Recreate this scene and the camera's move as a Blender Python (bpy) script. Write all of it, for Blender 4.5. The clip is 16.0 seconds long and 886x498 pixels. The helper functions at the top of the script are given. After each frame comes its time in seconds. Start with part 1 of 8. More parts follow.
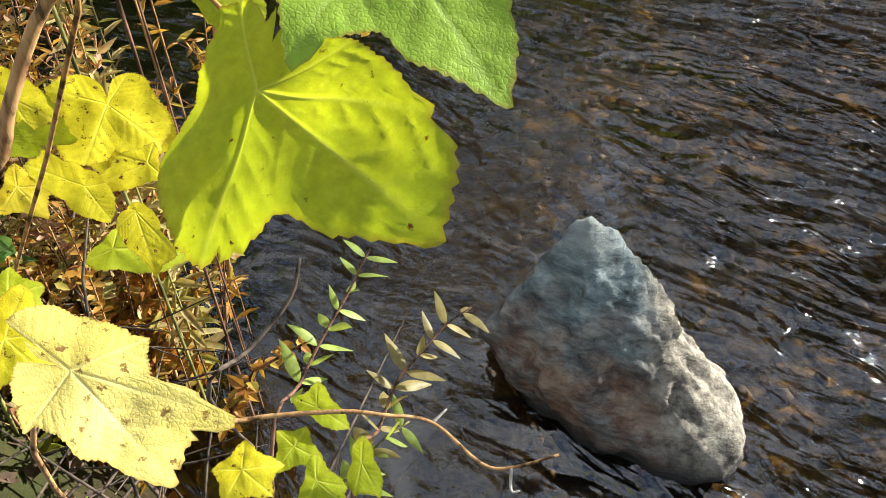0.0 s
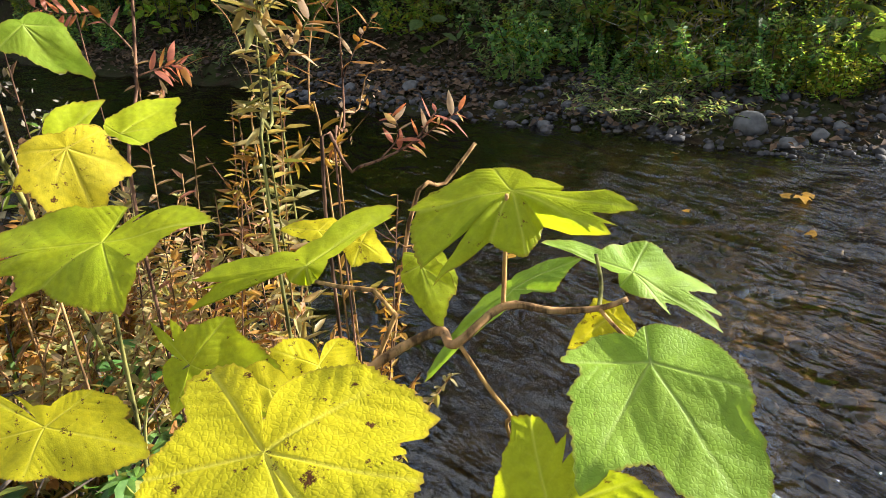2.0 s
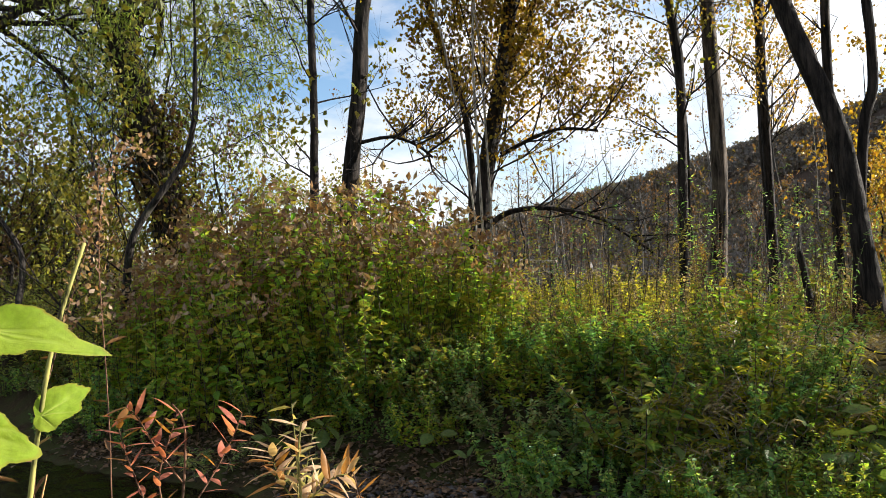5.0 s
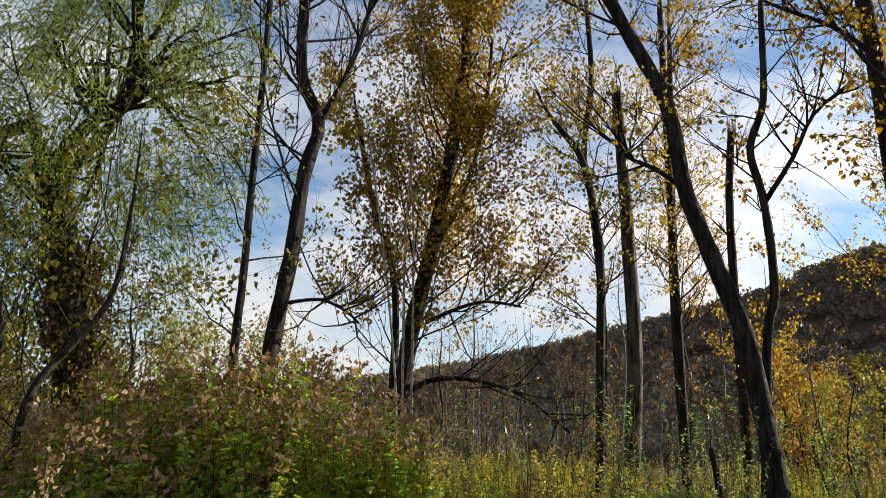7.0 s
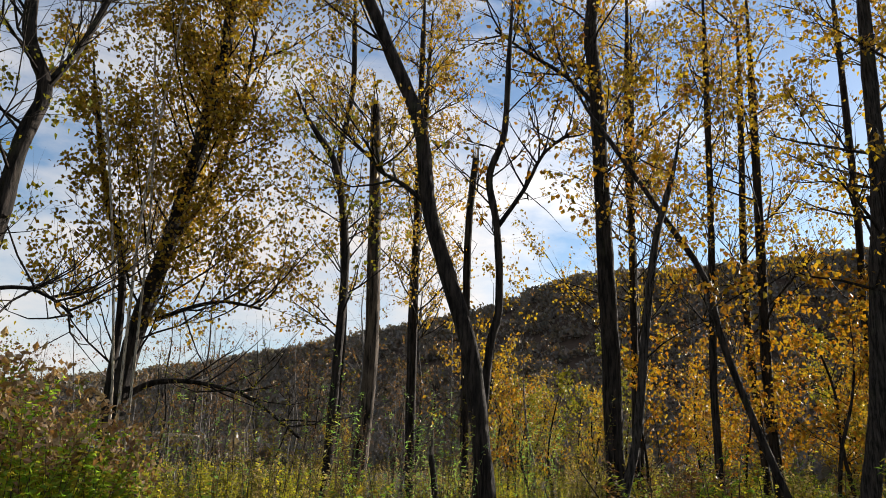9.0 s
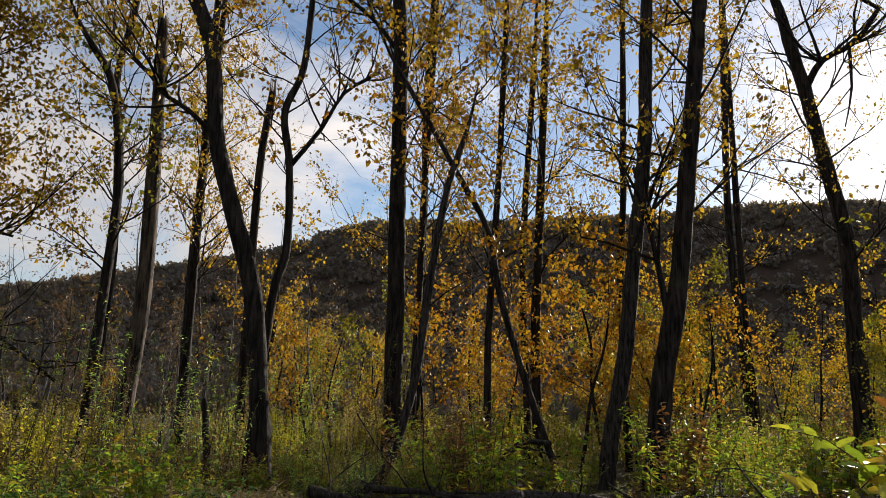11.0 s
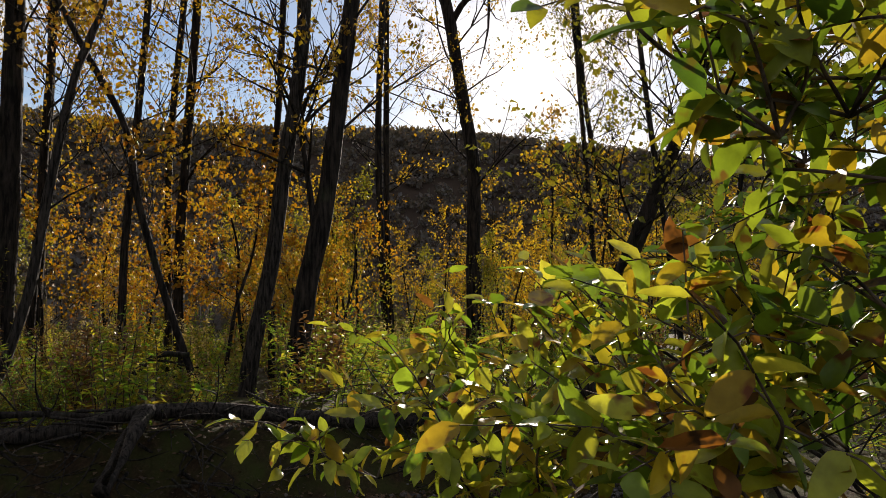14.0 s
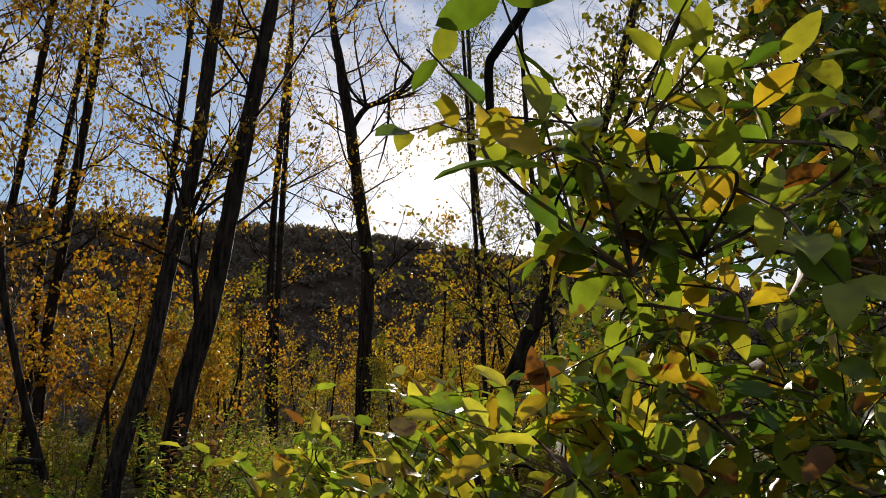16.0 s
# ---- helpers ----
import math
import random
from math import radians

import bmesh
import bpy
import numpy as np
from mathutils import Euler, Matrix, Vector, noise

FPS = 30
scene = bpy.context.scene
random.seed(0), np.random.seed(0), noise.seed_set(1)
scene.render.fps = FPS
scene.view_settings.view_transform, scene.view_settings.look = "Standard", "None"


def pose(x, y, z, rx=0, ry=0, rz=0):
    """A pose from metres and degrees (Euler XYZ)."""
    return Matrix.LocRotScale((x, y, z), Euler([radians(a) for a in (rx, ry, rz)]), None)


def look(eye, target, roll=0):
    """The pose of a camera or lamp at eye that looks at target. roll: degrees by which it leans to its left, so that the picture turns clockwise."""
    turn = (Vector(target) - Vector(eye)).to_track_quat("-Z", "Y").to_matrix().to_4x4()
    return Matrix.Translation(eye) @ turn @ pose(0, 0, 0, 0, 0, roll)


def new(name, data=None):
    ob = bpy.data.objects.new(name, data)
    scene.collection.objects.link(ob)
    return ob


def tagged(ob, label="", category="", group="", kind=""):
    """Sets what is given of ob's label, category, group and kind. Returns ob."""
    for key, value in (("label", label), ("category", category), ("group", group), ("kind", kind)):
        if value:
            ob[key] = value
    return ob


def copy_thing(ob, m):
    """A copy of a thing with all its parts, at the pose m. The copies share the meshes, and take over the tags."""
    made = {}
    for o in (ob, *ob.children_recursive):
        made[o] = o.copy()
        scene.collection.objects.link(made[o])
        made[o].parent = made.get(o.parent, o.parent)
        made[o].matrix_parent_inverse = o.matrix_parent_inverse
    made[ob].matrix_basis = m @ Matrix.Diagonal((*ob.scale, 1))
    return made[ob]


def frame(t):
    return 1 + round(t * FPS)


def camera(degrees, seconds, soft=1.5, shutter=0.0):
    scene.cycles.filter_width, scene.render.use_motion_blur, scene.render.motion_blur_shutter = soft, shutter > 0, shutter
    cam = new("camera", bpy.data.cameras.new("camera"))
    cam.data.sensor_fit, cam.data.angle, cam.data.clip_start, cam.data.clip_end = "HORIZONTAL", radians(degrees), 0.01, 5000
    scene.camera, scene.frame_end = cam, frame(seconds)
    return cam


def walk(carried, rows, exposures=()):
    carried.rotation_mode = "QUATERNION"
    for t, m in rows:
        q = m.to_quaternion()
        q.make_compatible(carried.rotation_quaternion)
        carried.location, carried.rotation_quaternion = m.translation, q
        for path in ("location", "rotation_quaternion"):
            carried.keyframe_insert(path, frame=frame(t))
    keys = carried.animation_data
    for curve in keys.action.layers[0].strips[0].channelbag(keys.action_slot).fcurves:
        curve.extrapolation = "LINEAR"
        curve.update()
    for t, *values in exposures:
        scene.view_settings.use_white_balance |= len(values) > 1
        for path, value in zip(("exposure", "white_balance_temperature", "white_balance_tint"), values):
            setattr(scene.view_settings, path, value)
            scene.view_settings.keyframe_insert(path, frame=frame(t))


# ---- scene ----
cam = camera(62.77, 16.0, soft=0.5)
PATH = [
    (0.0, pose(0.101, -0.000, 1.212, 48.75, 1.41, -0.19)),
    (0.5, pose(0.098, 0.004, 1.232, 52.58, 2.04, 0.93)),
    (1.0, pose(0.090, 0.007, 1.257, 55.75, 3.04, 2.22)),
    (1.5, pose(0.066, 0.002, 1.285, 59.34, 2.84, 5.46)),
    (2.0, pose(0.039, -0.002, 1.326, 64.16, 3.03, 10.11)),
    (2.5, pose(0.026, -0.001, 1.368, 69.70, 2.65, 11.74)),
    (3.0, pose(0.008, -0.003, 1.434, 75.71, 1.27, 11.66)),
    (3.5, pose(0.002, -0.003, 1.499, 82.70, 1.11, 11.57)),
    (4.0, pose(0.001, -0.002, 1.532, 86.44, 1.61, 11.24)),
    (4.5, pose(-0.000, 0.005, 1.554, 89.03, 1.62, 10.91)),
    (5.0, pose(0.000, 0.000, 1.600, 93.46, 1.35, 10.72)),
    (5.2, pose(-0.007, 0.003, 1.611, 95.26, 1.13, 10.58)),
    (7.3, pose(-0.077, -0.102, 1.894, 106.88, -2.85, 0.84)),
    (7.5, pose(-0.068, -0.094, 1.902, 107.55, -2.94, -1.68)),
    (8.0, pose(-0.034, -0.079, 1.907, 107.61, -2.86, -7.30)),
    (8.5, pose(-0.013, -0.064, 1.912, 107.34, -2.45, -12.16)),
    (8.7, pose(-0.001, -0.067, 1.912, 107.05, -2.13, -13.84)),
    (10.8, pose(0.101, 0.074, 1.931, 103.13, -1.30, -31.12)),
    (11.0, pose(0.114, 0.078, 1.945, 102.65, -1.37, -32.93)),
    (11.5, pose(0.144, 0.079, 1.944, 101.22, -0.63, -38.47)),
    (12.0, pose(0.183, 0.077, 1.939, 99.24, -0.22, -43.35)),
    (12.5, pose(0.199, 0.071, 1.939, 98.22, -0.37, -46.99)),
    (13.0, pose(0.207, 0.066, 1.937, 97.15, -0.42, -50.45)),
    (13.5, pose(0.222, 0.061, 1.939, 95.81, -0.21, -54.89)),
    (14.0, pose(0.238, 0.051, 1.937, 95.96, 0.35, -59.61)),
    (14.5, pose(0.249, 0.048, 1.941, 98.34, -0.68, -63.28)),
    (15.0, pose(0.260, 0.044, 1.948, 102.12, -1.79, -66.36)),
    (15.5, pose(0.260, 0.040, 1.950, 103.72, -0.99, -68.32)),
    (16.0, pose(0.259, 0.041, 1.952, 103.94, -0.13, -68.15)),
]
EXPOSURES = [(0, 1.7, 6100, 9), (2.0, 1.75, 6100, 9), (2.5, 1.95, 6000, 9), (3.0, 2.76, 5900, 9), (3.5, 3.06, 5900, 9), (4.0, 2.55, 6000, 9), (4.5, 2.1, 6200, 9), (5.0, 1.65, 6400, 10), (8.0, 1.2, 6500, 11), (11.0, 0.85, 6800, 14), (12.5, 0.62, 6900, 15), (14.0, 0.75, 7000, 16), (16.0, 0.6, 6900, 15)]
walk(cam, PATH, EXPOSURES)

# ---- light ----
SUN_EL, SUN_AZ = radians(19.2), radians(66.9)
SUN_DIR = Vector((math.sin(SUN_AZ) * math.cos(SUN_EL), math.cos(SUN_AZ) * math.cos(SUN_EL), math.sin(SUN_EL)))
world = bpy.data.worlds.new("sky")
scene.world = world
world.use_nodes = True
wn, wl = world.node_tree.nodes, world.node_tree.links
sky = wn.new("ShaderNodeTexSky")
sky.sky_type, sky.sun_disc = "NISHITA", False
sky.sun_elevation, sky.sun_rotation = SUN_EL, SUN_AZ
sky.air_density, sky.dust_density, sky.ozone_density = 1.1, 0.25, 2.5
coord = wn.new("ShaderNodeTexCoord")
squash = wn.new("ShaderNodeMapping")
squash.inputs["Scale"].default_value = (1.0, 1.0, 2.6)
clouds = wn.new("ShaderNodeTexNoise")
clouds.inputs["Scale"].default_value, clouds.inputs["Detail"].default_value, clouds.inputs["Roughness"].default_value = 2.3, 7.0, 0.58
cloud_ramp = wn.new("ShaderNodeValToRGB")
cloud_ramp.color_ramp.elements[0].position, cloud_ramp.color_ramp.elements[1].position = 0.42, 0.60
toward = wn.new("ShaderNodeVectorMath")
toward.operation = "DOT_PRODUCT"
toward.inputs[1].default_value = SUN_DIR
glow = wn.new("ShaderNodeMapRange")
glow.inputs["From Min"].default_value, glow.inputs["From Max"].default_value = 0.9968, 1.0
glow.inputs["To Min"].default_value, glow.inputs["To Max"].default_value = 0.0, 1.0
glow_curve = wn.new("ShaderNodeMath")
glow_curve.operation = "POWER"
glow_curve.inputs[1].default_value = 2.6
cloud_light = wn.new("ShaderNodeMath")
cloud_light.operation = "MULTIPLY_ADD"
cloud_light.inputs[1].default_value, cloud_light.inputs[2].default_value = 30.0, 4.3
aureole = wn.new("ShaderNodeMapRange")
aureole.interpolation_type = "SMOOTHSTEP"
aureole.inputs["From Min"].default_value, aureole.inputs["From Max"].default_value = 0.55, 1.05
aureole.inputs["To Min"].default_value, aureole.inputs["To Max"].default_value = 0.0, 5.0
cloud_sum = wn.new("ShaderNodeMath")
cloud_sum.operation = "ADD"
cloud_colour = wn.new("ShaderNodeVectorMath")
cloud_colour.operation = "SCALE"
cloud_colour.inputs[0].default_value = (1.0, 0.985, 0.97)
haze = wn.new("ShaderNodeMath")
haze.operation = "MAXIMUM"
mix_sky = wn.new("ShaderNodeMix")
mix_sky.data_type = "RGBA"
wl.new(coord.outputs["Generated"], squash.inputs["Vector"])
wl.new(squash.outputs["Vector"], clouds.inputs["Vector"])
wl.new(clouds.outputs["Fac"], cloud_ramp.inputs["Fac"])
wl.new(coord.outputs["Generated"], toward.inputs[0])
wl.new(toward.outputs["Value"], glow.inputs["Value"])
wl.new(glow.outputs["Result"], glow_curve.inputs[0])
wl.new(glow_curve.outputs["Value"], cloud_light.inputs[0])
wl.new(toward.outputs["Value"], aureole.inputs["Value"])
wl.new(aureole.outputs["Result"], cloud_sum.inputs[1])
wl.new(cloud_light.outputs["Value"], cloud_sum.inputs[0])
wl.new(cloud_sum.outputs["Value"], cloud_colour.inputs["Scale"])
wl.new(cloud_ramp.outputs["Color"], haze.inputs[0])
wl.new(glow.outputs["Result"], haze.inputs[1])
wl.new(haze.outputs["Value"], mix_sky.inputs["Factor"])
clear = wn.new("ShaderNodeVectorMath")
clear.operation = "SCALE"
clear.inputs["Scale"].default_value = 0.85
wl.new(sky.outputs["Color"], clear.inputs[0])
wl.new(clear.outputs["Vector"], mix_sky.inputs["A"])
wl.new(cloud_colour.outputs["Vector"], mix_sky.inputs["B"])
wl.new(mix_sky.outputs["Result"], wn["Background"].inputs["Color"])
wn["Background"].inputs["Strength"].default_value = 0.086

sun = new("sun", bpy.data.lights.new("sun", "SUN"))
sun.data.energy, sun.data.angle, sun.data.color = 5.0, radians(0.53), (1.0, 0.93, 0.82)
sun.matrix_world = look(SUN_DIR * 50, (0, 0, 0))

# ---- materials ----


def nodes_of(name):
    m = bpy.data.materials.new(name)
    m.use_nodes = True
    n, l = m.node_tree.nodes, m.node_tree.links
    return m, n, l, n["Principled BSDF"], n["Material Output"]


def ramp_of(n, stops):
    r = n.new("ShaderNodeValToRGB")
    e = r.color_ramp.elements
    while len(e) < len(stops):
        e.new(0.5)
    for k, (at, c) in enumerate(stops):
        e[k].position, e[k].color = at, (*c, 1)
    return r


def noise_of(n, l, scale, detail=4, rough=0.55, out="Object", stretch=None):
    c = n.new("ShaderNodeTexCoord")
    t = n.new("ShaderNodeTexNoise")
    t.inputs["Scale"].default_value, t.inputs["Detail"].default_value, t.inputs["Roughness"].default_value = scale, detail, rough
    if stretch:
        mp = n.new("ShaderNodeMapping")
        mp.inputs["Scale"].default_value = stretch
        l.new(c.outputs[out], mp.inputs["Vector"])
        l.new(mp.outputs["Vector"], t.inputs["Vector"])
    else:
        l.new(c.outputs[out], t.inputs["Vector"])
    return t


def mix_of(n, l, a, b, fac, blend="MIX"):
    m = n.new("ShaderNodeMix")
    m.data_type, m.blend_type = "RGBA", blend
    for socket, v in (("A", a), ("B", b), ("Factor", fac)):
        if isinstance(v, (int, float)):
            m.inputs[socket].default_value = v
        elif isinstance(v, tuple):
            m.inputs[socket].default_value = (*v, 1)
        else:
            l.new(v, m.inputs[socket])
    return m.outputs["Result"]


def bump_of(n, l, height, strength, distance):
    b = n.new("ShaderNodeBump")
    b.inputs["Strength"].default_value, b.inputs["Distance"].default_value = strength, distance
    l.new(height, b.inputs["Height"])
    return b.outputs["Normal"]


def leaf_material(name, colours, translucent=0.45, rough=0.5, spots=0.0, spot_colour=(0.09, 0.04, 0.015), spot_scale=60.0, through_it=1.6):
    """Leaves of one plant: a colour for each leaf, blotches on it, light that passes through."""
    m, n, l, p, out = nodes_of(name)
    g = n.new("ShaderNodeNewGeometry")
    stops = [(k / max(1, len(colours) - 1), c) for k, c in enumerate(colours)]
    r = ramp_of(n, stops)
    l.new(g.outputs["Random Per Island"], r.inputs["Fac"])
    mottle = noise_of(n, l, 60.0, 4)
    shade = ramp_of(n, [(0.3, (0.62, 0.60, 0.58)), (0.7, (1.22, 1.20, 1.1))])
    l.new(mottle.outputs["Fac"], shade.inputs["Fac"])
    c = mix_of(n, l, r.outputs["Color"], shade.outputs["Color"], 1.0, "MULTIPLY")
    if spots:
        s = noise_of(n, l, spot_scale, 3, 0.65)
        sr = ramp_of(n, [(0.62 - spots * 0.12, (0, 0, 0)), (0.70 - spots * 0.12, (1, 1, 1))])
        l.new(s.outputs["Fac"], sr.inputs["Fac"])
        c = mix_of(n, l, c, spot_colour, sr.outputs["Color"])
    l.new(c, p.inputs["Base Color"])
    p.inputs["Roughness"].default_value = rough
    p.inputs["Specular IOR Level"].default_value = 0.35
    tr = n.new("ShaderNodeBsdfTranslucent")
    l.new(mix_of(n, l, c, (through_it, through_it * 0.95, through_it * 0.5), 1.0, "MULTIPLY"), tr.inputs["Color"])
    mx = n.new("ShaderNodeMixShader")
    mx.inputs["Fac"].default_value = translucent
    l.new(p.outputs[0], mx.inputs[1])
    l.new(tr.outputs[0], mx.inputs[2])
    l.new(mx.outputs[0], out.inputs["Surface"])
    return m


def blade_material(name, base, edge, vein, spots, spot_colour=(0.12, 0.045, 0.012), translucent=0.5):
    """A large raspberry leaf: veins, quilting and brown spots on the blade."""
    m, n, l, p, out = nodes_of(name)
    a = n.new("ShaderNodeAttribute")
    a.attribute_name = "vein"
    rim = n.new("ShaderNodeAttribute")
    rim.attribute_name = "rim"
    info = n.new("ShaderNodeObjectInfo")
    patch = noise_of(n, l, 18.0, 4)
    pr = ramp_of(n, [(0.35, (0, 0, 0)), (0.68, (1, 1, 1))])
    l.new(patch.outputs["Fac"], pr.inputs["Fac"])
    c = mix_of(n, l, base, edge, pr.outputs["Color"])
    fine = noise_of(n, l, 160.0, 3)
    fr = ramp_of(n, [(0.3, (0.82, 0.82, 0.8)), (0.7, (1.1, 1.1, 1.05))])
    l.new(fine.outputs["Fac"], fr.inputs["Fac"])
    c = mix_of(n, l, c, fr.outputs["Color"], 1.0, "MULTIPLY")
    c = mix_of(n, l, c, vein, a.outputs["Fac"])
    shift = n.new("ShaderNodeTexCoord")
    move = n.new("ShaderNodeVectorMath")
    l.new(shift.outputs["Object"], move.inputs[0])
    l.new(info.outputs["Random"], move.inputs[1])
    s = n.new("ShaderNodeTexNoise")
    s.inputs["Scale"].default_value, s.inputs["Detail"].default_value, s.inputs["Roughness"].default_value = 125.0, 6.0, 0.7
    l.new(move.outputs["Vector"], s.inputs["Vector"])
    sr = ramp_of(n, [(0.685 - spots * 0.1, (0, 0, 0)), (0.74 - spots * 0.1, (1, 1, 1))])
    l.new(s.outputs["Fac"], sr.inputs["Fac"])
    c = mix_of(n, l, c, spot_colour, sr.outputs["Color"])
    c = mix_of(n, l, c, (0.30, 0.15, 0.03), rim.outputs["Fac"])
    cells = n.new("ShaderNodeTexVoronoi")
    cells.feature = "DISTANCE_TO_EDGE"
    cells.inputs["Scale"].default_value = 470.0
    l.new(shift.outputs["Object"], cells.inputs["Vector"])
    cr = ramp_of(n, [(0.0, (0, 0, 0)), (0.22, (1, 1, 1))])
    l.new(cells.outputs["Distance"], cr.inputs["Fac"])
    net = ramp_of(n, [(0.0, (0.96, 0.97, 0.93)), (0.12, (1.01, 1.01, 1.01))])
    l.new(cells.outputs["Distance"], net.inputs["Fac"])
    c = mix_of(n, l, c, net.outputs["Color"], 1.0, "MULTIPLY")
    l.new(c, p.inputs["Base Color"])
    l.new(bump_of(n, l, cr.outputs["Color"], 0.26, 0.0005), p.inputs["Normal"])
    p.inputs["Roughness"].default_value = 0.52
    p.inputs["Specular IOR Level"].default_value = 0.26
    tr = n.new("ShaderNodeBsdfTranslucent")
    l.new(mix_of(n, l, c, (1.2, 1.15, 0.5), 1.0, "MULTIPLY"), tr.inputs["Color"])
    mx = n.new("ShaderNodeMixShader")
    mx.inputs["Fac"].default_value = translucent
    l.new(p.outputs[0], mx.inputs[1])
    l.new(tr.outputs[0], mx.inputs[2])
    l.new(mx.outputs[0], out.inputs["Surface"])
    return m


def bark_material(name, dark, light, scale=9.0, moss=0.0, rough=0.9, relief=0.03):
    m, n, l, p, out = nodes_of(name)
    ridges = noise_of(n, l, scale, 6, 0.65, stretch=(1.0, 1.0, 0.22))
    r = ramp_of(n, [(0.32, dark), (0.68, light)])
    l.new(ridges.outputs["Fac"], r.inputs["Fac"])
    crack = noise_of(n, l, scale * 1.7, 5, 0.6, stretch=(1.0, 1.0, 0.11))
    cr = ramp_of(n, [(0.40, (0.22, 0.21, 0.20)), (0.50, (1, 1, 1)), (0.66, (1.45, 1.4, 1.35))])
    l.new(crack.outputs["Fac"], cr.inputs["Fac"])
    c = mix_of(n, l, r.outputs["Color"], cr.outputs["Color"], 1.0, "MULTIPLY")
    if moss:
        b = noise_of(n, l, 1.6, 5)
        br = ramp_of(n, [(0.58, (0, 0, 0)), (0.72, (moss, moss, moss))])
        l.new(b.outputs["Fac"], br.inputs["Fac"])
        c = mix_of(n, l, c, (0.09, 0.11, 0.05), br.outputs["Color"])
    l.new(c, p.inputs["Base Color"])
    p.inputs["Roughness"].default_value = rough
    p.inputs["Specular IOR Level"].default_value = 0.2
    l.new(bump_of(n, l, ridges.outputs["Fac"], 0.8, relief), p.inputs["Normal"])
    return m


def plain_material(name, a, b, scale, rough=0.8, bump=0.0, dist=0.01, island=False):
    m, n, l, p, out = nodes_of(name)
    t = noise_of(n, l, scale, 6, 0.6)
    r = ramp_of(n, [(0.3, a), (0.7, b)])
    l.new(t.outputs["Fac"], r.inputs["Fac"])
    c = r.outputs["Color"]
    if island:
        g = n.new("ShaderNodeNewGeometry")
        ir = ramp_of(n, [(0.0, (0.45, 0.42, 0.4)), (0.5, (0.9, 0.9, 0.9)), (0.9, (1.2, 1.1, 1.0)), (1.0, (1.6, 1.6, 1.65))])
        l.new(g.outputs["Random Per Island"], ir.inputs["Fac"])
        c = mix_of(n, l, c, ir.outputs["Color"], 1.0, "MULTIPLY")
    l.new(c, p.inputs["Base Color"])
    p.inputs["Roughness"].default_value = rough
    if bump:
        l.new(bump_of(n, l, t.outputs["Fac"], bump, dist), p.inputs["Normal"])
    return m


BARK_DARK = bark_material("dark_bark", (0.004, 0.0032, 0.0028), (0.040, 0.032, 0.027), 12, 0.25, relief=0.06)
BARK_GREY = bark_material("grey_bark", (0.012, 0.010, 0.009), (0.055, 0.047, 0.041), 22, 0.3, relief=0.06)
BARK_WILLOW = bark_material("willow_bark", (0.010, 0.008, 0.006), (0.055, 0.044, 0.035), 14, 0.5, relief=0.07)
BARK_SNAG = bark_material("weathered_snag", (0.012, 0.009, 0.007), (0.12, 0.095, 0.073), 9, 0.2, relief=0.07)
DEAD_WOOD = bark_material("dead_wood", (0.10, 0.085, 0.07), (0.34, 0.30, 0.26), 8)
BARK_ASH = bark_material("ashen_bark", (0.06, 0.055, 0.05), (0.20, 0.185, 0.17), 16, relief=0.03)
TWIG = bark_material("twig_bark", (0.04, 0.03, 0.023), (0.13, 0.10, 0.075), 30, relief=0.003)
PALE_STEM = bark_material("pale_stem", (0.28, 0.24, 0.18), (0.55, 0.5, 0.42), 30, relief=0.003)
LEAF_GOLD = leaf_material("golden_leaves", [(0.22, 0.14, 0.02), (0.42, 0.29, 0.025), (0.32, 0.27, 0.035), (0.42, 0.24, 0.02), (0.13, 0.07, 0.015), (0.26, 0.19, 0.03)], 0.5, through_it=1.25)
LEAF_ORANGE = leaf_material("orange_leaves", [(0.40, 0.17, 0.015), (0.42, 0.25, 0.02), (0.28, 0.10, 0.015), (0.38, 0.29, 0.03), (0.16, 0.08, 0.02)], 0.45, through_it=1.1)
LEAF_LIME = leaf_material("lime_leaves", [(0.14, 0.18, 0.02), (0.25, 0.24, 0.03), (0.30, 0.25, 0.03), (0.09, 0.12, 0.02)], 0.45, through_it=1.0)
LEAF_WILLOW = leaf_material("willow_leaves", [(0.14, 0.21, 0.04), (0.22, 0.29, 0.06), (0.33, 0.35, 0.10)], 0.55, through_it=2.0)
LEAF_RUST = leaf_material("rust_leaves", [(0.13, 0.06, 0.025), (0.20, 0.11, 0.05), (0.09, 0.045, 0.02), (0.16, 0.13, 0.04)], 0.35)
LEAF_GREEN = leaf_material("herb_leaves", [(0.055, 0.13, 0.045), (0.13, 0.27, 0.075), (0.24, 0.37, 0.09), (0.07, 0.17, 0.07), (0.17, 0.32, 0.10), (0.44, 0.46, 0.14)], 0.5, 0.36, through_it=2.2)
LEAF_MEADOW = leaf_material("meadow_leaves", [(0.18, 0.24, 0.02), (0.30, 0.32, 0.03), (0.36, 0.32, 0.04), (0.22, 0.18, 0.05)], 0.55, through_it=2.2)
LEAF_STRAW = leaf_material("straw_leaves", [(0.28, 0.21, 0.11), (0.44, 0.37, 0.20), (0.18, 0.12, 0.06), (0.36, 0.34, 0.14)], 0.35)
# Distance haze is put into these colours as a blue-grey shift of the brown.
LEAF_HILL = leaf_material("hill_woods", [(0.085, 0.076, 0.078), (0.11, 0.094, 0.089), (0.145, 0.105, 0.082), (0.10, 0.098, 0.108), (0.125, 0.11, 0.105)], 0.3)


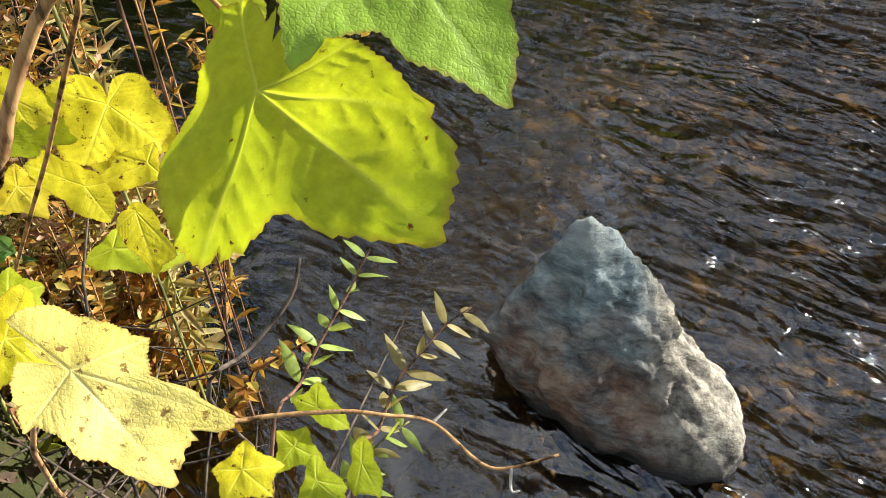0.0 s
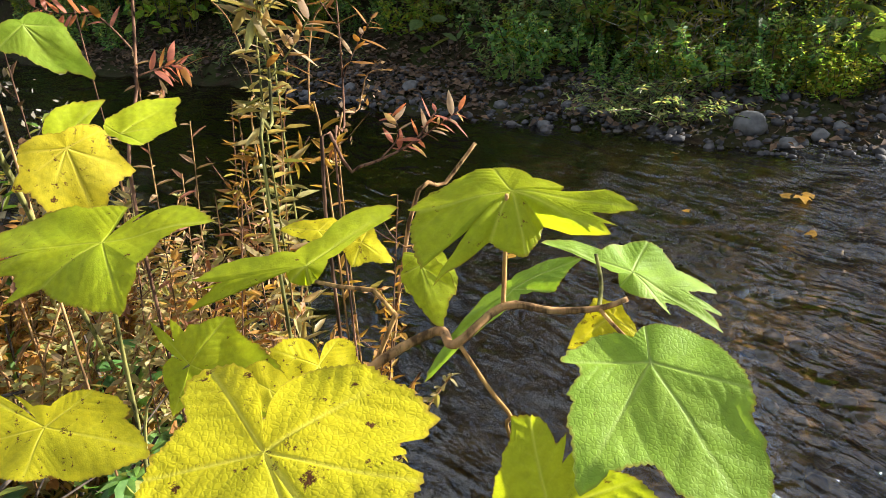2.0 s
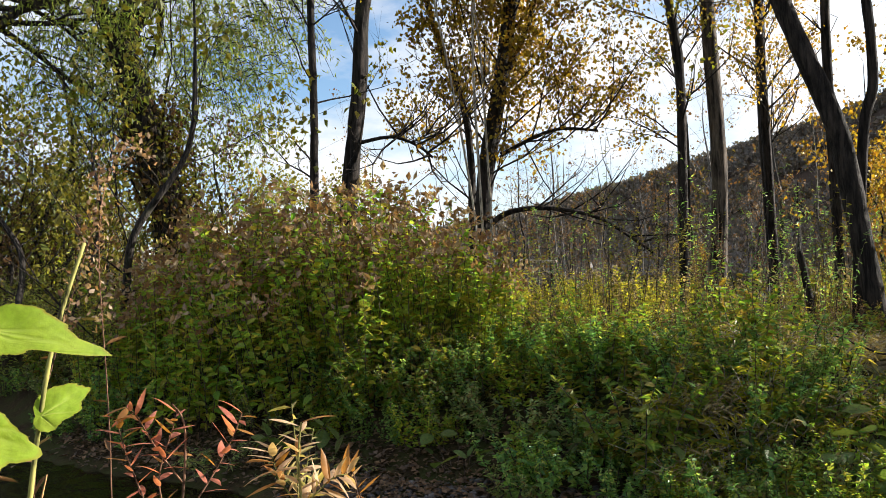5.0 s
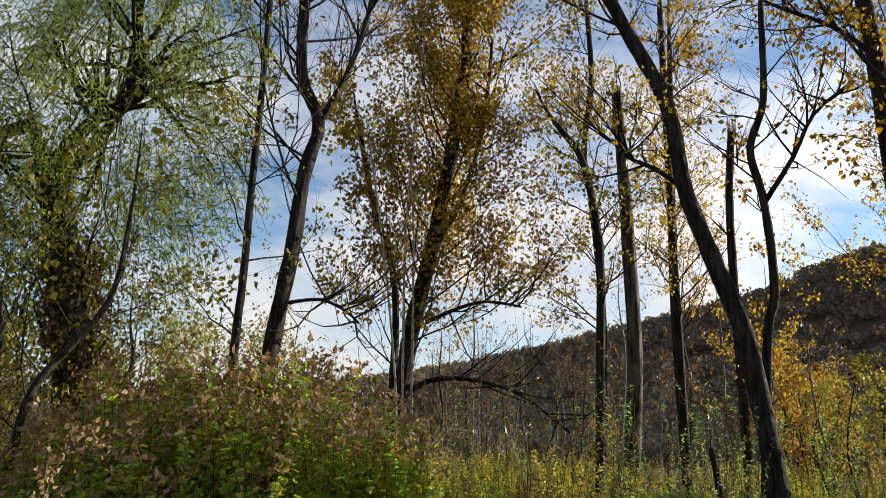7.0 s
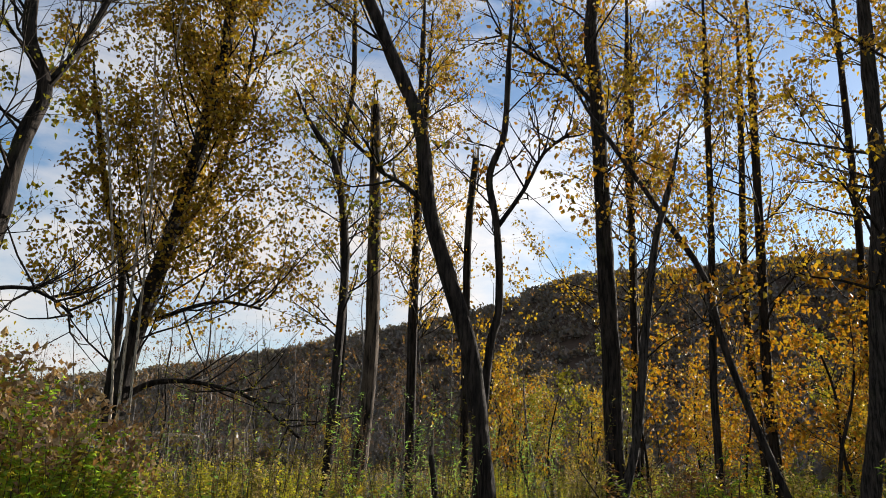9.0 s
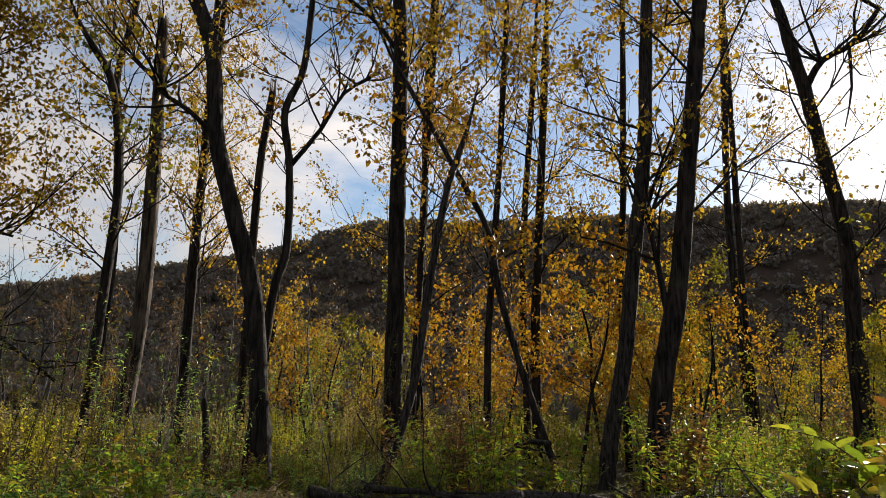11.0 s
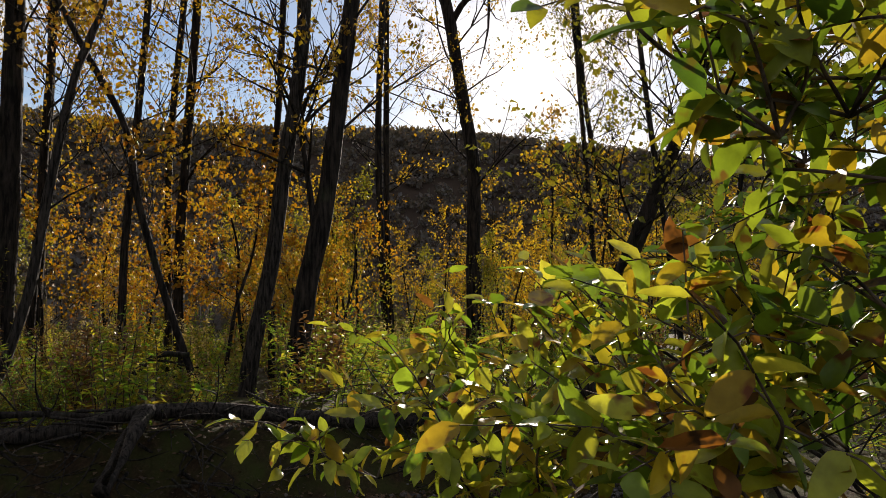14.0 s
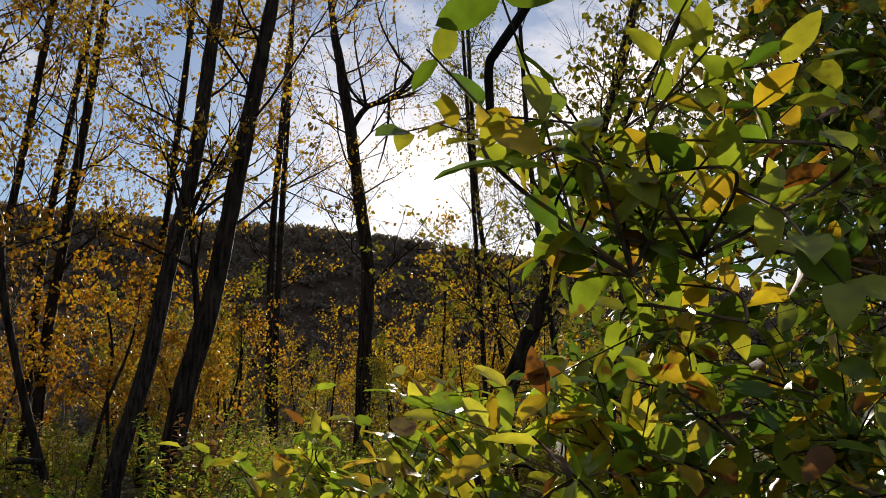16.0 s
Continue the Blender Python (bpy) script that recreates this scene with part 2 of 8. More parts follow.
# ---- mesh tools ----
class Geo:
    """Collects tubes and batches of small shapes for one mesh."""

    def __init__(self):
        self.v, self.f, self.count = [], [], 0

    def add(self, verts, faces):
        self.v.append(np.asarray(verts, float))
        self.f.extend([tuple(int(i) + self.count for i in q) for q in faces])
        self.count += len(verts)

    def tube(self, pts, radii, sides=6, cap=True, rough=0.0):
        pts = [Vector(p) for p in pts]
        k, ring = len(pts), []
        side = None
        for i, p in enumerate(pts):
            d = (pts[min(i + 1, k - 1)] - pts[max(i - 1, 0)]).normalized()
            if side is None:
                side = d.orthogonal().normalized()
            side = (side - d * side.dot(d)).normalized()
            up = d.cross(side)
            r = radii[i] if hasattr(radii, "__len__") else radii
            for s in range(sides):
                a = 2 * math.pi * s / sides
                w = 1.0
                if rough:
                    w += rough * (noise.noise(Vector((math.cos(a) * 1.3, math.sin(a) * 1.3, i * 0.35)) + p * 0.7) + 0.5 * noise.noise(Vector((math.cos(a) * 4, math.sin(a) * 4, i * 0.9))))
                ring.append(p + side * (r * w * math.cos(a)) + up * (r * w * math.sin(a)))
        faces = []
        for i in range(k - 1):
            for s in range(sides):
                t = (s + 1) % sides
                faces.append((i * sides + s, i * sides + t, (i + 1) * sides + t, (i + 1) * sides + s))
        if cap:
            faces.append(tuple(range(sides))[::-1])
            faces.append(tuple((k - 1) * sides + s for s in range(sides)))
        self.add([tuple(q) for q in ring], faces)

    def batch(self, shape, place, axis, normal, size):
        """One copy of shape (verts, faces) at every place, its y along axis and its z along normal."""
        verts, faces = shape
        place, axis, normal = np.asarray(place, float), np.asarray(axis, float), np.asarray(normal, float)
        size = np.broadcast_to(np.asarray(size, float), (len(place),))
        y = axis / np.maximum(np.linalg.norm(axis, axis=1, keepdims=True), 1e-9)
        x = np.cross(y, normal)
        x /= np.maximum(np.linalg.norm(x, axis=1, keepdims=True), 1e-9)
        z = np.cross(x, y)
        t = np.asarray(verts, float)
        w = place[:, None, :] + size[:, None, None] * (t[None, :, 0:1] * x[:, None, :] + t[None, :, 1:2] * y[:, None, :] + t[None, :, 2:3] * z[:, None, :])
        fa = [np.asarray(q) for q in faces]
        base = self.count
        self.v.append(w.reshape(-1, 3))
        k = len(t)
        for i in range(len(place)):
            o = base + i * k
            for q in fa:
                self.f.append(tuple((q + o).tolist()))
        self.count += len(place) * k

    def mesh(self, name, material, smooth=True):
        me = bpy.data.meshes.new(name)
        v = np.concatenate(self.v) if self.v else np.zeros((0, 3))
        me.from_pydata(v.tolist(), [], self.f)
        if smooth:
            me.polygons.foreach_set("use_smooth", [True] * len(me.polygons))
        me.materials.append(material)
        me.update()
        return me


def part(name, geo, material, parent, label="", smooth=True):
    ob = new(name, geo.mesh(name, material, smooth))
    ob.parent = parent
    if label:
        ob["label"] = label
    return ob


def thing(name, place, label, category, group="", kind=""):
    ob = new(name)
    ob.empty_display_size = 0.05
    ob.matrix_basis = pose(*place)
    return tagged(ob, label, category, group, kind)


RHOMB = ([(0, 0, 0), (0.3, 0.45, 0.07), (0, 1, -0.05), (-0.3, 0.45, 0.07)], [(0, 1, 2), (0, 2, 3)])
LANCE = ([(0, 0, 0), (0.125, 0.3, 0.05), (0.09, 0.68, -0.02), (0, 1, -0.16), (-0.09, 0.68, -0.02), (-0.125, 0.3, 0.05)], [(0, 1, 2, 3), (0, 3, 4, 5)])
OVAL = ([(0, 0, 0), (0.2, 0.18, 0.04), (0.28, 0.48, 0.06), (0.17, 0.8, 0.02), (0, 1, -0.06), (-0.17, 0.8, 0.02), (-0.28, 0.48, 0.06), (-0.2, 0.18, 0.04), (0, 0.5, -0.02)],
        [(0, 1, 2, 8), (8, 2, 3, 4), (0, 8, 6, 7), (8, 4, 5, 6)])
MAPLE = ([(0, 0, 0), (0.32, 0.08, 0.05), (0.48, 0.42, -0.06), (0.24, 0.5, 0.04), (0.16, 0.72, 0.03), (0, 1, -0.1), (-0.16, 0.72, 0.03), (-0.24, 0.5, 0.04), (-0.48, 0.42, -0.06), (-0.32, 0.08, 0.05), (0, 0.45, 0.0)],
         [(0, 1, 2, 3), (0, 3, 10), (10, 3, 4, 5), (10, 5, 6, 7), (0, 10, 7), (0, 7, 8, 9)])


WIDE = ([(0, 0, 0), (0.40, 0.30, 0.10), (0.03, 1, -0.14), (-0.36, 0.46, 0.05)], [(0, 1, 2), (0, 2, 3)])
SLIM = ([(0, 0, 0), (0.115, 0.4, 0.05), (0, 1, -0.12), (-0.115, 0.4, 0.05)], [(0, 1, 2), (0, 2, 3)])
EGG = ([(0, 0, 0), (0.25, 0.3, 0.06), (0.2, 0.68, 0.03), (0, 1, -0.08), (-0.2, 0.68, 0.03), (-0.25, 0.3, 0.06)], [(0, 1, 2, 3), (0, 3, 4, 5)])


def far_water(x):
    return np.interp(x, [-60, -12, -5.8, -4.6, -2.9, -1.4, -0.5, 0.2, 0.8, 1.3, 3.0, 5.0, 6.2, 7.5, 9.0, 14, 60],
                     [26, 9.6, 6.9, 6.2, 5.7, 5.0, 4.62, 4.42, 4.13, 4.0, 4.0, 4.2, 3.8, 3.1, 2.6, 1.9, -14])


def bank_foot(x):
    return np.interp(x, [-60, -12, -5.0, -2.9, -1.5, -0.6, 0.2, 0.9, 1.6, 3.0, 3.6, 4.4, 5.2, 6.0, 6.8, 7.5, 9, 14, 60],
                     [26.4, 9.9, 6.7, 5.95, 5.45, 5.5, 5.3, 5.0, 4.95, 6.3, 6.7, 6.2, 5.75, 5.2, 4.6, 3.8, 3.0, 2.2, -12])


def near_water(x):
    return np.interp(x, [-60, -6, -3, -1.5, -0.75, -0.4, 0.0, 0.9, 2.0, 4, 6, 9, 14, 60], [22, 4.0, 2.6, 1.75, 1.15, 0.64, 0.18, -0.02, -0.06, 0.0, 0.6, 1.8, 1.4, -18])


def ridge_angle(az):
    return np.interp(az, [-180, -90, -40, -20, -5, 4, 12, 20, 24, 28, 34, 45, 56, 63, 70, 84, 97, 110, 140, 180],
                     [2, 2.5, 2.5, 2.8, 5.6, 7.6, 9.6, 11.5, 13.0, 14.1, 14.0, 14.3, 14.6, 14.1, 13.2, 10.8, 8.0, 5.5, 3, 2])


def smooth01(t):
    t = np.clip(t, 0, 1)
    return t * t * (3 - 2 * t)


def ripple(x, y):
    return (np.sin(x * 3.1 + 1.3 * np.sin(y * 2.3)) * np.cos(y * 2.7 + 0.7 * np.sin(x * 1.9)) * 0.5 + np.sin(x * 7.3 + y * 5.1) * np.cos(y * 8.9 - x * 3.3) * 0.25)


def ground_height(x, y):
    x, y = np.asarray(x, float), np.asarray(y, float)
    fw, ft, nw = far_water(x), bank_foot(x), near_water(x)
    foot = np.maximum(ft, fw + 0.12)
    bar = 0.12 * smooth01((y - fw) / np.maximum(foot - fw, 0.1))
    far = bar + 0.75 * smooth01((y - foot) / np.interp(x, [2.4, 3.6], [1.5, 0.6])) + 0.06 * smooth01((y - foot - 2) / 8)
    near = 0.34 * smooth01((nw - y) / 0.45) + 0.25 * smooth01((nw - y - 0.4) / 1.5)
    bed = -0.36 * smooth01((y - nw) / 0.22) * smooth01((fw - y) / 0.9)
    z = np.where(y > fw, far, np.where(y < nw, near, bed))
    r = np.hypot(x, y)
    z = z + ripple(x, y) * 0.035 * np.where((y > fw) | (y < nw), 1.0, 0.6)
    az = np.degrees(np.arctan2(x, y))
    rise = smooth01((r - 95) / 205) ** 1.25
    top = 300 * np.tan(np.radians(ridge_angle(az))) + 1.0
    z = np.where(r > 95, z * (1 - rise) + rise * top * np.where(r > 300, 1 - 0.35 * smooth01((r - 300) / 500), 1), z)
    return z


def build_ground():
    rings = [0.0] + list(np.geomspace(0.25, 30, 150)) + list(np.geomspace(31, 900, 60))
    k = 300
    verts, faces = [(0, 0, float(ground_height(0, 0)))], []
    for r in rings[1:]:
        a = np.linspace(0, 2 * math.pi, k, endpoint=False)
        x, y = r * np.sin(a) + 0.1, r * np.cos(a) + 1.5
        z = ground_height(x, y)
        verts += list(zip(x.tolist(), y.tolist(), z.tolist()))
    for s in range(k):
        faces.append((0, 1 + (s + 1) % k, 1 + s))
    for i in range(len(rings) - 2):
        for s in range(k):
            t = (s + 1) % k
            faces.append((1 + i * k + s, 1 + i * k + t, 1 + (i + 1) * k + t, 1 + (i + 1) * k + s))
    g = Geo()
    g.add(verts, faces)
    return g


def ground_material():
    m, n, l, p, out = nodes_of("soil_and_gravel")
    g = n.new("ShaderNodeNewGeometry")
    sep = n.new("ShaderNodeSeparateXYZ")
    l.new(g.outputs["Position"], sep.inputs[0])
    litter = noise_of(n, l, 26, 6, 0.7)
    lr = ramp_of(n, [(0.25, (0.014, 0.010, 0.007)), (0.5, (0.036, 0.024, 0.015)), (0.72, (0.085, 0.053, 0.03))])
    l.new(litter.outputs["Fac"], lr.inputs["Fac"])
    grass = noise_of(n, l, 4, 5)
    gr = ramp_of(n, [(0.35, (0, 0, 0)), (0.7, (1, 1, 1))])
    l.new(grass.outputs["Fac"], gr.inputs["Fac"])
    land = mix_of(n, l, lr.outputs["Color"], (0.04, 0.05, 0.014), gr.outputs["Color"])
    bed = noise_of(n, l, 7, 8, 0.74)
    br = ramp_of(n, [(0.30, (0.03, 0.022, 0.014)), (0.46, (0.16, 0.105, 0.045)), (0.58, (0.48, 0.31, 0.10)), (0.72, (0.30, 0.23, 0.14))])
    l.new(bed.outputs["Fac"], br.inputs["Fac"])
    # Painted shade: the bed grows darker towards negative x, with a noisy edge.
    shade_edge = n.new("ShaderNodeMath")
    shade_edge.operation = "MULTIPLY_ADD"
    shade_edge.inputs[1].default_value = 1.5
    l.new(grass.outputs["Fac"], shade_edge.inputs[0])
    l.new(sep.outputs["X"], shade_edge.inputs[2])
    bed_shade = n.new("ShaderNodeMapRange")
    bed_shade.inputs["From Min"].default_value, bed_shade.inputs["From Max"].default_value = 1.35, 0.25
    l.new(shade_edge.outputs["Value"], bed_shade.inputs["Value"])
    stream_bed = mix_of(n, l, br.outputs["Color"], (0.022, 0.019, 0.015), bed_shade.outputs["Result"])
    wet = n.new("ShaderNodeMapRange")
    wet.inputs["From Min"].default_value, wet.inputs["From Max"].default_value = -0.09, -0.01
    l.new(sep.outputs["Z"], wet.inputs["Value"])
    hill = n.new("ShaderNodeMapRange")
    hill.inputs["From Min"].default_value, hill.inputs["From Max"].default_value = 2.5, 8.0
    l.new(sep.outputs["Z"], hill.inputs["Value"])
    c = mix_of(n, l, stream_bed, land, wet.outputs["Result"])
    c = mix_of(n, l, c, (0.045, 0.032, 0.024), hill.outputs["Result"])
    l.new(c, p.inputs["Base Color"])
    p.inputs["Roughness"].default_value = 0.95
    p.inputs["Specular IOR Level"].default_value = 0.08
    l.new(bump_of(n, l, litter.outputs["Fac"], 0.7, 0.03), p.inputs["Normal"])
    return m


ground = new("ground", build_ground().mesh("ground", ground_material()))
tagged(ground, "leaf-strewn soil, gravel bars and stream bed under autumn woods", "ground", kind="structure")


# water: a sheet with low waves, cut wider than the channel so that the banks hide its rim
def water_material():
    m, n, l, p, out = nodes_of("stream_water")
    n.remove(p)
    c = n.new("ShaderNodeTexCoord")
    turn = n.new("ShaderNodeMapping")
    turn.vector_type = "TEXTURE"
    turn.inputs["Rotation"].default_value = (0, 0, radians(-42))
    turn.inputs["Scale"].default_value = (1.6, 0.75, 1)
    l.new(c.outputs["Object"], turn.inputs["Vector"])
    total = None
    for scale, detail, twist, weight in ((3.6, 2, 1.2, 1.0), (9.5, 2, 1.0, 0.34), (26.0, 2, 0.5, 0.09)):
        w = n.new("ShaderNodeTexNoise")
        w.inputs["Scale"].default_value, w.inputs["Detail"].default_value, w.inputs["Distortion"].default_value = scale, detail, twist
        l.new(turn.outputs["Vector"], w.inputs["Vector"])
        k = n.new("ShaderNodeMath")
        k.operation = "MULTIPLY_ADD"
        k.inputs[1].default_value = weight
        l.new(w.outputs["Fac"], k.inputs[0])
        if total:
            l.new(total, k.inputs[2])
        else:
            k.inputs[2].default_value = 0.0
        total = k.outputs["Value"]
    calm = n.new("ShaderNodeTexNoise")
    calm.inputs["Scale"].default_value, calm.inputs["Detail"].default_value = 1.6, 3
    l.new(c.outputs["Object"], calm.inputs["Vector"])
    across = n.new("ShaderNodeVectorMath")
    across.operation = "DOT_PRODUCT"
    across.inputs[1].default_value = (1.0, -0.25, 0.0)
    l.new(c.outputs["Object"], across.inputs[0])
    race = n.new("ShaderNodeMath")
    race.operation = "MULTIPLY_ADD"
    race.inputs[1].default_value = 1.6
    l.new(calm.outputs["Fac"], race.inputs[0])
    l.new(across.outputs["Value"], race.inputs[2])
    quick = n.new("ShaderNodeMapRange")
    quick.inputs["From Min"].default_value, quick.inputs["From Max"].default_value = 0.75, 1.75
    quick.inputs["To Min"].default_value, quick.inputs["To Max"].default_value = 0.14, 1.0
    l.new(race.outputs["Value"], quick.inputs["Value"])
    b = n.new("ShaderNodeBump")
    b.inputs["Distance"].default_value = 0.30
    l.new(quick.outputs["Result"], b.inputs["Strength"])
    l.new(total, b.inputs["Height"])
    see = n.new("ShaderNodeBsdfTransparent")
    see.inputs["Color"].default_value = (0.76, 0.70, 0.60, 1)
    gloss = n.new("ShaderNodeBsdfGlossy")
    gloss.inputs["Roughness"].default_value = 0.06
    l.new(b.outputs["Normal"], gloss.inputs["Normal"])
    fres = n.new("ShaderNodeFresnel")
    fres.inputs["IOR"].default_value = 2.1
    l.new(b.outputs["Normal"], fres.inputs["Normal"])
    mx = n.new("ShaderNodeMixShader")
    l.new(fres.outputs[0], mx.inputs["Fac"])
    l.new(see.outputs[0], mx.inputs[1])
    l.new(gloss.outputs[0], mx.inputs[2])
    l.new(mx.outputs[0], out.inputs["Surface"])
    return m


def build_water():
    g = Geo()
    xs = np.concatenate([np.linspace(-30, -6, 30), np.linspace(-5.9, 9, 190), np.linspace(9.5, 40, 40)])
    rows = 70
    verts, faces = [], []
    for x in xs:
        a, b = near_water(x) - 0.35, far_water(x) + 0.5
        for j in range(rows):
            y = a + (b - a) * j / (rows - 1)
            z = 0.006 * math.sin(x * 9 + y * 4 + 2 * math.sin(y * 3)) + 0.004 * math.sin(x * 17 - y * 11)
            verts.append((x, y, z))
    for i in range(len(xs) - 1):
        for j in range(rows - 1):
            faces.append((i * rows + j, (i + 1) * rows + j, (i + 1) * rows + j + 1, i * rows + j + 1))
    g.add(verts, faces)
    return g


water = new("water", build_water().mesh("water", water_material()))
tagged(water, "clear shallow stream water rippling over brown gravel", "water", kind="structure")

# ---- the boulder in the stream ----
def rock_material():
    m, n, l, p, out = nodes_of("blue_grey_rock")
    band = noise_of(n, l, 13, 9, 0.70, stretch=(1.0, 1.0, 3.6))
    r = ramp_of(n, [(0.30, (0.02, 0.022, 0.02)), (0.41, (0.09, 0.118, 0.118)), (0.53, (0.20, 0.25, 0.245)), (0.68, (0.42, 0.46, 0.42))])
    l.new(band.outputs["Fac"], r.inputs["Fac"])
    c = r.outputs["Color"]
    co = n.new("ShaderNodeTexCoord")
    sep = n.new("ShaderNodeSeparateXYZ")
    l.new(co.outputs["Object"], sep.inputs[0])
    wob = noise_of(n, l, 11, 5)

    def zone(socket, lo, hi, push):
        """A vein of the stone: where a coordinate, disturbed by noise, lies past a bound."""
        a = n.new("ShaderNodeMath")
        a.operation = "MULTIPLY_ADD"
        a.inputs[1].default_value = push
        l.new(wob.outputs["Fac"], a.inputs[0])
        l.new(socket, a.inputs[2])
        mr = n.new("ShaderNodeMapRange")
        mr.inputs["From Min"].default_value, mr.inputs["From Max"].default_value = lo, hi
        l.new(a.outputs["Value"], mr.inputs["Value"])
        return mr.outputs["Result"]

    lower = zone(sep.outputs["Z"], 0.235, 0.15, 0.2)
    rustn = noise_of(n, l, 6, 6, 0.7, stretch=(1, 1, 2.4))
    rusty = ramp_of(n, [(0.34, (0.035, 0.021, 0.014)), (0.47, (0.14, 0.075, 0.04)), (0.64, (0.30, 0.22, 0.15))])
    l.new(band.outputs["Fac"], rusty.inputs["Fac"])
    rr = ramp_of(n, [(0.34, (0.30, 0.30, 0.30)), (0.5, (1, 1, 1))])
    l.new(rustn.outputs["Fac"], rr.inputs["Fac"])
    c = mix_of(n, l, c, rusty.outputs["Color"], mix_of(n, l, (0, 0, 0), rr.outputs["Color"], lower))
    side = zone(sep.outputs["X"], 0.115, 0.165, 0.14)
    crust = noise_of(n, l, 24, 8, 0.72)
    cr = ramp_of(n, [(0.36, (0.035, 0.028, 0.02)), (0.47, (0.19, 0.165, 0.12)), (0.64, (0.48, 0.43, 0.33))])
    l.new(crust.outputs["Fac"], cr.inputs["Fac"])
    c = mix_of(n, l, c, cr.outputs["Color"], side)
    peak = zone(sep.outputs["Z"], 0.235, 0.29, 0.1)
    c = mix_of(n, l, c, (0.34, 0.35, 0.30), peak)
    g = n.new("ShaderNodeNewGeometry")
    gz = n.new("ShaderNodeSeparateXYZ")
    l.new(g.outputs["Position"], gz.inputs[0])
    wet = n.new("ShaderNodeMapRange")
    wet.inputs["From Min"].default_value, wet.inputs["From Max"].default_value = 0.05, 0.015
    l.new(gz.outputs["Z"], wet.inputs["Value"])
    c = mix_of(n, l, c, (0.022, 0.02, 0.017), wet.outputs["Result"])
    l.new(c, p.inputs["Base Color"])
    p.inputs["Roughness"].default_value = 0.8
    grain = noise_of(n, l, 55, 8, 0.7)
    n1 = bump_of(n, l, grain.outputs["Fac"], 0.7, 0.010)
    b = n.new("ShaderNodeBump")
    b.inputs["Strength"].default_value, b.inputs["Distance"].default_value = 0.8, 0.022
    l.new(band.outputs["Fac"], b.inputs["Height"])
    l.new(n1, b.inputs["Normal"])
    l.new(b.outputs["Normal"], p.inputs["Normal"])
    return m


ROCK = rock_material()


def lump(seed, size, rough, cuts=3, facet=0.0):
    """A stone: a ball broken by planes and noise."""
    bm = bmesh.new()
    bmesh.ops.create_icosphere(bm, subdivisions=cuts, radius=1.0)
    rnd = random.Random(seed)
    planes = [(Vector((rnd.gauss(0, 1), rnd.gauss(0, 1), rnd.gauss(0, 1))).normalized(), rnd.uniform(0.55, 0.85)) for _ in range(9)]
    off = Vector((seed * 3.7, seed * 1.3, 0))
    for v in bm.verts:
        p = v.co.copy()
        for nrm, d in planes:
            over = p.dot(nrm) - d
            if over > 0:
                p -= nrm * over * facet
        p *= 1 + rough * noise.fractal(p * 1.7 + off, 0.9, 2.1, 5) + rough * 0.35 * noise.noise(p * 6 + off)
        v.co = Vector((p.x * size[0], p.y * size[1], p.z * size[2]))
    return bm


def mesh_object(name, bm, material, parent=None, smooth=True):
    me = bpy.data.meshes.new(name)
    bm.to_mesh(me)
    bm.free()
    me.materials.append(material)
    me.polygons.foreach_set("use_smooth", [smooth] * len(me.polygons))
    ob = new(name, me)
    ob.parent = parent
    return ob


def build_rock():
    """A wedge of layered stone: a narrow peak, a smooth slab in front, a rough broken side."""
    c0 = Vector((0.41, 1.0, 0.06))
    corners = [(0.365, 1.15, 0.30), (0.43, 1.125, 0.282), (0.15, 1.01, 0.10), (0.18, 0.92, 0.075), (0.27, 0.95, -0.15), (0.31, 0.84, 0.10), (0.38, 0.79, 0.05), (0.42, 0.86, -0.15),
               (0.47, 1.06, 0.215), (0.60, 0.90, 0.15), (0.665, 0.83, 0.07), (0.66, 0.88, -0.15), (0.48, 0.70, 0.0), (0.62, 0.72, 0.03), (0.40, 0.74, -0.12), (0.60, 0.76, -0.15), (0.58, 1.1, 0.05), (0.42, 1.3, -0.12), (0.24, 1.2, -0.05), (0.46, 0.87, 0.165)]
    hull = bmesh.new()
    for q in corners:
        hull.verts.new(Vector(q) - c0)
    bmesh.ops.convex_hull(hull, input=hull.verts[:])
    hull.normal_update()
    breaks = [(f.normal.copy(), f.normal.dot(f.verts[0].co)) for f in hull.faces if f.normal.dot(f.verts[0].co) > 0.01]
    hull.free()
    bm = bmesh.new()
    bmesh.ops.create_icosphere(bm, subdivisions=6, radius=1.0)
    for v in bm.verts:
        w = v.co.normalized()
        inv = sum(max(0.0, w.dot(n) / d) ** 30 for n, d in breaks) ** (1 / 30)
        q = w / inv
        layer = q.dot(Vector((-0.25, -0.3, 0.92)))
        strata = noise.noise(Vector((q.x * 7, q.y * 7, layer * 34)))
        d = 0.030 * noise.fractal(q * 5, 0.8, 2.2, 7) - 0.018 * abs(noise.noise(q * 11)) + 0.009 * strata + 0.007 * noise.fractal(q * 28, 0.7, 2.1, 4)
        side = float(smooth01(np.array((q.x - 0.06 + 0.05 * noise.noise(q * 9)) / 0.05)))
        d += side * (0.018 * noise.noise(q * 11) + 0.014 * abs(noise.noise(q * 26)) - 0.04 * abs(noise.noise(q * 9)))
        v.co = q + w * d
    ob = mesh_object("boulder", bm, ROCK)
    ob.matrix_basis = pose(c0.x, c0.y, c0.z, 0, 0, 0)
    return tagged(ob, "weathered blue-grey boulder with rusty bands rising from the stream", "rock")


build_rock()

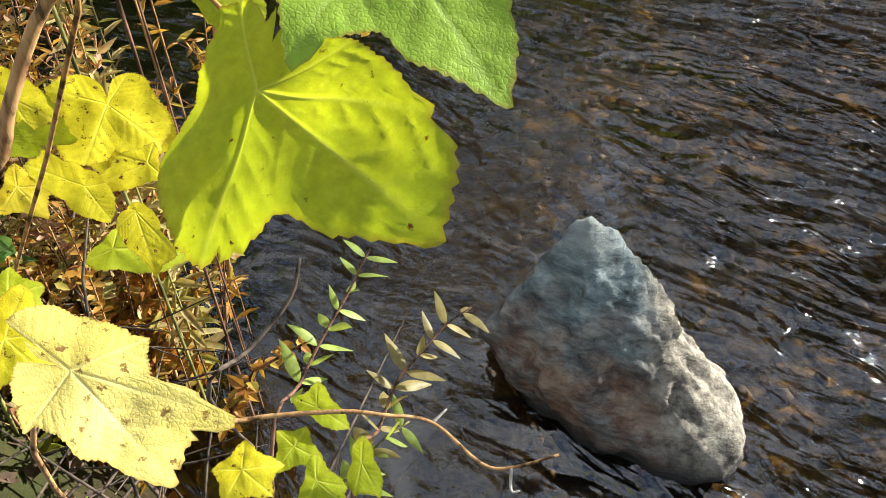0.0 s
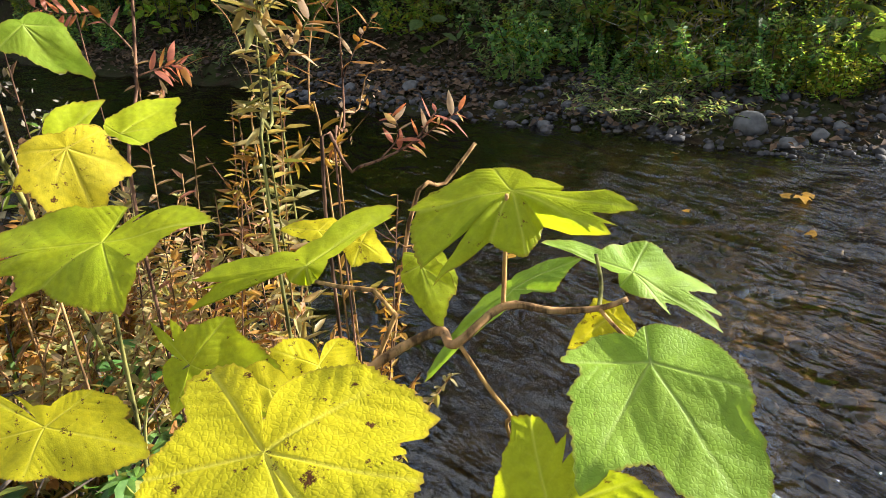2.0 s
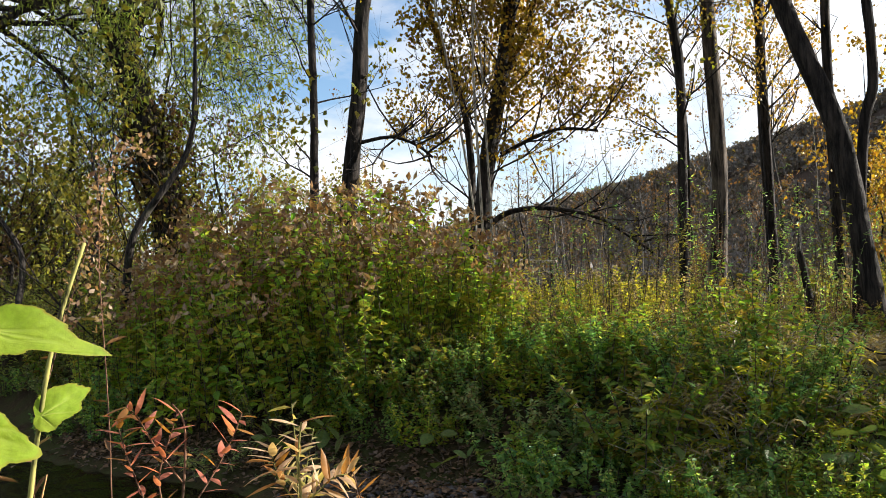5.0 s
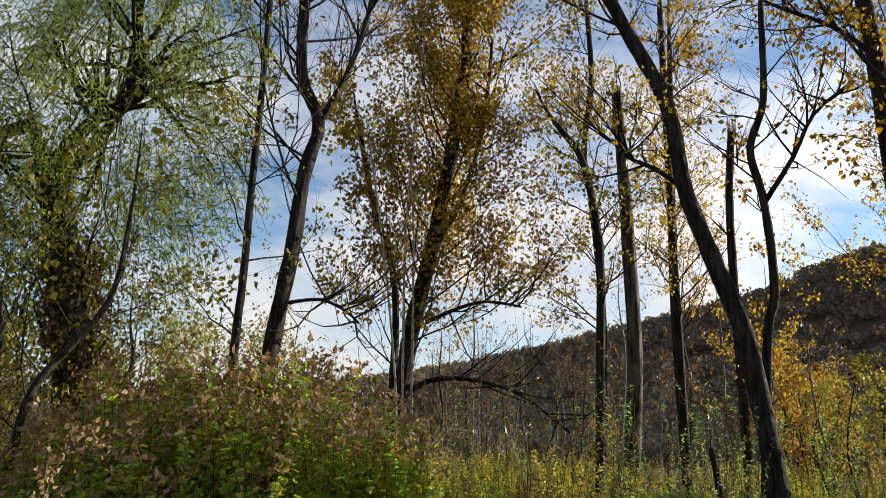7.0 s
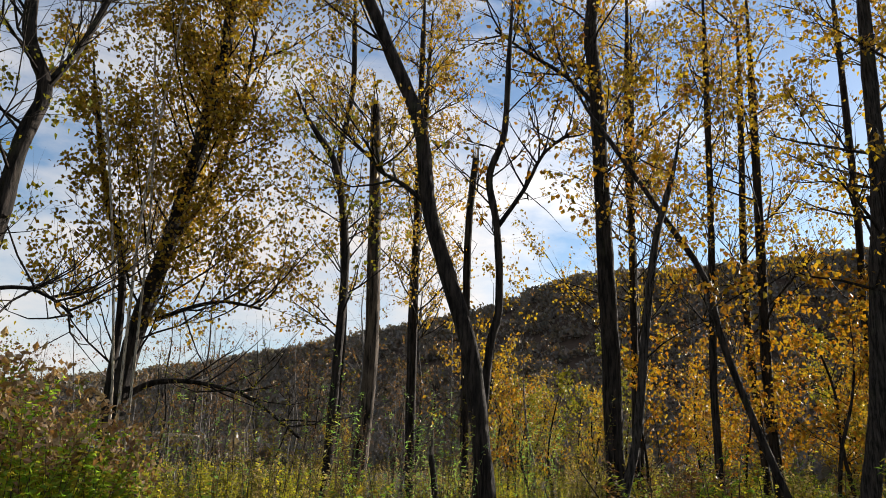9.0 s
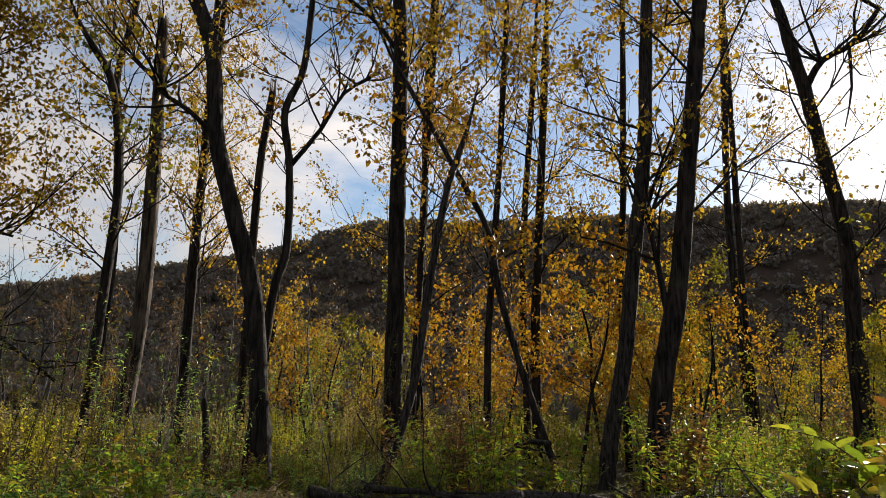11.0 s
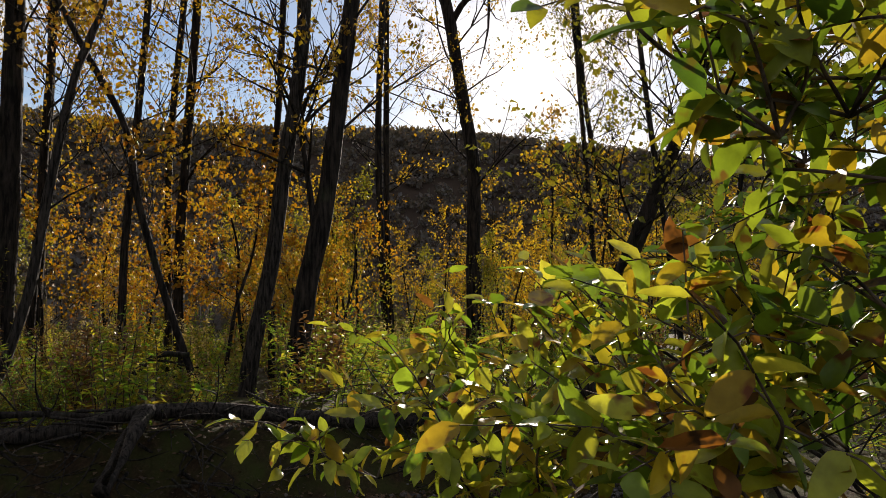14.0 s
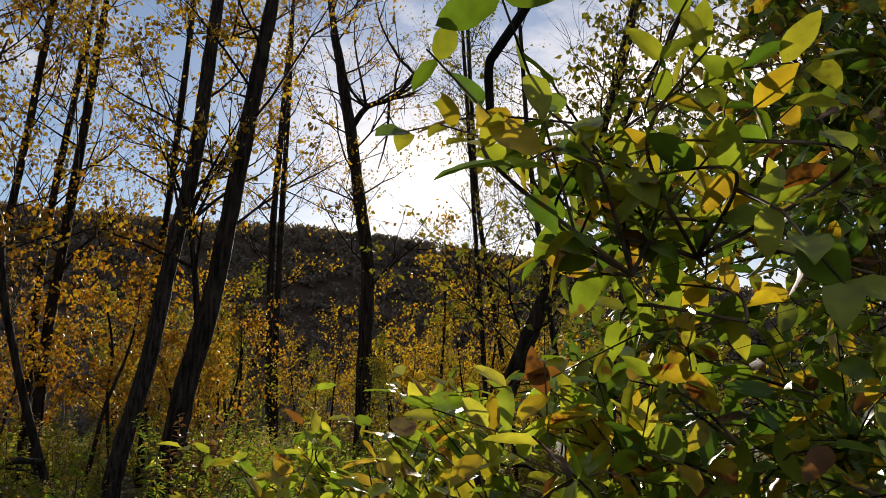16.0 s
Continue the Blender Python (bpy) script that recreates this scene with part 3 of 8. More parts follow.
# ---- trees ----
def branchy(wood, ends, rnd, start, direction, length, radius, depth, up=0.25, kids=4):
    """Grows one limb into wood and notes in ends where its twigs run."""
    pts, d = [Vector(start)], Vector(direction).normalized()
    steps = 5 if depth > 1 else 4 if depth else 2
    for i in range(steps):
        d = (d + Vector((rnd.gauss(0, 0.16), rnd.gauss(0, 0.16), rnd.gauss(0, 0.12) + up * 0.22))).normalized()
        pts.append(pts[-1] + d * length / steps)
    wood.tube(pts, [radius * (1 - 0.75 * i / steps) for i in range(steps + 1)], 5 if depth > 1 else 4 if depth else 3, False)
    if depth == 0:
        ends.append(pts)
        return
    for _ in range(kids):
        i = rnd.randint(1, steps)
        side = Vector((rnd.gauss(0, 1), rnd.gauss(0, 1), rnd.gauss(0.25, 0.6)))
        along = (pts[i] - pts[i - 1]).normalized()
        nd = (along * 0.75 + side.normalized() * 0.75).normalized()
        branchy(wood, ends, rnd, pts[i], nd, length * rnd.uniform(0.42, 0.66), radius * (1 - 0.75 * i / steps) * 0.6 + 0.0015, depth - 1, up, kids)
    ends.append(pts[-3:])


def leaves_on(ends, rng, count, size, shape, droop=0.4, spread=0.12, geo=None):
    g = geo or Geo()
    seg = np.array([[list(a), list(b)] for e in ends for a, b in zip(e[:-1], e[1:])])
    if not len(seg) or not count:
        return g
    tufts = max(1, count // 5)
    k = rng.integers(0, len(seg), tufts)
    u = rng.random((tufts, 1))
    spot = seg[k, 0] * (1 - u) + seg[k, 1] * u + rng.normal(0, spread * 0.5, (tufts, 3))
    p = spot[rng.integers(0, tufts, count)] + rng.normal(0, spread * 0.75, (count, 3))
    axis = rng.normal(0, 1, (count, 3)) + np.array([0, 0, -droop * 2])
    nrm = rng.normal(0, 1, (count, 3)) + np.array([0, 0, 0.6])
    g.batch(shape, p, axis, nrm, size * rng.uniform(0.6, 1.25, count))
    return g


def along(pts, u):
    pts = [Vector(p) for p in pts]
    lens = [(b - a).length for a, b in zip(pts[:-1], pts[1:])]
    s = u * sum(lens)
    for a, b, n in zip(pts[:-1], pts[1:], lens):
        if s <= n:
            return a.lerp(b, s / n), (b - a).normalized()
        s -= n
    return pts[-1], (pts[-1] - pts[-2]).normalized()


def smooth_line(pts, radii, per=4):
    """More points on a line, rounded (Catmull-Rom)."""
    p = [Vector(q) for q in pts]
    out, rad = [], []
    for i in range(len(p) - 1):
        a, b, c, d = p[max(i - 1, 0)], p[i], p[i + 1], p[min(i + 2, len(p) - 1)]
        for s in range(per):
            t = s / per
            out.append(0.5 * ((2 * b) + (c - a) * t + (2 * a - 5 * b + 4 * c - d) * t * t + (3 * b - a - 3 * c + d) * t ** 3))
            rad.append(radii[i] * (1 - t) + radii[i + 1] * t)
    return out + [p[-1]], rad + [radii[-1]]


def tree(name, label, line, r0, r1, seed, bark, leaf=None, limbs=10, low=0.35, reach=2.4, leaves=2500, size=0.09, shape=WIDE, up=0.25, kids=4, depth=2, extra=(), spread=0.1, broken=False, bare=0.0):
    rnd, rng = random.Random(seed), np.random.default_rng(seed)
    base = Vector(line[0])
    base.z = float(ground_height(base.x, base.y)) - 0.03
    local = [Vector(p) - base for p in line]
    local[0] = Vector((0, 0, 0)) if (Vector(line[0]) - base).length < 0.6 else local[0]
    n = len(local)
    pts, rad = smooth_line(local, [r0 + (r1 - r0) * i / (n - 1) for i in range(n)], 7)
    if not broken:
        last = max(1, len(rad) // 4)
        for i in range(last):
            rad[-1 - i] *= 0.25 + 0.75 * i / last
    rad[0] *= 1.35
    rad = [r * (1 + 0.02 * rnd.gauss(0, 1)) for r in rad]
    t = thing(name, base, label, "tree")
    trunk = Geo()
    trunk.tube(pts, rad, 14 if r0 > 0.1 else 8, True, 0.16)
    part("trunk", trunk, bark, t)
    if broken:
        jag = Geo()
        for k in range(7):
            a = rnd.uniform(0, 6.28)
            q = pts[-1] + Vector((math.cos(a), math.sin(a), 0)) * rad[-1] * 0.7
            jag.tube([q - Vector((0, 0, 0.1)), q + Vector((0, 0, rnd.uniform(0.1, 0.35)))], [rad[-1] * 0.32, 0.008], 4)
        part("splintered_top", jag, DEAD_WOOD, t, "pale splintered break")
    wood, ends = Geo(), []
    for poly, a, b in extra:
        loc = [Vector(q) - base for q in poly]
        lp, lr = smooth_line(loc, [a + (b - a) * i / (len(loc) - 1) for i in range(len(loc))], 3)
        wood.tube(lp, [q * 0.72 for q in lr], 7)
        for _ in range(int(4 + 2 * len(loc))):
            q, d = along(lp, rnd.uniform(0.25, 1))
            nd = (d * 0.6 + Vector((rnd.gauss(0, 1), rnd.gauss(0, 1), rnd.gauss(0.3, 0.6))).normalized()).normalized()
            branchy(wood, ends, rnd, q, nd, reach * rnd.uniform(0.3, 0.7), b * 0.6 + 0.003, 1, up, kids)
    for i in range(limbs):
        u = low + (1 - low) * (i + rnd.random()) / limbs
        q, d = along(pts, min(u, 0.99))
        a = rnd.uniform(0, 2 * math.pi)
        nd = Vector((math.cos(a), math.sin(a), rnd.uniform(0.1, 0.9))) + d * 0.3
        here = r0 + (r1 - r0) * u
        branchy(wood, ends, rnd, q, nd, reach * rnd.uniform(0.55, 1.1) * (1.15 - 0.5 * u), min(here * 0.26, 0.026), depth, up, kids)
    if wood.count:
        part("branchwork", wood, bark, t)["kind"] = "stuff"
    if leaf and leaves:
        clad = [e for e in ends if e[-1].z > bare + rnd.gauss(0, 0.8)] if bare else ends
        part("crown", leaves_on(clad, rng, leaves, size, shape, spread=spread), leaf, t, smooth=False)["kind"] = "stuff"
    return t


LOOKS = {
    "willow": ("old leaning willow with dark furrowed bark and drooping green foliage", BARK_WILLOW, None, dict(limbs=9, low=0.25, reach=4.2, leaves=0)),
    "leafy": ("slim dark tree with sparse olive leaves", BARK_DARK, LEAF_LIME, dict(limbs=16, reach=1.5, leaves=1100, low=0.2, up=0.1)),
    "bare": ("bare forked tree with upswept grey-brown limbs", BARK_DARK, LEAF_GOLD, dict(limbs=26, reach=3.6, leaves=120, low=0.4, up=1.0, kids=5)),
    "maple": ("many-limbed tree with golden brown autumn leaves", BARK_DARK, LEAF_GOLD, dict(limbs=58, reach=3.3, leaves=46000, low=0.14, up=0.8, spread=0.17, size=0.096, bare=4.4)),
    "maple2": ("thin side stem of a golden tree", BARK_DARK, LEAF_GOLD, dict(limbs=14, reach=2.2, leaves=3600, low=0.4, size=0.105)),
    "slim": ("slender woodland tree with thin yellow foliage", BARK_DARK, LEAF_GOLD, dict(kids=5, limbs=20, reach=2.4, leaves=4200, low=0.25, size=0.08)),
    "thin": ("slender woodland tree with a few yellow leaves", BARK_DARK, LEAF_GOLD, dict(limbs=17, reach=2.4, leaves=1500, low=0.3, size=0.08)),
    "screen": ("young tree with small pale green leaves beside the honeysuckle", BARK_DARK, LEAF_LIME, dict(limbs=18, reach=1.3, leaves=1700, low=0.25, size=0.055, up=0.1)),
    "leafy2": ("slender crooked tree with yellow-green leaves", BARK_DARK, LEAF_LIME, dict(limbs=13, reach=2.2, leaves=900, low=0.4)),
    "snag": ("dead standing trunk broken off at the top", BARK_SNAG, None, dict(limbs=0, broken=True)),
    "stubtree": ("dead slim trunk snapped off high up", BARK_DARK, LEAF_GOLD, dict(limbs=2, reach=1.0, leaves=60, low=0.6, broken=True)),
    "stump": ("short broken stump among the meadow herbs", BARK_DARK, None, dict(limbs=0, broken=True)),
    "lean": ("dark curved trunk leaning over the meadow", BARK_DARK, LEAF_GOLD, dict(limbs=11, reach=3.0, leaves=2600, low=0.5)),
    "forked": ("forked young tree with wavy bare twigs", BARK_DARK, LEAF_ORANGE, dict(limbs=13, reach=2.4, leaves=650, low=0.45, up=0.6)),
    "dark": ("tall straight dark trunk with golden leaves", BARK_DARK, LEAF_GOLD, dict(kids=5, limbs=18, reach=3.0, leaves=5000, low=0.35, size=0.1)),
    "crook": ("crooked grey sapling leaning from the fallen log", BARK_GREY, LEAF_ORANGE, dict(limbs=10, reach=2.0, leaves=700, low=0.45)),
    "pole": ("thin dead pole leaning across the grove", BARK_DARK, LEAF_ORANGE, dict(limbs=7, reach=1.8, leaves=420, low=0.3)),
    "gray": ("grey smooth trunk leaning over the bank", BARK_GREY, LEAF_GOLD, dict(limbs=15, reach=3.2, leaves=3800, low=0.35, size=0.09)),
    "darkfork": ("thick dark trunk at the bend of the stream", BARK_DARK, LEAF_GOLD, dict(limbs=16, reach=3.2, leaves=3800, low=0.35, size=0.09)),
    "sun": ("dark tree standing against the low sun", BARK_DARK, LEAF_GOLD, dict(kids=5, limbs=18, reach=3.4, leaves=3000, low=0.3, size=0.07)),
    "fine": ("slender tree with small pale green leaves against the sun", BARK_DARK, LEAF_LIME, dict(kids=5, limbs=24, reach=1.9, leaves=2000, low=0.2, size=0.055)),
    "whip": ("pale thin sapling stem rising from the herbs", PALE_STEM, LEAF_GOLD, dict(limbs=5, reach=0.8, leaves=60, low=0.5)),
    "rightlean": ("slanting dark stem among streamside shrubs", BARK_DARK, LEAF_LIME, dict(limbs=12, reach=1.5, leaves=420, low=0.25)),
}
planted = []


def plant(kind_of, r0, r1, line, *extra):
    label, bark, leaf, opts = LOOKS[kind_of]
    name = "willow_tree" if kind_of == "willow" else "dead_tree" if opts.get("broken") else "tree"
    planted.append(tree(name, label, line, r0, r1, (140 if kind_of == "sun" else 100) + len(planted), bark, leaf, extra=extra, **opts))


plant("willow", 0.362, 0.224, [(-6.80, 11.67, 0.85), (-7.00, 11.55, 2.88), (-7.27, 11.38, 4.26), (-7.62, 11.15, 5.74), (-8.07, 10.83, 6.98)],
      ([(-7.59, 11.11, 6.07), (-7.55, 11.14, 6.70), (-7.28, 11.31, 7.33), (-6.97, 11.50, 7.83), (-6.88, 11.56, 9.09), (-6.97, 11.50, 10.02), (-6.98, 11.50, 11.56)], 0.189, 0.095),
      ([(-8.07, 10.83, 6.98), (-8.51, 10.49, 6.63), (-8.88, 10.17, 6.39), (-9.11, 9.97, 6.00)], 0.168, 0.084),
      ([(-7.62, 11.15, 5.74), (-7.51, 11.22, 6.31), (-7.29, 11.37, 6.81), (-7.05, 11.52, 7.38), (-6.69, 11.73, 8.62)], 0.189, 0.105))
plant("leafy", 0.073, 0.044, [(-4.03, 10.70, 0.85), (-4.03, 10.70, 3.25), (-4.02, 10.70, 4.47), (-4.05, 10.69, 5.96), (-4.06, 10.69, 7.36), (-4.10, 10.67, 9.53), (-4.12, 10.66, 10.53), (-4.14, 10.66, 11.83)])
plant("bare", 0.145, 0.077, [(-3.79, 11.31, 0.85), (-3.67, 11.35, 3.27), (-3.51, 11.40, 4.86), (-3.41, 11.43, 6.38), (-3.26, 11.47, 7.36), (-3.62, 11.36, 8.29), (-3.70, 11.34, 10.03), (-3.75, 11.32, 11.28), (-3.81, 11.30, 12.90)],
      ([(-3.26, 11.47, 7.36), (-2.86, 11.57, 8.32), (-2.57, 11.64, 9.55), (-2.48, 11.66, 10.31), (-2.30, 11.69, 11.36)], 0.093, 0.047),
      ([(-3.50, 11.40, 4.10), (-2.99, 11.54, 4.20), (-2.58, 11.63, 4.05), (-2.33, 11.68, 3.84)], 0.047, 0.028))
plant("maple", 0.204, 0.112, [(-2.20, 15.76, 0.85), (-2.17, 15.76, 1.59), (-1.98, 15.78, 4.07), (-1.69, 15.82, 5.62), (-1.42, 15.84, 7.25), (-1.21, 15.86, 8.69), (-0.96, 15.87, 10.97), (-0.91, 15.88, 13.42), (-0.89, 15.88, 14.92), (-0.86, 15.88, 16.87)],
      ([(-1.93, 15.79, 3.05), (-1.53, 15.83, 3.31), (-0.93, 15.88, 3.40), (-0.19, 15.90, 3.32), (0.56, 15.89, 3.06), (1.53, 15.82, 2.34)], 0.100, 0.037),
      ([(-1.62, 15.82, 4.60), (-0.89, 15.88, 4.96), (-0.27, 15.90, 5.12), (0.49, 15.89, 5.02)], 0.075, 0.037),
      ([(-1.60, 15.83, 6.15), (-0.91, 15.88, 7.57), (-0.47, 15.89, 9.47), (-0.29, 15.90, 11.81)], 0.112, 0.050))
plant("maple2", 0.103, 0.041, [(-2.29, 15.95, 0.85), (-2.30, 15.95, 1.81), (-2.31, 15.94, 3.34), (-2.31, 15.94, 4.58), (-2.47, 15.92, 5.87), (-3.01, 15.83, 7.45), (-3.44, 15.74, 9.27), (-3.55, 15.72, 9.76), (-3.67, 15.70, 10.40)])
plant("slim", 0.095, 0.053, [(2.19, 16.24, 0.85), (2.21, 16.24, 1.69), (2.30, 16.23, 3.59), (2.30, 16.23, 5.37), (2.10, 16.25, 7.83), (1.96, 16.27, 9.00), (2.16, 16.25, 10.84), (2.08, 16.26, 12.79), (2.06, 16.26, 13.29), (2.04, 16.26, 13.94)])
plant("snag", 0.198, 0.109, [(2.64, 15.16, 0.85), (2.66, 15.15, 1.52), (2.80, 15.13, 4.09), (2.67, 15.15, 7.87), (2.57, 15.17, 9.93)])
plant("slim", 0.112, 0.056, [(4.18, 16.87, 0.85), (4.17, 16.87, 1.89), (4.11, 16.89, 6.42), (4.08, 16.90, 9.67), (4.06, 16.90, 12.61), (4.06, 16.90, 13.61), (4.05, 16.90, 14.91)])
plant("lean", 0.139, 0.086, [(3.54, 9.71, 0.85), (3.48, 9.73, 1.66), (3.25, 9.81, 3.48), (2.88, 9.93, 4.72), (2.61, 10.00, 5.69), (2.43, 10.05, 7.01), (1.91, 10.16, 8.30), (1.42, 10.24, 9.45), (0.83, 10.33, 10.82), (0.24, 10.43, 12.65)],
      ([(2.57, 10.01, 5.69), (2.22, 10.09, 6.00), (1.83, 10.17, 6.23), (1.73, 10.19, 6.59)], 0.057, 0.032))
plant("stubtree", 0.099, 0.079, [(4.77, 14.68, 0.85), (4.77, 14.68, 1.73), (4.75, 14.69, 4.73), (4.76, 14.68, 7.03), (4.89, 14.64, 8.70)])
plant("forked", 0.076, 0.041, [(3.47, 10.16, 0.85), (3.51, 10.15, 1.72), (3.65, 10.10, 3.55), (3.78, 10.05, 4.23), (3.74, 10.07, 5.48), (3.62, 10.11, 6.33), (3.84, 10.03, 7.11), (3.90, 10.00, 8.46), (3.94, 9.99, 9.21), (3.97, 9.98, 10.18)],
      ([(3.74, 10.07, 5.48), (4.14, 9.91, 6.13), (4.43, 9.78, 6.74), (4.91, 9.55, 7.15)], 0.059, 0.025))
plant("dark", 0.181, 0.103, [(6.57, 11.72, 0.85), (6.57, 11.72, 1.73), (6.56, 11.73, 4.38), (6.51, 11.75, 6.77), (6.49, 11.77, 8.86), (6.41, 11.81, 10.48), (6.48, 11.77, 11.56), (6.60, 11.71, 13.55), (6.72, 11.64, 16.15)],
      ([(6.49, 11.77, 8.86), (5.97, 12.04, 9.61), (5.26, 12.37, 10.21), (4.60, 12.62, 10.79)], 0.074, 0.032))
plant("slim", 0.092, 0.061, [(8.25, 13.90, 0.85), (8.26, 13.89, 1.58), (8.33, 13.85, 4.63), (8.37, 13.83, 7.15), (8.44, 13.78, 9.27), (8.50, 13.75, 10.76), (8.55, 13.72, 12.71)])
plant("crook", 0.067, 0.036, [(4.22, 8.68, 0.75), (4.66, 8.46, 1.15), (4.96, 8.29, 2.25), (5.11, 8.21, 3.54), (5.27, 8.10, 4.83), (5.40, 8.02, 5.39), (5.52, 7.94, 5.87), (5.63, 7.87, 6.50)])
plant("pole", 0.054, 0.034, [(7.20, 7.90, 0.85), (7.19, 7.91, 0.92), (6.85, 8.19, 2.14), (6.51, 8.47, 3.59), (6.35, 8.58, 4.59), (5.92, 8.87, 5.57), (5.29, 9.25, 6.87), (4.98, 9.44, 7.52), (4.66, 9.63, 8.40)])
plant("slim", 0.069, 0.052, [(8.15, 10.98, 0.75), (8.14, 10.99, 3.22), (8.22, 10.93, 5.03), (8.30, 10.87, 7.02), (8.35, 10.83, 8.75), (8.40, 10.80, 10.25), (8.44, 10.76, 12.20)])
plant("thin", 0.105, 0.067, [(9.84, 11.56, 0.75), (9.79, 11.60, 3.38), (9.86, 11.54, 5.78), (9.95, 11.47, 8.80), (9.99, 11.43, 10.30), (10.04, 11.40, 12.24)])
plant("thin", 0.087, 0.065, [(10.94, 13.25, 0.85), (10.93, 13.25, 1.75), (10.86, 13.32, 5.58), (11.02, 13.18, 9.40), (11.09, 13.13, 10.90), (11.15, 13.07, 12.85)])
plant("thin", 0.077, 0.057, [(11.10, 10.37, 0.85), (11.10, 10.38, 1.79), (11.06, 10.42, 4.60), (11.13, 10.34, 6.43), (11.19, 10.28, 9.64), (11.21, 10.26, 11.14), (11.24, 10.23, 13.09)])
plant("gray", 0.132, 0.095, [(8.32, 8.21, 0.75), (8.35, 8.18, 1.47), (8.53, 8.00, 2.80), (8.68, 7.84, 4.63), (8.80, 7.70, 6.06), (8.86, 7.63, 7.84), (8.93, 7.56, 9.84), (9.00, 7.48, 12.43)])
plant("darkfork", 0.176, 0.095, [(8.78, 7.73, 0.75), (8.89, 7.60, 2.35), (9.09, 7.37, 3.98), (9.23, 7.19, 5.86), (9.37, 7.02, 7.82), (9.50, 6.84, 9.81), (9.64, 6.67, 12.39)],
      ([(8.97, 7.51, 3.52), (8.93, 7.56, 3.98), (8.83, 7.67, 4.91), (8.69, 7.82, 5.87)], 0.081, 0.045))
plant("thin", 0.112, 0.084, [(18.34, 12.52, 0.76), (18.22, 12.70, 3.41), (18.13, 12.82, 7.59), (18.20, 12.72, 12.00), (18.24, 12.66, 14.50), (18.28, 12.60, 17.75)])
plant("thin", 0.101, 0.072, [(18.80, 12.73, 0.90), (18.69, 12.89, 5.55), (18.69, 12.90, 11.07), (18.68, 12.90, 13.57), (18.68, 12.91, 16.82)])
plant("sun", 0.184, 0.119, [(15.22, 8.04, 0.85), (15.22, 8.04, 1.06), (15.24, 7.99, 3.83), (15.24, 7.99, 5.80), (15.14, 8.18, 7.17), (15.02, 8.40, 8.86), (14.87, 8.65, 10.47), (14.70, 8.96, 12.44), (14.52, 9.27, 15.01)],
      ([(15.02, 8.39, 9.29), (15.19, 8.09, 9.82), (15.49, 7.50, 10.10), (15.72, 7.02, 10.80)], 0.119, 0.066))
plant("slim", 0.126, 0.080, [(4.31, 17.41, 0.85), (4.30, 17.41, 1.53), (4.22, 17.43, 5.14), (4.25, 17.42, 8.13), (4.30, 17.41, 9.74), (4.36, 17.40, 11.74), (4.43, 17.38, 14.34)])
plant("slim", 0.098, 0.065, [(8.73, 14.52, 0.85), (8.74, 14.51, 1.76), (8.78, 14.49, 6.33), (8.75, 14.51, 9.14), (8.82, 14.47, 11.28), (8.87, 14.44, 12.78), (8.92, 14.41, 14.73)])
plant("leafy2", 0.098, 0.054, [(1.85, 13.81, 0.85), (1.86, 13.81, 1.45), (1.90, 13.80, 3.38), (1.94, 13.80, 5.49), (1.83, 13.81, 6.67), (1.59, 13.84, 7.76), (1.20, 13.88, 8.37), (0.93, 13.91, 8.78), (0.66, 13.94, 9.35)])
plant("rightlean", 0.058, 0.036, [(6.84, 2.42, 0.85), (6.91, 2.20, 2.00), (7.02, 1.81, 3.02), (7.11, 1.43, 3.89), (7.16, 1.15, 4.71), (7.22, 0.83, 5.66), (7.28, 0.51, 6.90)])
plant("rightlean", 0.042, 0.028, [(7.27, 2.43, 0.85), (7.33, 2.19, 2.12), (7.45, 1.74, 3.31), (7.53, 1.39, 4.29), (7.60, 0.88, 5.19), (7.68, 0.38, 6.05), (7.75, -0.11, 7.22)])
plant("rightlean", 0.056, 0.041, [(7.76, 2.85, 0.85), (7.84, 2.59, 1.95), (8.01, 2.04, 3.10), (8.14, 1.44, 4.63), (8.21, 0.90, 6.49), (8.25, 0.62, 7.45), (8.29, 0.34, 8.71)])
plant("whip", 0.034, 0.019, [(-1.86, 14.79, 0.85), (-1.88, 14.79, 1.61), (-1.99, 14.78, 4.40), (-2.04, 14.77, 6.86), (-1.86, 14.79, 11.06), (-1.84, 14.79, 11.56), (-1.82, 14.80, 12.21)])
plant("whip", 0.029, 0.019, [(-1.72, 15.01, 0.85), (-1.73, 15.01, 1.62), (-1.84, 15.00, 4.92), (-1.94, 14.98, 6.94), (-2.24, 14.94, 9.66), (-2.30, 14.94, 10.15), (-2.36, 14.93, 10.80)])
plant("whip", 0.028, 0.019, [(-1.96, 14.58, 0.85), (-1.98, 14.58, 1.61), (-2.07, 14.56, 3.22), (-2.44, 14.51, 5.76), (-2.85, 14.44, 8.01), (-2.94, 14.42, 8.50), (-3.03, 14.40, 9.14)])
plant("fine", 0.050, 0.033, [(12.59, 4.12, 0.85), (12.59, 4.14, 1.76), (12.55, 4.26, 4.27), (12.51, 4.37, 6.39), (12.47, 4.48, 8.62), (12.45, 4.53, 9.61), (12.43, 4.59, 10.91)])
plant("fine", 0.054, 0.031, [(11.98, 2.59, 0.85), (11.96, 2.67, 2.24), (11.89, 2.95, 5.02), (11.85, 3.10, 7.00), (11.84, 3.16, 8.55), (11.83, 3.19, 9.30), (11.82, 3.23, 10.27)])
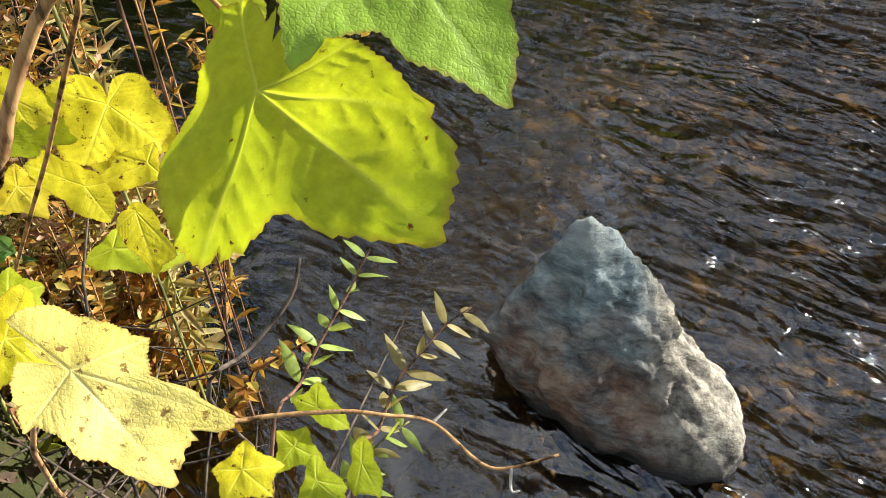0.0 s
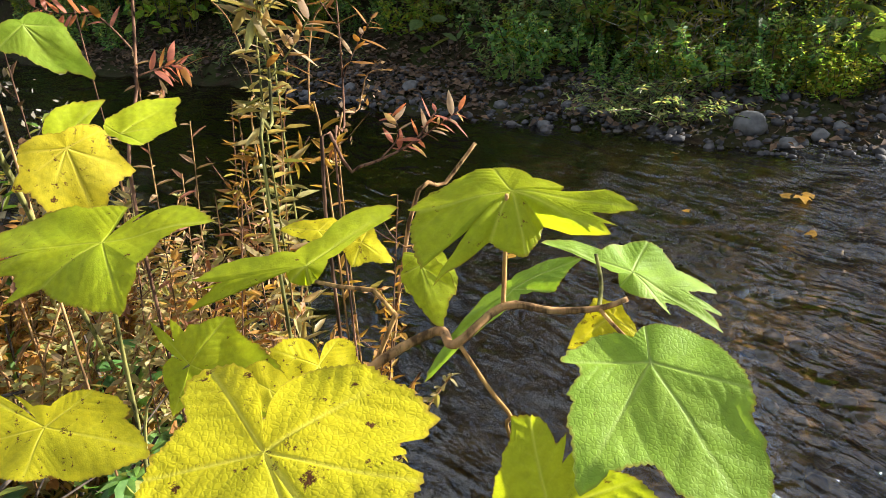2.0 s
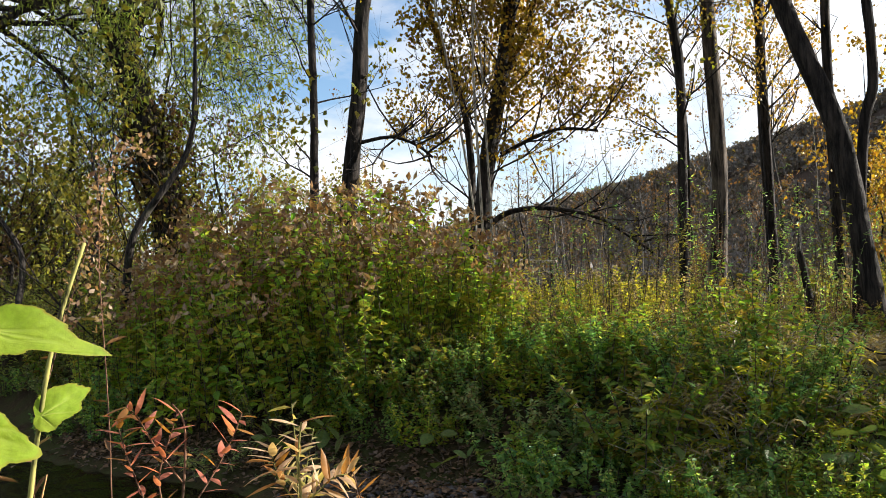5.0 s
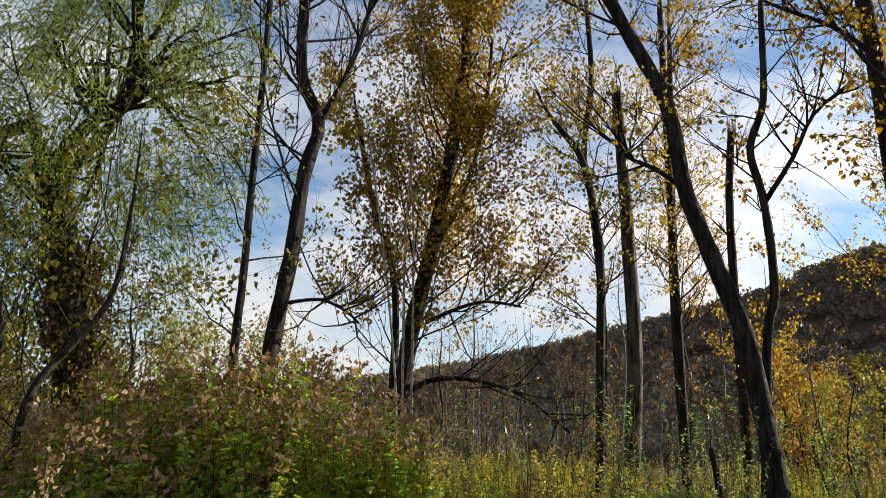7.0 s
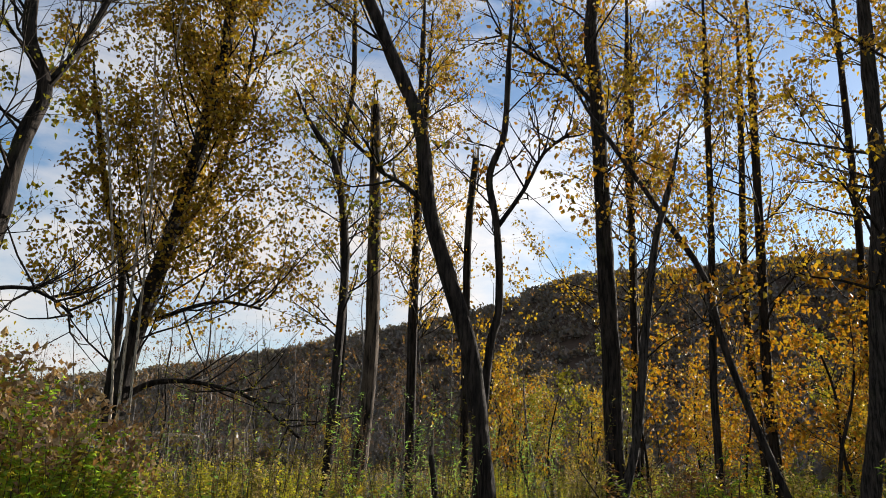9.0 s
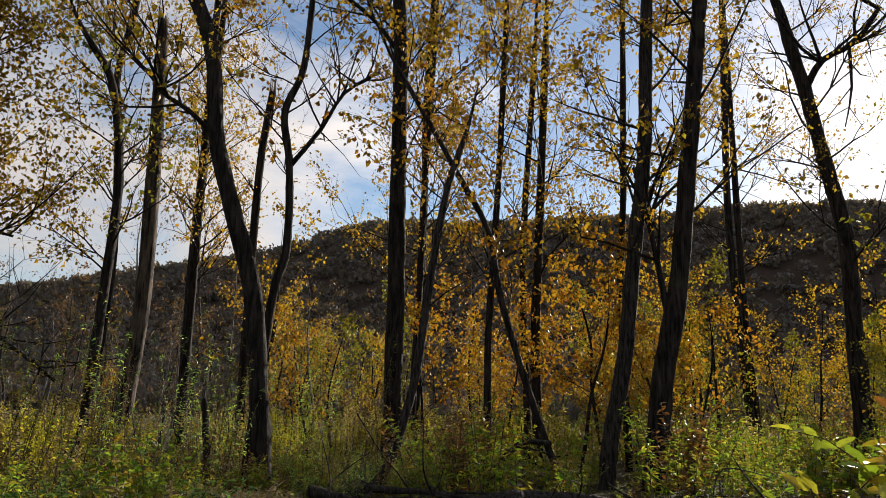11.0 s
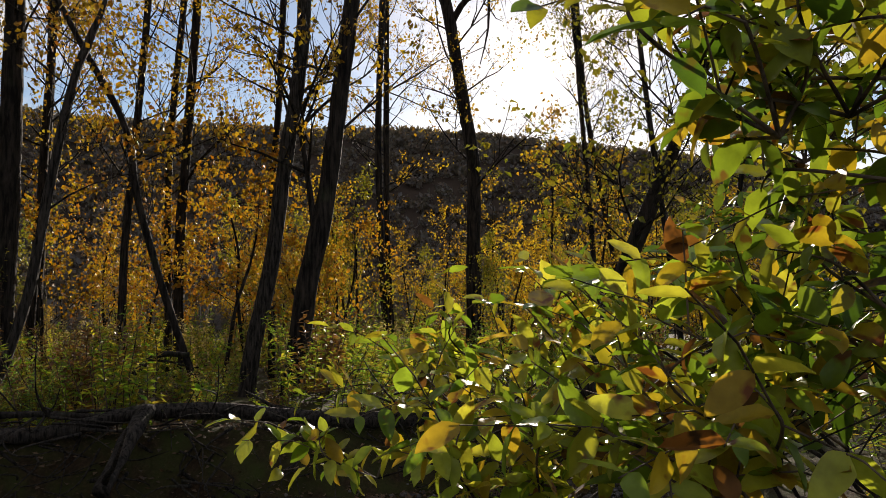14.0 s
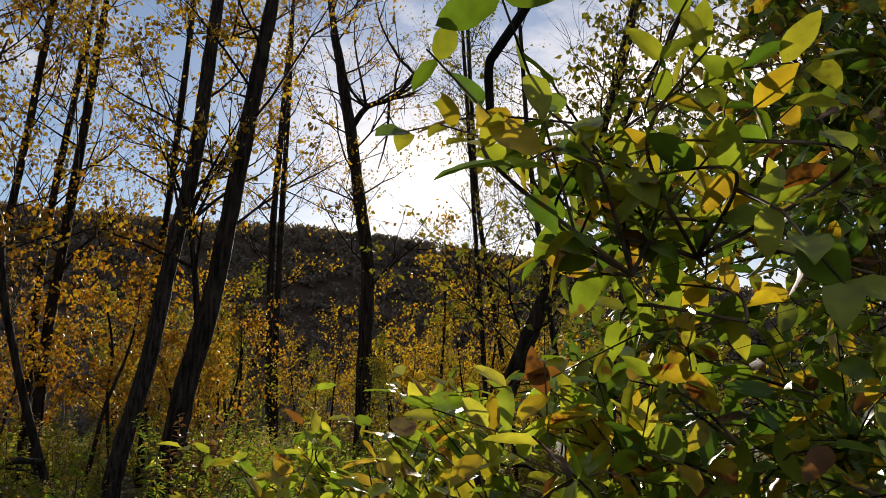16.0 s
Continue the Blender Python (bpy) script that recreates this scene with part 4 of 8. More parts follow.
plant("fine", 0.054, 0.036, [(13.70, 3.96, 0.85), (13.66, 4.09, 2.58), (13.51, 4.56, 5.90), (13.46, 4.70, 8.35), (13.43, 4.80, 11.00), (13.42, 4.83, 11.75), (13.41, 4.86, 12.72)])
plant("screen", 0.023, 0.015, [(6.14, 1.05, 0.85), (6.15, 0.99, 1.83), (6.17, 0.88, 2.88), (6.18, 0.73, 3.72), (6.20, 0.59, 4.34), (6.21, 0.48, 4.83), (6.22, 0.37, 5.47)])
plant("screen", 0.031, 0.018, [(7.17, 0.91, 0.85), (7.18, 0.86, 1.72), (7.20, 0.66, 3.25), (7.21, 0.44, 4.44), (7.22, 0.35, 4.93), (7.22, 0.26, 5.57)])
plant("screen", 0.023, 0.015, [(6.26, -0.18, 0.85), (6.25, -0.31, 2.20), (6.23, -0.55, 3.46), (6.21, -0.71, 4.60), (6.20, -0.83, 5.31), (6.18, -0.91, 5.80), (6.17, -0.99, 6.45)])
plant("stump", 0.063, 0.042, [(3.07, 10.56, 0.85), (3.05, 10.57, 1.21), (3.00, 10.58, 1.66), (2.94, 10.60, 2.05)])


# ---- woods on the far hill ----


def hill_woods():
    rng = np.random.default_rng(5)
    g = Geo()
    n = 7000
    az = np.radians(rng.uniform(-50, 112, n))
    r = 100 + 215 * rng.random(n) ** 0.85
    x, y = r * np.sin(az), r * np.cos(az)
    z = ground_height(x, y)
    high = rng.uniform(2.5, 5, n)
    for i in range(n):
        k = 34
        q = rng.normal(0, 1, (k, 3))
        q /= np.linalg.norm(q, axis=1, keepdims=True)
        q *= rng.uniform(0.5, 1.0, (k, 1)) * np.array([2.6, 2.6, high[i] * 0.42])
        p = q + np.array([x[i], y[i], z[i] + high[i] * 0.36])
        g.batch(WIDE, p, rng.normal(0, 0.8, (k, 3)) + np.array([0, 0, 0.5]), q + rng.normal(0, 1, (k, 3)), rng.uniform(0.7, 1.9, k))
    return g


woods = new("hill_woods", hill_woods().mesh("hill_woods", LEAF_HILL, False))
tagged(woods, "brown leafless and rusty woods covering the far hillside", "woods", kind="stuff")


# ---- herbs of the banks and the meadow ----
def stuff(ob):
    ob["kind"] = "stuff"
    return ob


def herb(name, label, category, seed, stems, height, lean, per_stem, size, shape, leaf, stem=None, spread=0.25, head=None, heads=0, head_size=0.03, low=0.1, bend=0.2, group=""):
    """A clump of leafy stems, with seed heads where they have them."""
    rnd, rng = random.Random(seed), np.random.default_rng(seed)
    t = thing(name, (0, 0, 0), label, category, group)
    s, g, h = Geo(), Geo(), Geo()
    for _ in range(stems):
        a, d = rnd.uniform(0, 6.283), spread * math.sqrt(rnd.random())
        b = Vector((d * math.cos(a), d * math.sin(a), -0.04))
        tall = height * rnd.uniform(0.7, 1.1)
        out = Vector((math.cos(a), math.sin(a), 0)) * lean * rnd.uniform(0.3, 1.2) + Vector((rnd.gauss(0, 0.1), rnd.gauss(0, 0.1), 0)) * tall
        pts = []
        for i in range(4):
            u = i / 3
            pts.append(b + Vector((0, 0, tall * u)) + out * (u ** 1.6) + Vector((rnd.gauss(0, 0.012), rnd.gauss(0, 0.012), 0)) - Vector((0, 0, bend * tall * 0.3 * u ** 3)))
        s.tube(pts, [0.005 * (1 - 0.6 * i / 3) for i in range(4)], 3, False)
        u = low + (1 - low) * rng.random(per_stem) ** 0.85
        p = np.array([list(along(pts, float(q))[0]) for q in u])
        ang = rng.uniform(0, 6.283, per_stem)
        ax = np.stack([np.cos(ang), np.sin(ang), rng.normal(0.1, 0.45, per_stem)], 1)
        nr = np.stack([rng.normal(0, 0.5, per_stem), rng.normal(0, 0.5, per_stem), np.ones(per_stem)], 1)
        sz = size * rng.uniform(0.6, 1.2, per_stem) * (1.15 - 0.55 * u)
        g.batch(shape, p, ax, nr, sz)
        if head and heads:
            top = np.array(list(pts[-1]))
            q = top + rng.normal(0, 1, (heads, 3)) * np.array([0.055, 0.055, 0.05])
            h.batch(RHOMB, q, rng.normal(0, 1, (heads, 3)) + np.array([0, 0, 0.6]), rng.normal(0, 1, (heads, 3)), head_size * rng.uniform(0.5, 1.3, heads))
    stuff(part("stem", s, stem or TWIG, t))
    stuff(part("foliage", g, leaf, t, smooth=False))
    if h.count:
        stuff(part("seed_head", h, head, t, smooth=False))
    return t


def scatter(protos, places, rnd, grow=(0.8, 1.2), sink=0.0):
    """Copies of the plants at the places; the first ones stand at the first places."""
    used = set()
    for i, (x, y) in enumerate(places):
        ob = protos[i % len(protos)]
        m = pose(x, y, float(ground_height(x, y)) - sink, rnd.gauss(0, 4), rnd.gauss(0, 4), rnd.uniform(0, 360)) @ Matrix.Scale(rnd.uniform(*grow), 4)
        if ob.name not in used:
            used.add(ob.name)
            ob.matrix_basis = m
        else:
            copy_thing(ob, m)


def spots(rnd, n, box, keep):
    out = []
    while len(out) < n:
        x, y = rnd.uniform(box[0], box[1]), rnd.uniform(box[2], box[3])
        if keep(x, y):
            out.append((x, y))
    return out


def strewn(rnd, x0, x1, step, rows, keep=lambda x, y: True):
    """Places in rows above the foot of the far bank, shaken so that no gap is left."""
    out = []
    for i in range(int((x1 - x0) / step)):
        for r in rows:
            x = x0 + step * (i + rnd.random())
            y = float(bank_foot(x)) + r + rnd.gauss(0, 0.1)
            if y > far_water(x) + 0.1 and keep(x, y):
                out.append((x, y))
    rnd.shuffle(out)
    return out


HEAD_BROWN = leaf_material("brown_seed_heads", [(0.16, 0.09, 0.055), (0.24, 0.15, 0.09), (0.42, 0.32, 0.24), (0.24, 0.12, 0.05), (0.32, 0.20, 0.09)], 0.35, 0.8)
HEAD_GREY = leaf_material("grey_seed_heads", [(0.28, 0.24, 0.19), (0.42, 0.38, 0.32), (0.2, 0.15, 0.11)], 0.3, 0.9)
LEAF_ASTER = leaf_material("aster_leaves", [(0.07, 0.16, 0.02), (0.15, 0.23, 0.03), (0.20, 0.13, 0.03), (0.08, 0.18, 0.025), (0.30, 0.28, 0.04)], 0.5, through_it=2.0)
LEAF_MOUND = leaf_material("mound_leaves", [(0.12, 0.25, 0.035), (0.24, 0.37, 0.05), (0.32, 0.25, 0.05), (0.14, 0.28, 0.035), (0.46, 0.44, 0.07)], 0.55, through_it=2.2)
LEAF_DOCK = leaf_material("burdock_leaves", [(0.06, 0.11, 0.02), (0.10, 0.16, 0.04), (0.15, 0.18, 0.05)], 0.4, 0.55, 0.25)
LEAF_PALE = leaf_material("pale_herb_leaves", [(0.09, 0.16, 0.06), (0.17, 0.26, 0.10), (0.30, 0.34, 0.15), (0.24, 0.17, 0.08)], 0.45, 0.4, through_it=2.0)

rb = random.Random(31)
asters = [herb("aster_clump", "tall brown-topped aster going to seed on the far bank", "wildflower", 40 + i, 10, 1.6, 0.22, 36, 0.12, EGG, LEAF_MOUND, head=HEAD_BROWN, heads=10, head_size=0.08, spread=0.26, group="asters on the far bank") for i in range(4)]
for x, y in spots(rb, 86, (-5.4, -0.3, 6.2, 9.0), lambda x, y: y > bank_foot(x) + 0.35 and math.hypot(x + 3.0, (y - 7.5) * 1.2) < 2.7):
    far = math.hypot(x + 3.0, (y - 7.5) * 1.2) / 2.7
    scatter([copy_thing(rb.choice(asters), pose(0, 0, -9))], [(x, y)], rb, (1.15 - 0.55 * far ** 1.5, 1.3 - 0.55 * far ** 1.5))
for o in asters:
    scatter([o], [(-3.0 + rb.gauss(0, 0.5), 7.4 + rb.gauss(0, 0.4))], rb)
nettles = [herb("green_herb", "bushy green herb crowding the far bank", "herb", 60 + i, 11, 0.72, 0.22, 54, 0.075, EGG, (LEAF_GREEN, LEAF_MOUND, LEAF_GREEN, LEAF_ASTER)[i], spread=0.26, group="green herbs on the far bank") for i in range(4)]
scatter([copy_thing(nettles[0], pose(0, 0, -9))], [(-1.9, 6.9), (-2.1, 7.1), (-1.7, 7.0), (-2.3, 6.9), (-5.2, 7.1), (-4.8, 6.8), (-5.6, 7.0), (-4.4, 6.6), (-5.9, 7.2)], rb, (0.6, 0.9))
clear = lambda x, y: x > -0.5 or y > bank_foot(x) + 0.5
scatter(nettles, strewn(rb, -6.0, 2.0, 0.4, (0.25, 0.8, 1.4, 2.0), clear), rb, (0.5, 1.3))
scatter([copy_thing(o, pose(0, 0, -9)) for o in nettles[:2]], spots(rb, 70, (-7.5, 3.0, 4.6, 8.8), lambda x, y: clear(x, y) and max(bank_foot(x) - 0.35, far_water(x) + 0.2) < y < bank_foot(x) + 0.6), rb, (0.4, 0.75))
rods = [herb("goldenrod_clump", "slender yellowing goldenrod with dry tips", "wildflower", 80 + i, 13, 1.05, 0.25, 50, 0.07, LANCE, (LEAF_MEADOW, LEAF_GREEN, LEAF_ASTER, LEAF_RUST)[i], TWIG, head=HEAD_BROWN, heads=9, head_size=0.03, spread=0.3, group="goldenrod of the bank") for i in range(4)]
scatter(rods, spots(rb, 100, (-1.5, 6.5, 5.4, 10.5), lambda x, y: y > bank_foot(x) + 0.9 and (x < 2.3 or y > 8.6 - (x - 3.3) * 0.75)), rb, (0.5, 0.9))
straws = [herb("dry_grass_tuft", "straw-coloured dry grass leaning over the bank", "grass", 95 + i, 30, 0.5, 0.3, 10, 0.12, SLIM, LEAF_STRAW if i else LEAF_MEADOW, PALE_STEM, spread=0.14, bend=0.9, group="grass tufts on the bank") for i in range(3)]
scatter(straws, spots(rb, 46, (0.4, 3.0, 4.9, 8.0), lambda x, y: y > bank_foot(x) + 0.02), rb, (0.7, 1.2))
weeds = [herb("willow_shoots", "tall dark green willow shoots by the stream", "shrub", 110 + i, 12, 1.7, 0.4, 60, 0.09, SLIM, LEAF_WILLOW, spread=0.35, group="willow shoots") for i in range(3)]
scatter(weeds, spots(rb, 60, (-11, -4.4, 7.0, 12.0), lambda x, y: y > bank_foot(x) + 0.3), rb, (0.75, 1.2))
cover = [herb("ground_cover", "low leafy green cover on the bank slope", "herb", 320 + i, 14, 0.4, 0.2, 58, 0.058, EGG, (LEAF_GREEN, LEAF_PALE, LEAF_ASTER)[i], spread=0.3, group="low cover of the bank") for i in range(3)]
scatter(cover, strewn(rb, -7.2, 2.3, 0.36, (0.02, 0.35, 0.7, 1.05, 1.4), clear), rb, (0.75, 1.3))
docks = [herb("burdock", "broad-leaved burdock drooping over the gravel", "herb", 125 + i, 8, 0.36, 0.3, 2, 0.26, OVAL, LEAF_DOCK, spread=0.1, low=0.75, group="burdock plants") for i in range(3)]
scatter(docks, [(1.55, 5.1), (1.95, 5.2), (1.25, 5.3), (0.9, 5.5), (2.3, 5.7), (-0.3, 5.75), (-1.0, 5.7), (-2.4, 6.0), (0.4, 5.55), (2.7, 6.1), (2.0, 4.9), (2.25, 5.1), (2.5, 5.3), (2.15, 5.35), (1.4, 5.55), (1.75, 5.5)], rb, (0.8, 1.2))
sprays = [herb("trailing_herb", "pale feathery herb trailing into the water", "herb", 135 + i, 14, 0.3, 0.36, 34, 0.05, LANCE, LEAF_PALE, spread=0.12, bend=1.2, group="trailing herbs") for i in range(2)]
scatter(sprays, [(0.42, 4.55), (0.62, 4.45), (0.25, 4.75), (0.5, 4.7), (-3.2, 5.95), (-2.2, 5.6)], rb, (0.8, 1.25))
meadow = [herb("meadow_goldenrod", "sunlit yellow-green goldenrod of the meadow", "wildflower", 150 + i, 12, 1.1, 0.3, 50, 0.08, EGG, (LEAF_MEADOW, LEAF_LIME, LEAF_MEADOW, LEAF_STRAW)[i], head=HEAD_GREY if i == 0 else None, heads=6, spread=0.55, group="meadow goldenrod") for i in range(4)]
scatter(meadow, spots(rb, 240, (-7, 22, 9.0, 30), lambda x, y: y > bank_foot(x) + 1.6 and (x < 1.5 or math.hypot(x, y) > 13.2) and (x * x + y * y) ** 0.5 < 13 + 18 * rb.random()), rb, (0.75, 1.15))

brush = [herb("woodland_herb", "leafy dark undergrowth of the grove", "herb", 170 + i, 11, 0.75, 0.25, 44, 0.085, EGG if i else SLIM, LEAF_ASTER if i < 2 else LEAF_RUST, spread=0.4, group="undergrowth of the grove") for i in range(3)]
scatter(brush, spots(rb, 130, (3.5, 24, 1.0, 16), lambda x, y: y > bank_foot(x) + 0.95 and 30 < math.degrees(math.atan2(x, y)) < 86 and math.hypot(x, y) < 24), rb, (0.7, 1.5))

scatter([copy_thing(o, pose(0, 0, -9)) for o in brush], spots(rb, 34, (3.5, 20, -7, 2), lambda x, y: y < near_water(x) - 0.2 and math.hypot(x, y) < 20), rb, (0.9, 1.8))
scatter([copy_thing(o, pose(0, 0, -9)) for o in brush], spots(rb, 44, (7.0, 15, 1.6, 4.5), lambda x, y: far_water(x) + 0.3 < y < bank_foot(x) + 1.0 or near_water(x) - 0.5 < y < near_water(x)), rb, (0.6, 1.1))
scatter([copy_thing(o, pose(0, 0, -9)) for o in brush], spots(rb, 34, (6.5, 12, 4.2, 8.5), lambda x, y: y > bank_foot(x) + 1.0), rb, (0.5, 0.9))

# Dark-leaved undergrowth replaces meadow herbs here, its colour standing for the trees' shade.
scatter([copy_thing(o, pose(0, 0, -9)) for o in brush], spots(rb, 52, (1.2, 8.5, 8.4, 13.0), lambda x, y: y > bank_foot(x) + 1.2 and math.hypot(x, y) < 13.4), rb, (0.6, 1.05))

tall = [herb("leafy_shoots", "tall thin leafy shoots standing above the bank herbs", "shrub", 185 + i, 5, 2.1, 0.3, 44, 0.075, LANCE, (LEAF_LIME, LEAF_GREEN, LEAF_RUST)[i], spread=0.3, low=0.2, group="tall shoots of the far bank") for i in range(3)]
scatter(tall, spots(rb, 44, (-1.6, 7.0, 8.0, 13.5), lambda x, y: y > bank_foot(x) + 1.5), rb, (0.7, 1.25))

# ---- saplings and far trees ----
def sapling(name, label, seed, tall, leaf, leaves, size, bark=BARK_DARK, reach=1.2, limbs=9, low=0.15, up=0.5, group="", spread=0.12):
    rnd = random.Random(seed)
    line = [(0, 0, 0)]
    for i in range(5):
        line.append((line[-1][0] + rnd.gauss(0, 0.13), line[-1][1] + rnd.gauss(0, 0.13), tall * (i + 1) / 5))
    t = tree(name, label, line, 0.03 + tall * 0.004, 0.012, seed, bark, leaf, limbs=limbs, low=low, reach=reach, leaves=leaves, size=size, up=up, kids=4, depth=1, spread=spread)
    t.matrix_basis = pose(0, 0, 0)
    if group:
        t["group"] = group
    return t


rs = random.Random(77)
young = [sapling("sapling", "thin understorey sapling full of small yellow-green leaves", 200 + i, 3.6 + i * 0.45, LEAF_LIME if i % 2 else LEAF_GOLD, 1000, 0.09, reach=1.5, limbs=12, group="yellow saplings") for i in range(5)]
scatter(young, spots(rs, 80, (6, 29, 2.5, 22), lambda x, y: y > bank_foot(x) + 1.5 and 44 < math.degrees(math.atan2(x, y)) < 84 and 13.5 < math.hypot(x, y) < 30), rs, (0.65, 1.15))
scatter([copy_thing(o, pose(0, 0, -9)) for o in young[:4]], spots(rs, 26, (5, 24, -9, 1.5), lambda x, y: y < near_water(x) - 0.3 and math.hypot(x, y) > 6), rs, (0.5, 0.9))
orange = [sapling("maple_sapling", "maple sapling with orange and gold leaves", 220 + i, 4.2, LEAF_ORANGE, 900, 0.105, reach=2.0, limbs=10, up=0.1, group="orange maple saplings") for i in range(2)]
scatter(orange, [(9.4, 9.9), (11.0, 9.0), (10.2, 12.0), (12.5, 9.8), (13.0, 12.2)], rs, (0.7, 1.1))
scatter([copy_thing(o, pose(0, 0, -9)) for o in young], spots(rs, 14, (0, 22, 13, 27), lambda x, y: 19 < math.degrees(math.atan2(x, y)) < 36 and 15.5 < math.hypot(x, y) < 28), rs, (0.55, 1.05))
scatter([copy_thing(o, pose(0, 0, -9)) for o in orange], spots(rs, 9, (2, 18, 9, 22), lambda x, y: 20 < math.degrees(math.atan2(x, y)) < 50 and 13.5 < math.hypot(x, y) < 22), rs, (0.7, 1.1))
grey = [sapling("bare_sapling", "leafless grey sapling at the edge of the clearing", 240 + i, 7.0, LEAF_RUST, 170, 0.10, BARK_ASH if i % 2 else BARK_GREY, reach=2.2, limbs=15, group="bare saplings") for i in range(4)]
scatter(grey, spots(rs, 62, (-34, 30, 22, 60), lambda x, y: 24 < math.hypot(x, y) < 66), rs, (0.7, 1.3))
scatter([copy_thing(o, pose(0, 0, -9)) for o in grey], spots(rs, 44, (-6, 26, 15, 32), lambda x, y: 17 < math.hypot(x, y) < 34), rs, (0.45, 0.9))
scatter([copy_thing(o, pose(0, 0, -9)) for o in young[:3]], spots(rs, 5, (2, 20, 16, 30), lambda x, y: 19 < math.hypot(x, y) < 34), rs, (0.5, 1.0))
shrubs = [sapling("streamside_shrub", "twiggy streamside shrub with thin yellow-green leaves", 280 + i, 3.4 + 0.3 * i, LEAF_LIME if i else LEAF_RUST, 760, 0.075, BARK_GREY, reach=1.5, limbs=15, low=0.08, up=0.5, group="streamside shrubs") for i in range(3)]
scatter(shrubs, spots(rs, 16, (-13, -5, 7.0, 14), lambda x, y: y > bank_foot(x) + 0.6 and 8.5 < math.hypot(x, y) < 15 and -52 < math.degrees(math.atan2(x, y)) < -37), rs, (0.85, 1.2))
scatter([copy_thing(o, pose(0, 0, -9)) for o in shrubs], spots(rs, 9, (-9, -3, 7.5, 13), lambda x, y: y > bank_foot(x) + 0.9 and 8.5 < math.hypot(x, y) < 13 and -38 < math.degrees(math.atan2(x, y)) < -22), rs, (0.45, 0.62))
scatter([copy_thing(o, pose(0, 0, -9)) for o in shrubs], spots(rs, 16, (-14, -4, 8.0, 15), lambda x, y: 11.5 < math.hypot(x, y) < 17 and -52 < math.degrees(math.atan2(x, y)) < -27), rs, (0.9, 1.2))
scatter([copy_thing(o, pose(0, 0, -9)) for o in grey], spots(rs, 40, (-14, 8, 17, 34), lambda x, y: 18 < math.hypot(x, y) < 36), rs, (0.6, 1.0))
bush = [sapling("golden_bush", "rounded golden bush behind the meadow", 260 + i, 4.2, LEAF_MEADOW if i else LEAF_LIME, 3000, 0.11, reach=2.2, limbs=16, low=0.1, up=0.3, group="golden bushes", spread=0.3) for i in range(2)]
scatter(bush, [(-12.5, 26), (-15.5, 28), (-19, 24), (-22, 30), (-10, 33), (-17, 20), (-24, 22), (-28, 27)], rs, (0.8, 1.25))


# ---- willow curtain ----
def willow_curtain():
    rnd, rng = random.Random(9), np.random.default_rng(9)
    strands, leaves = Geo(), Geo()
    for _ in range(1250):
        a, b = rnd.uniform(0, 6.283), math.acos(rnd.uniform(-0.9, 1))
        r = rnd.uniform(0.45, 1.0)
        c = Vector((-7.1 + 2.7 * r * math.sin(b) * math.cos(a), 11.5 + 2.4 * r * math.sin(b) * math.sin(a), 7.6 + 4.2 * r * math.cos(b)))
        long = rnd.uniform(0.25, 1.1)
        out = Vector((math.cos(a), math.sin(a), 0)) * rnd.uniform(0.1, 0.6)
        pts = [c + out * u - Vector((0, 0, long * u * u)) + Vector((0, 0, 0.25 * u)) for u in (0, 0.25, 0.5, 0.75, 1.0)]
        strands.tube(pts, [0.012, 0.009, 0.007, 0.005, 0.003], 3, False)
        k = 26
        p = np.array([list(along(pts, float(q))[0]) for q in rng.random(k)]) + rng.normal(0, 0.1, (k, 3))
        leaves.batch(SLIM, p, rng.normal(0, 0.6, (k, 3)) + np.array([0, 0, -0.7]), rng.normal(0, 1, (k, 3)), 0.115 * rng.uniform(0.7, 1.2, k))
    vine = Geo()
    k = 2600
    u = rng.random(k)
    ang, rad = rng.uniform(0, 6.283, k), rng.uniform(0.3, 0.62, k)
    p = np.stack([-6.85 - 0.55 * u + rad * np.cos(ang) + 0.5 * np.exp(-((u - 0.25) / 0.15) ** 2), 11.6 + rad * np.sin(ang), 1.6 + 3.6 * u], 1)
    vine.batch(RHOMB, p, rng.normal(0, 1, (k, 3)) - np.array([0, 0, 1.2]), rng.normal(0, 1, (k, 3)), 0.13 * rng.uniform(0.5, 1.3, k))
    w = bpy.data.objects["willow_tree"]
    base = w.matrix_basis.translation
    for g in (strands, leaves, vine):
        g.v = [v - np.array(base) for v in g.v]
    stuff(part("vine", vine, LEAF_RUST, w, "brown withered vine round the trunk", False))
    stuff(part("strand", strands, BARK_WILLOW, w))
    stuff(part("curtain", leaves, LEAF_WILLOW, w, "fine drooping green leaves", False))


willow_curtain()


# ---- stones, litter, logs ----
STONE = plain_material("river_stone", (0.06, 0.056, 0.052), (0.19, 0.18, 0.17), 14, 0.7, 0.4, 0.01)
PEBBLES = plain_material("gravel", (0.03, 0.028, 0.029), (0.125, 0.115, 0.115), 22, 0.75, 0.3, 0.006, True)
BEDSTONE = plain_material("bed_pebbles", (0.05, 0.034, 0.018), (0.42, 0.28, 0.11), 7, 0.6, 0.3, 0.006, True)


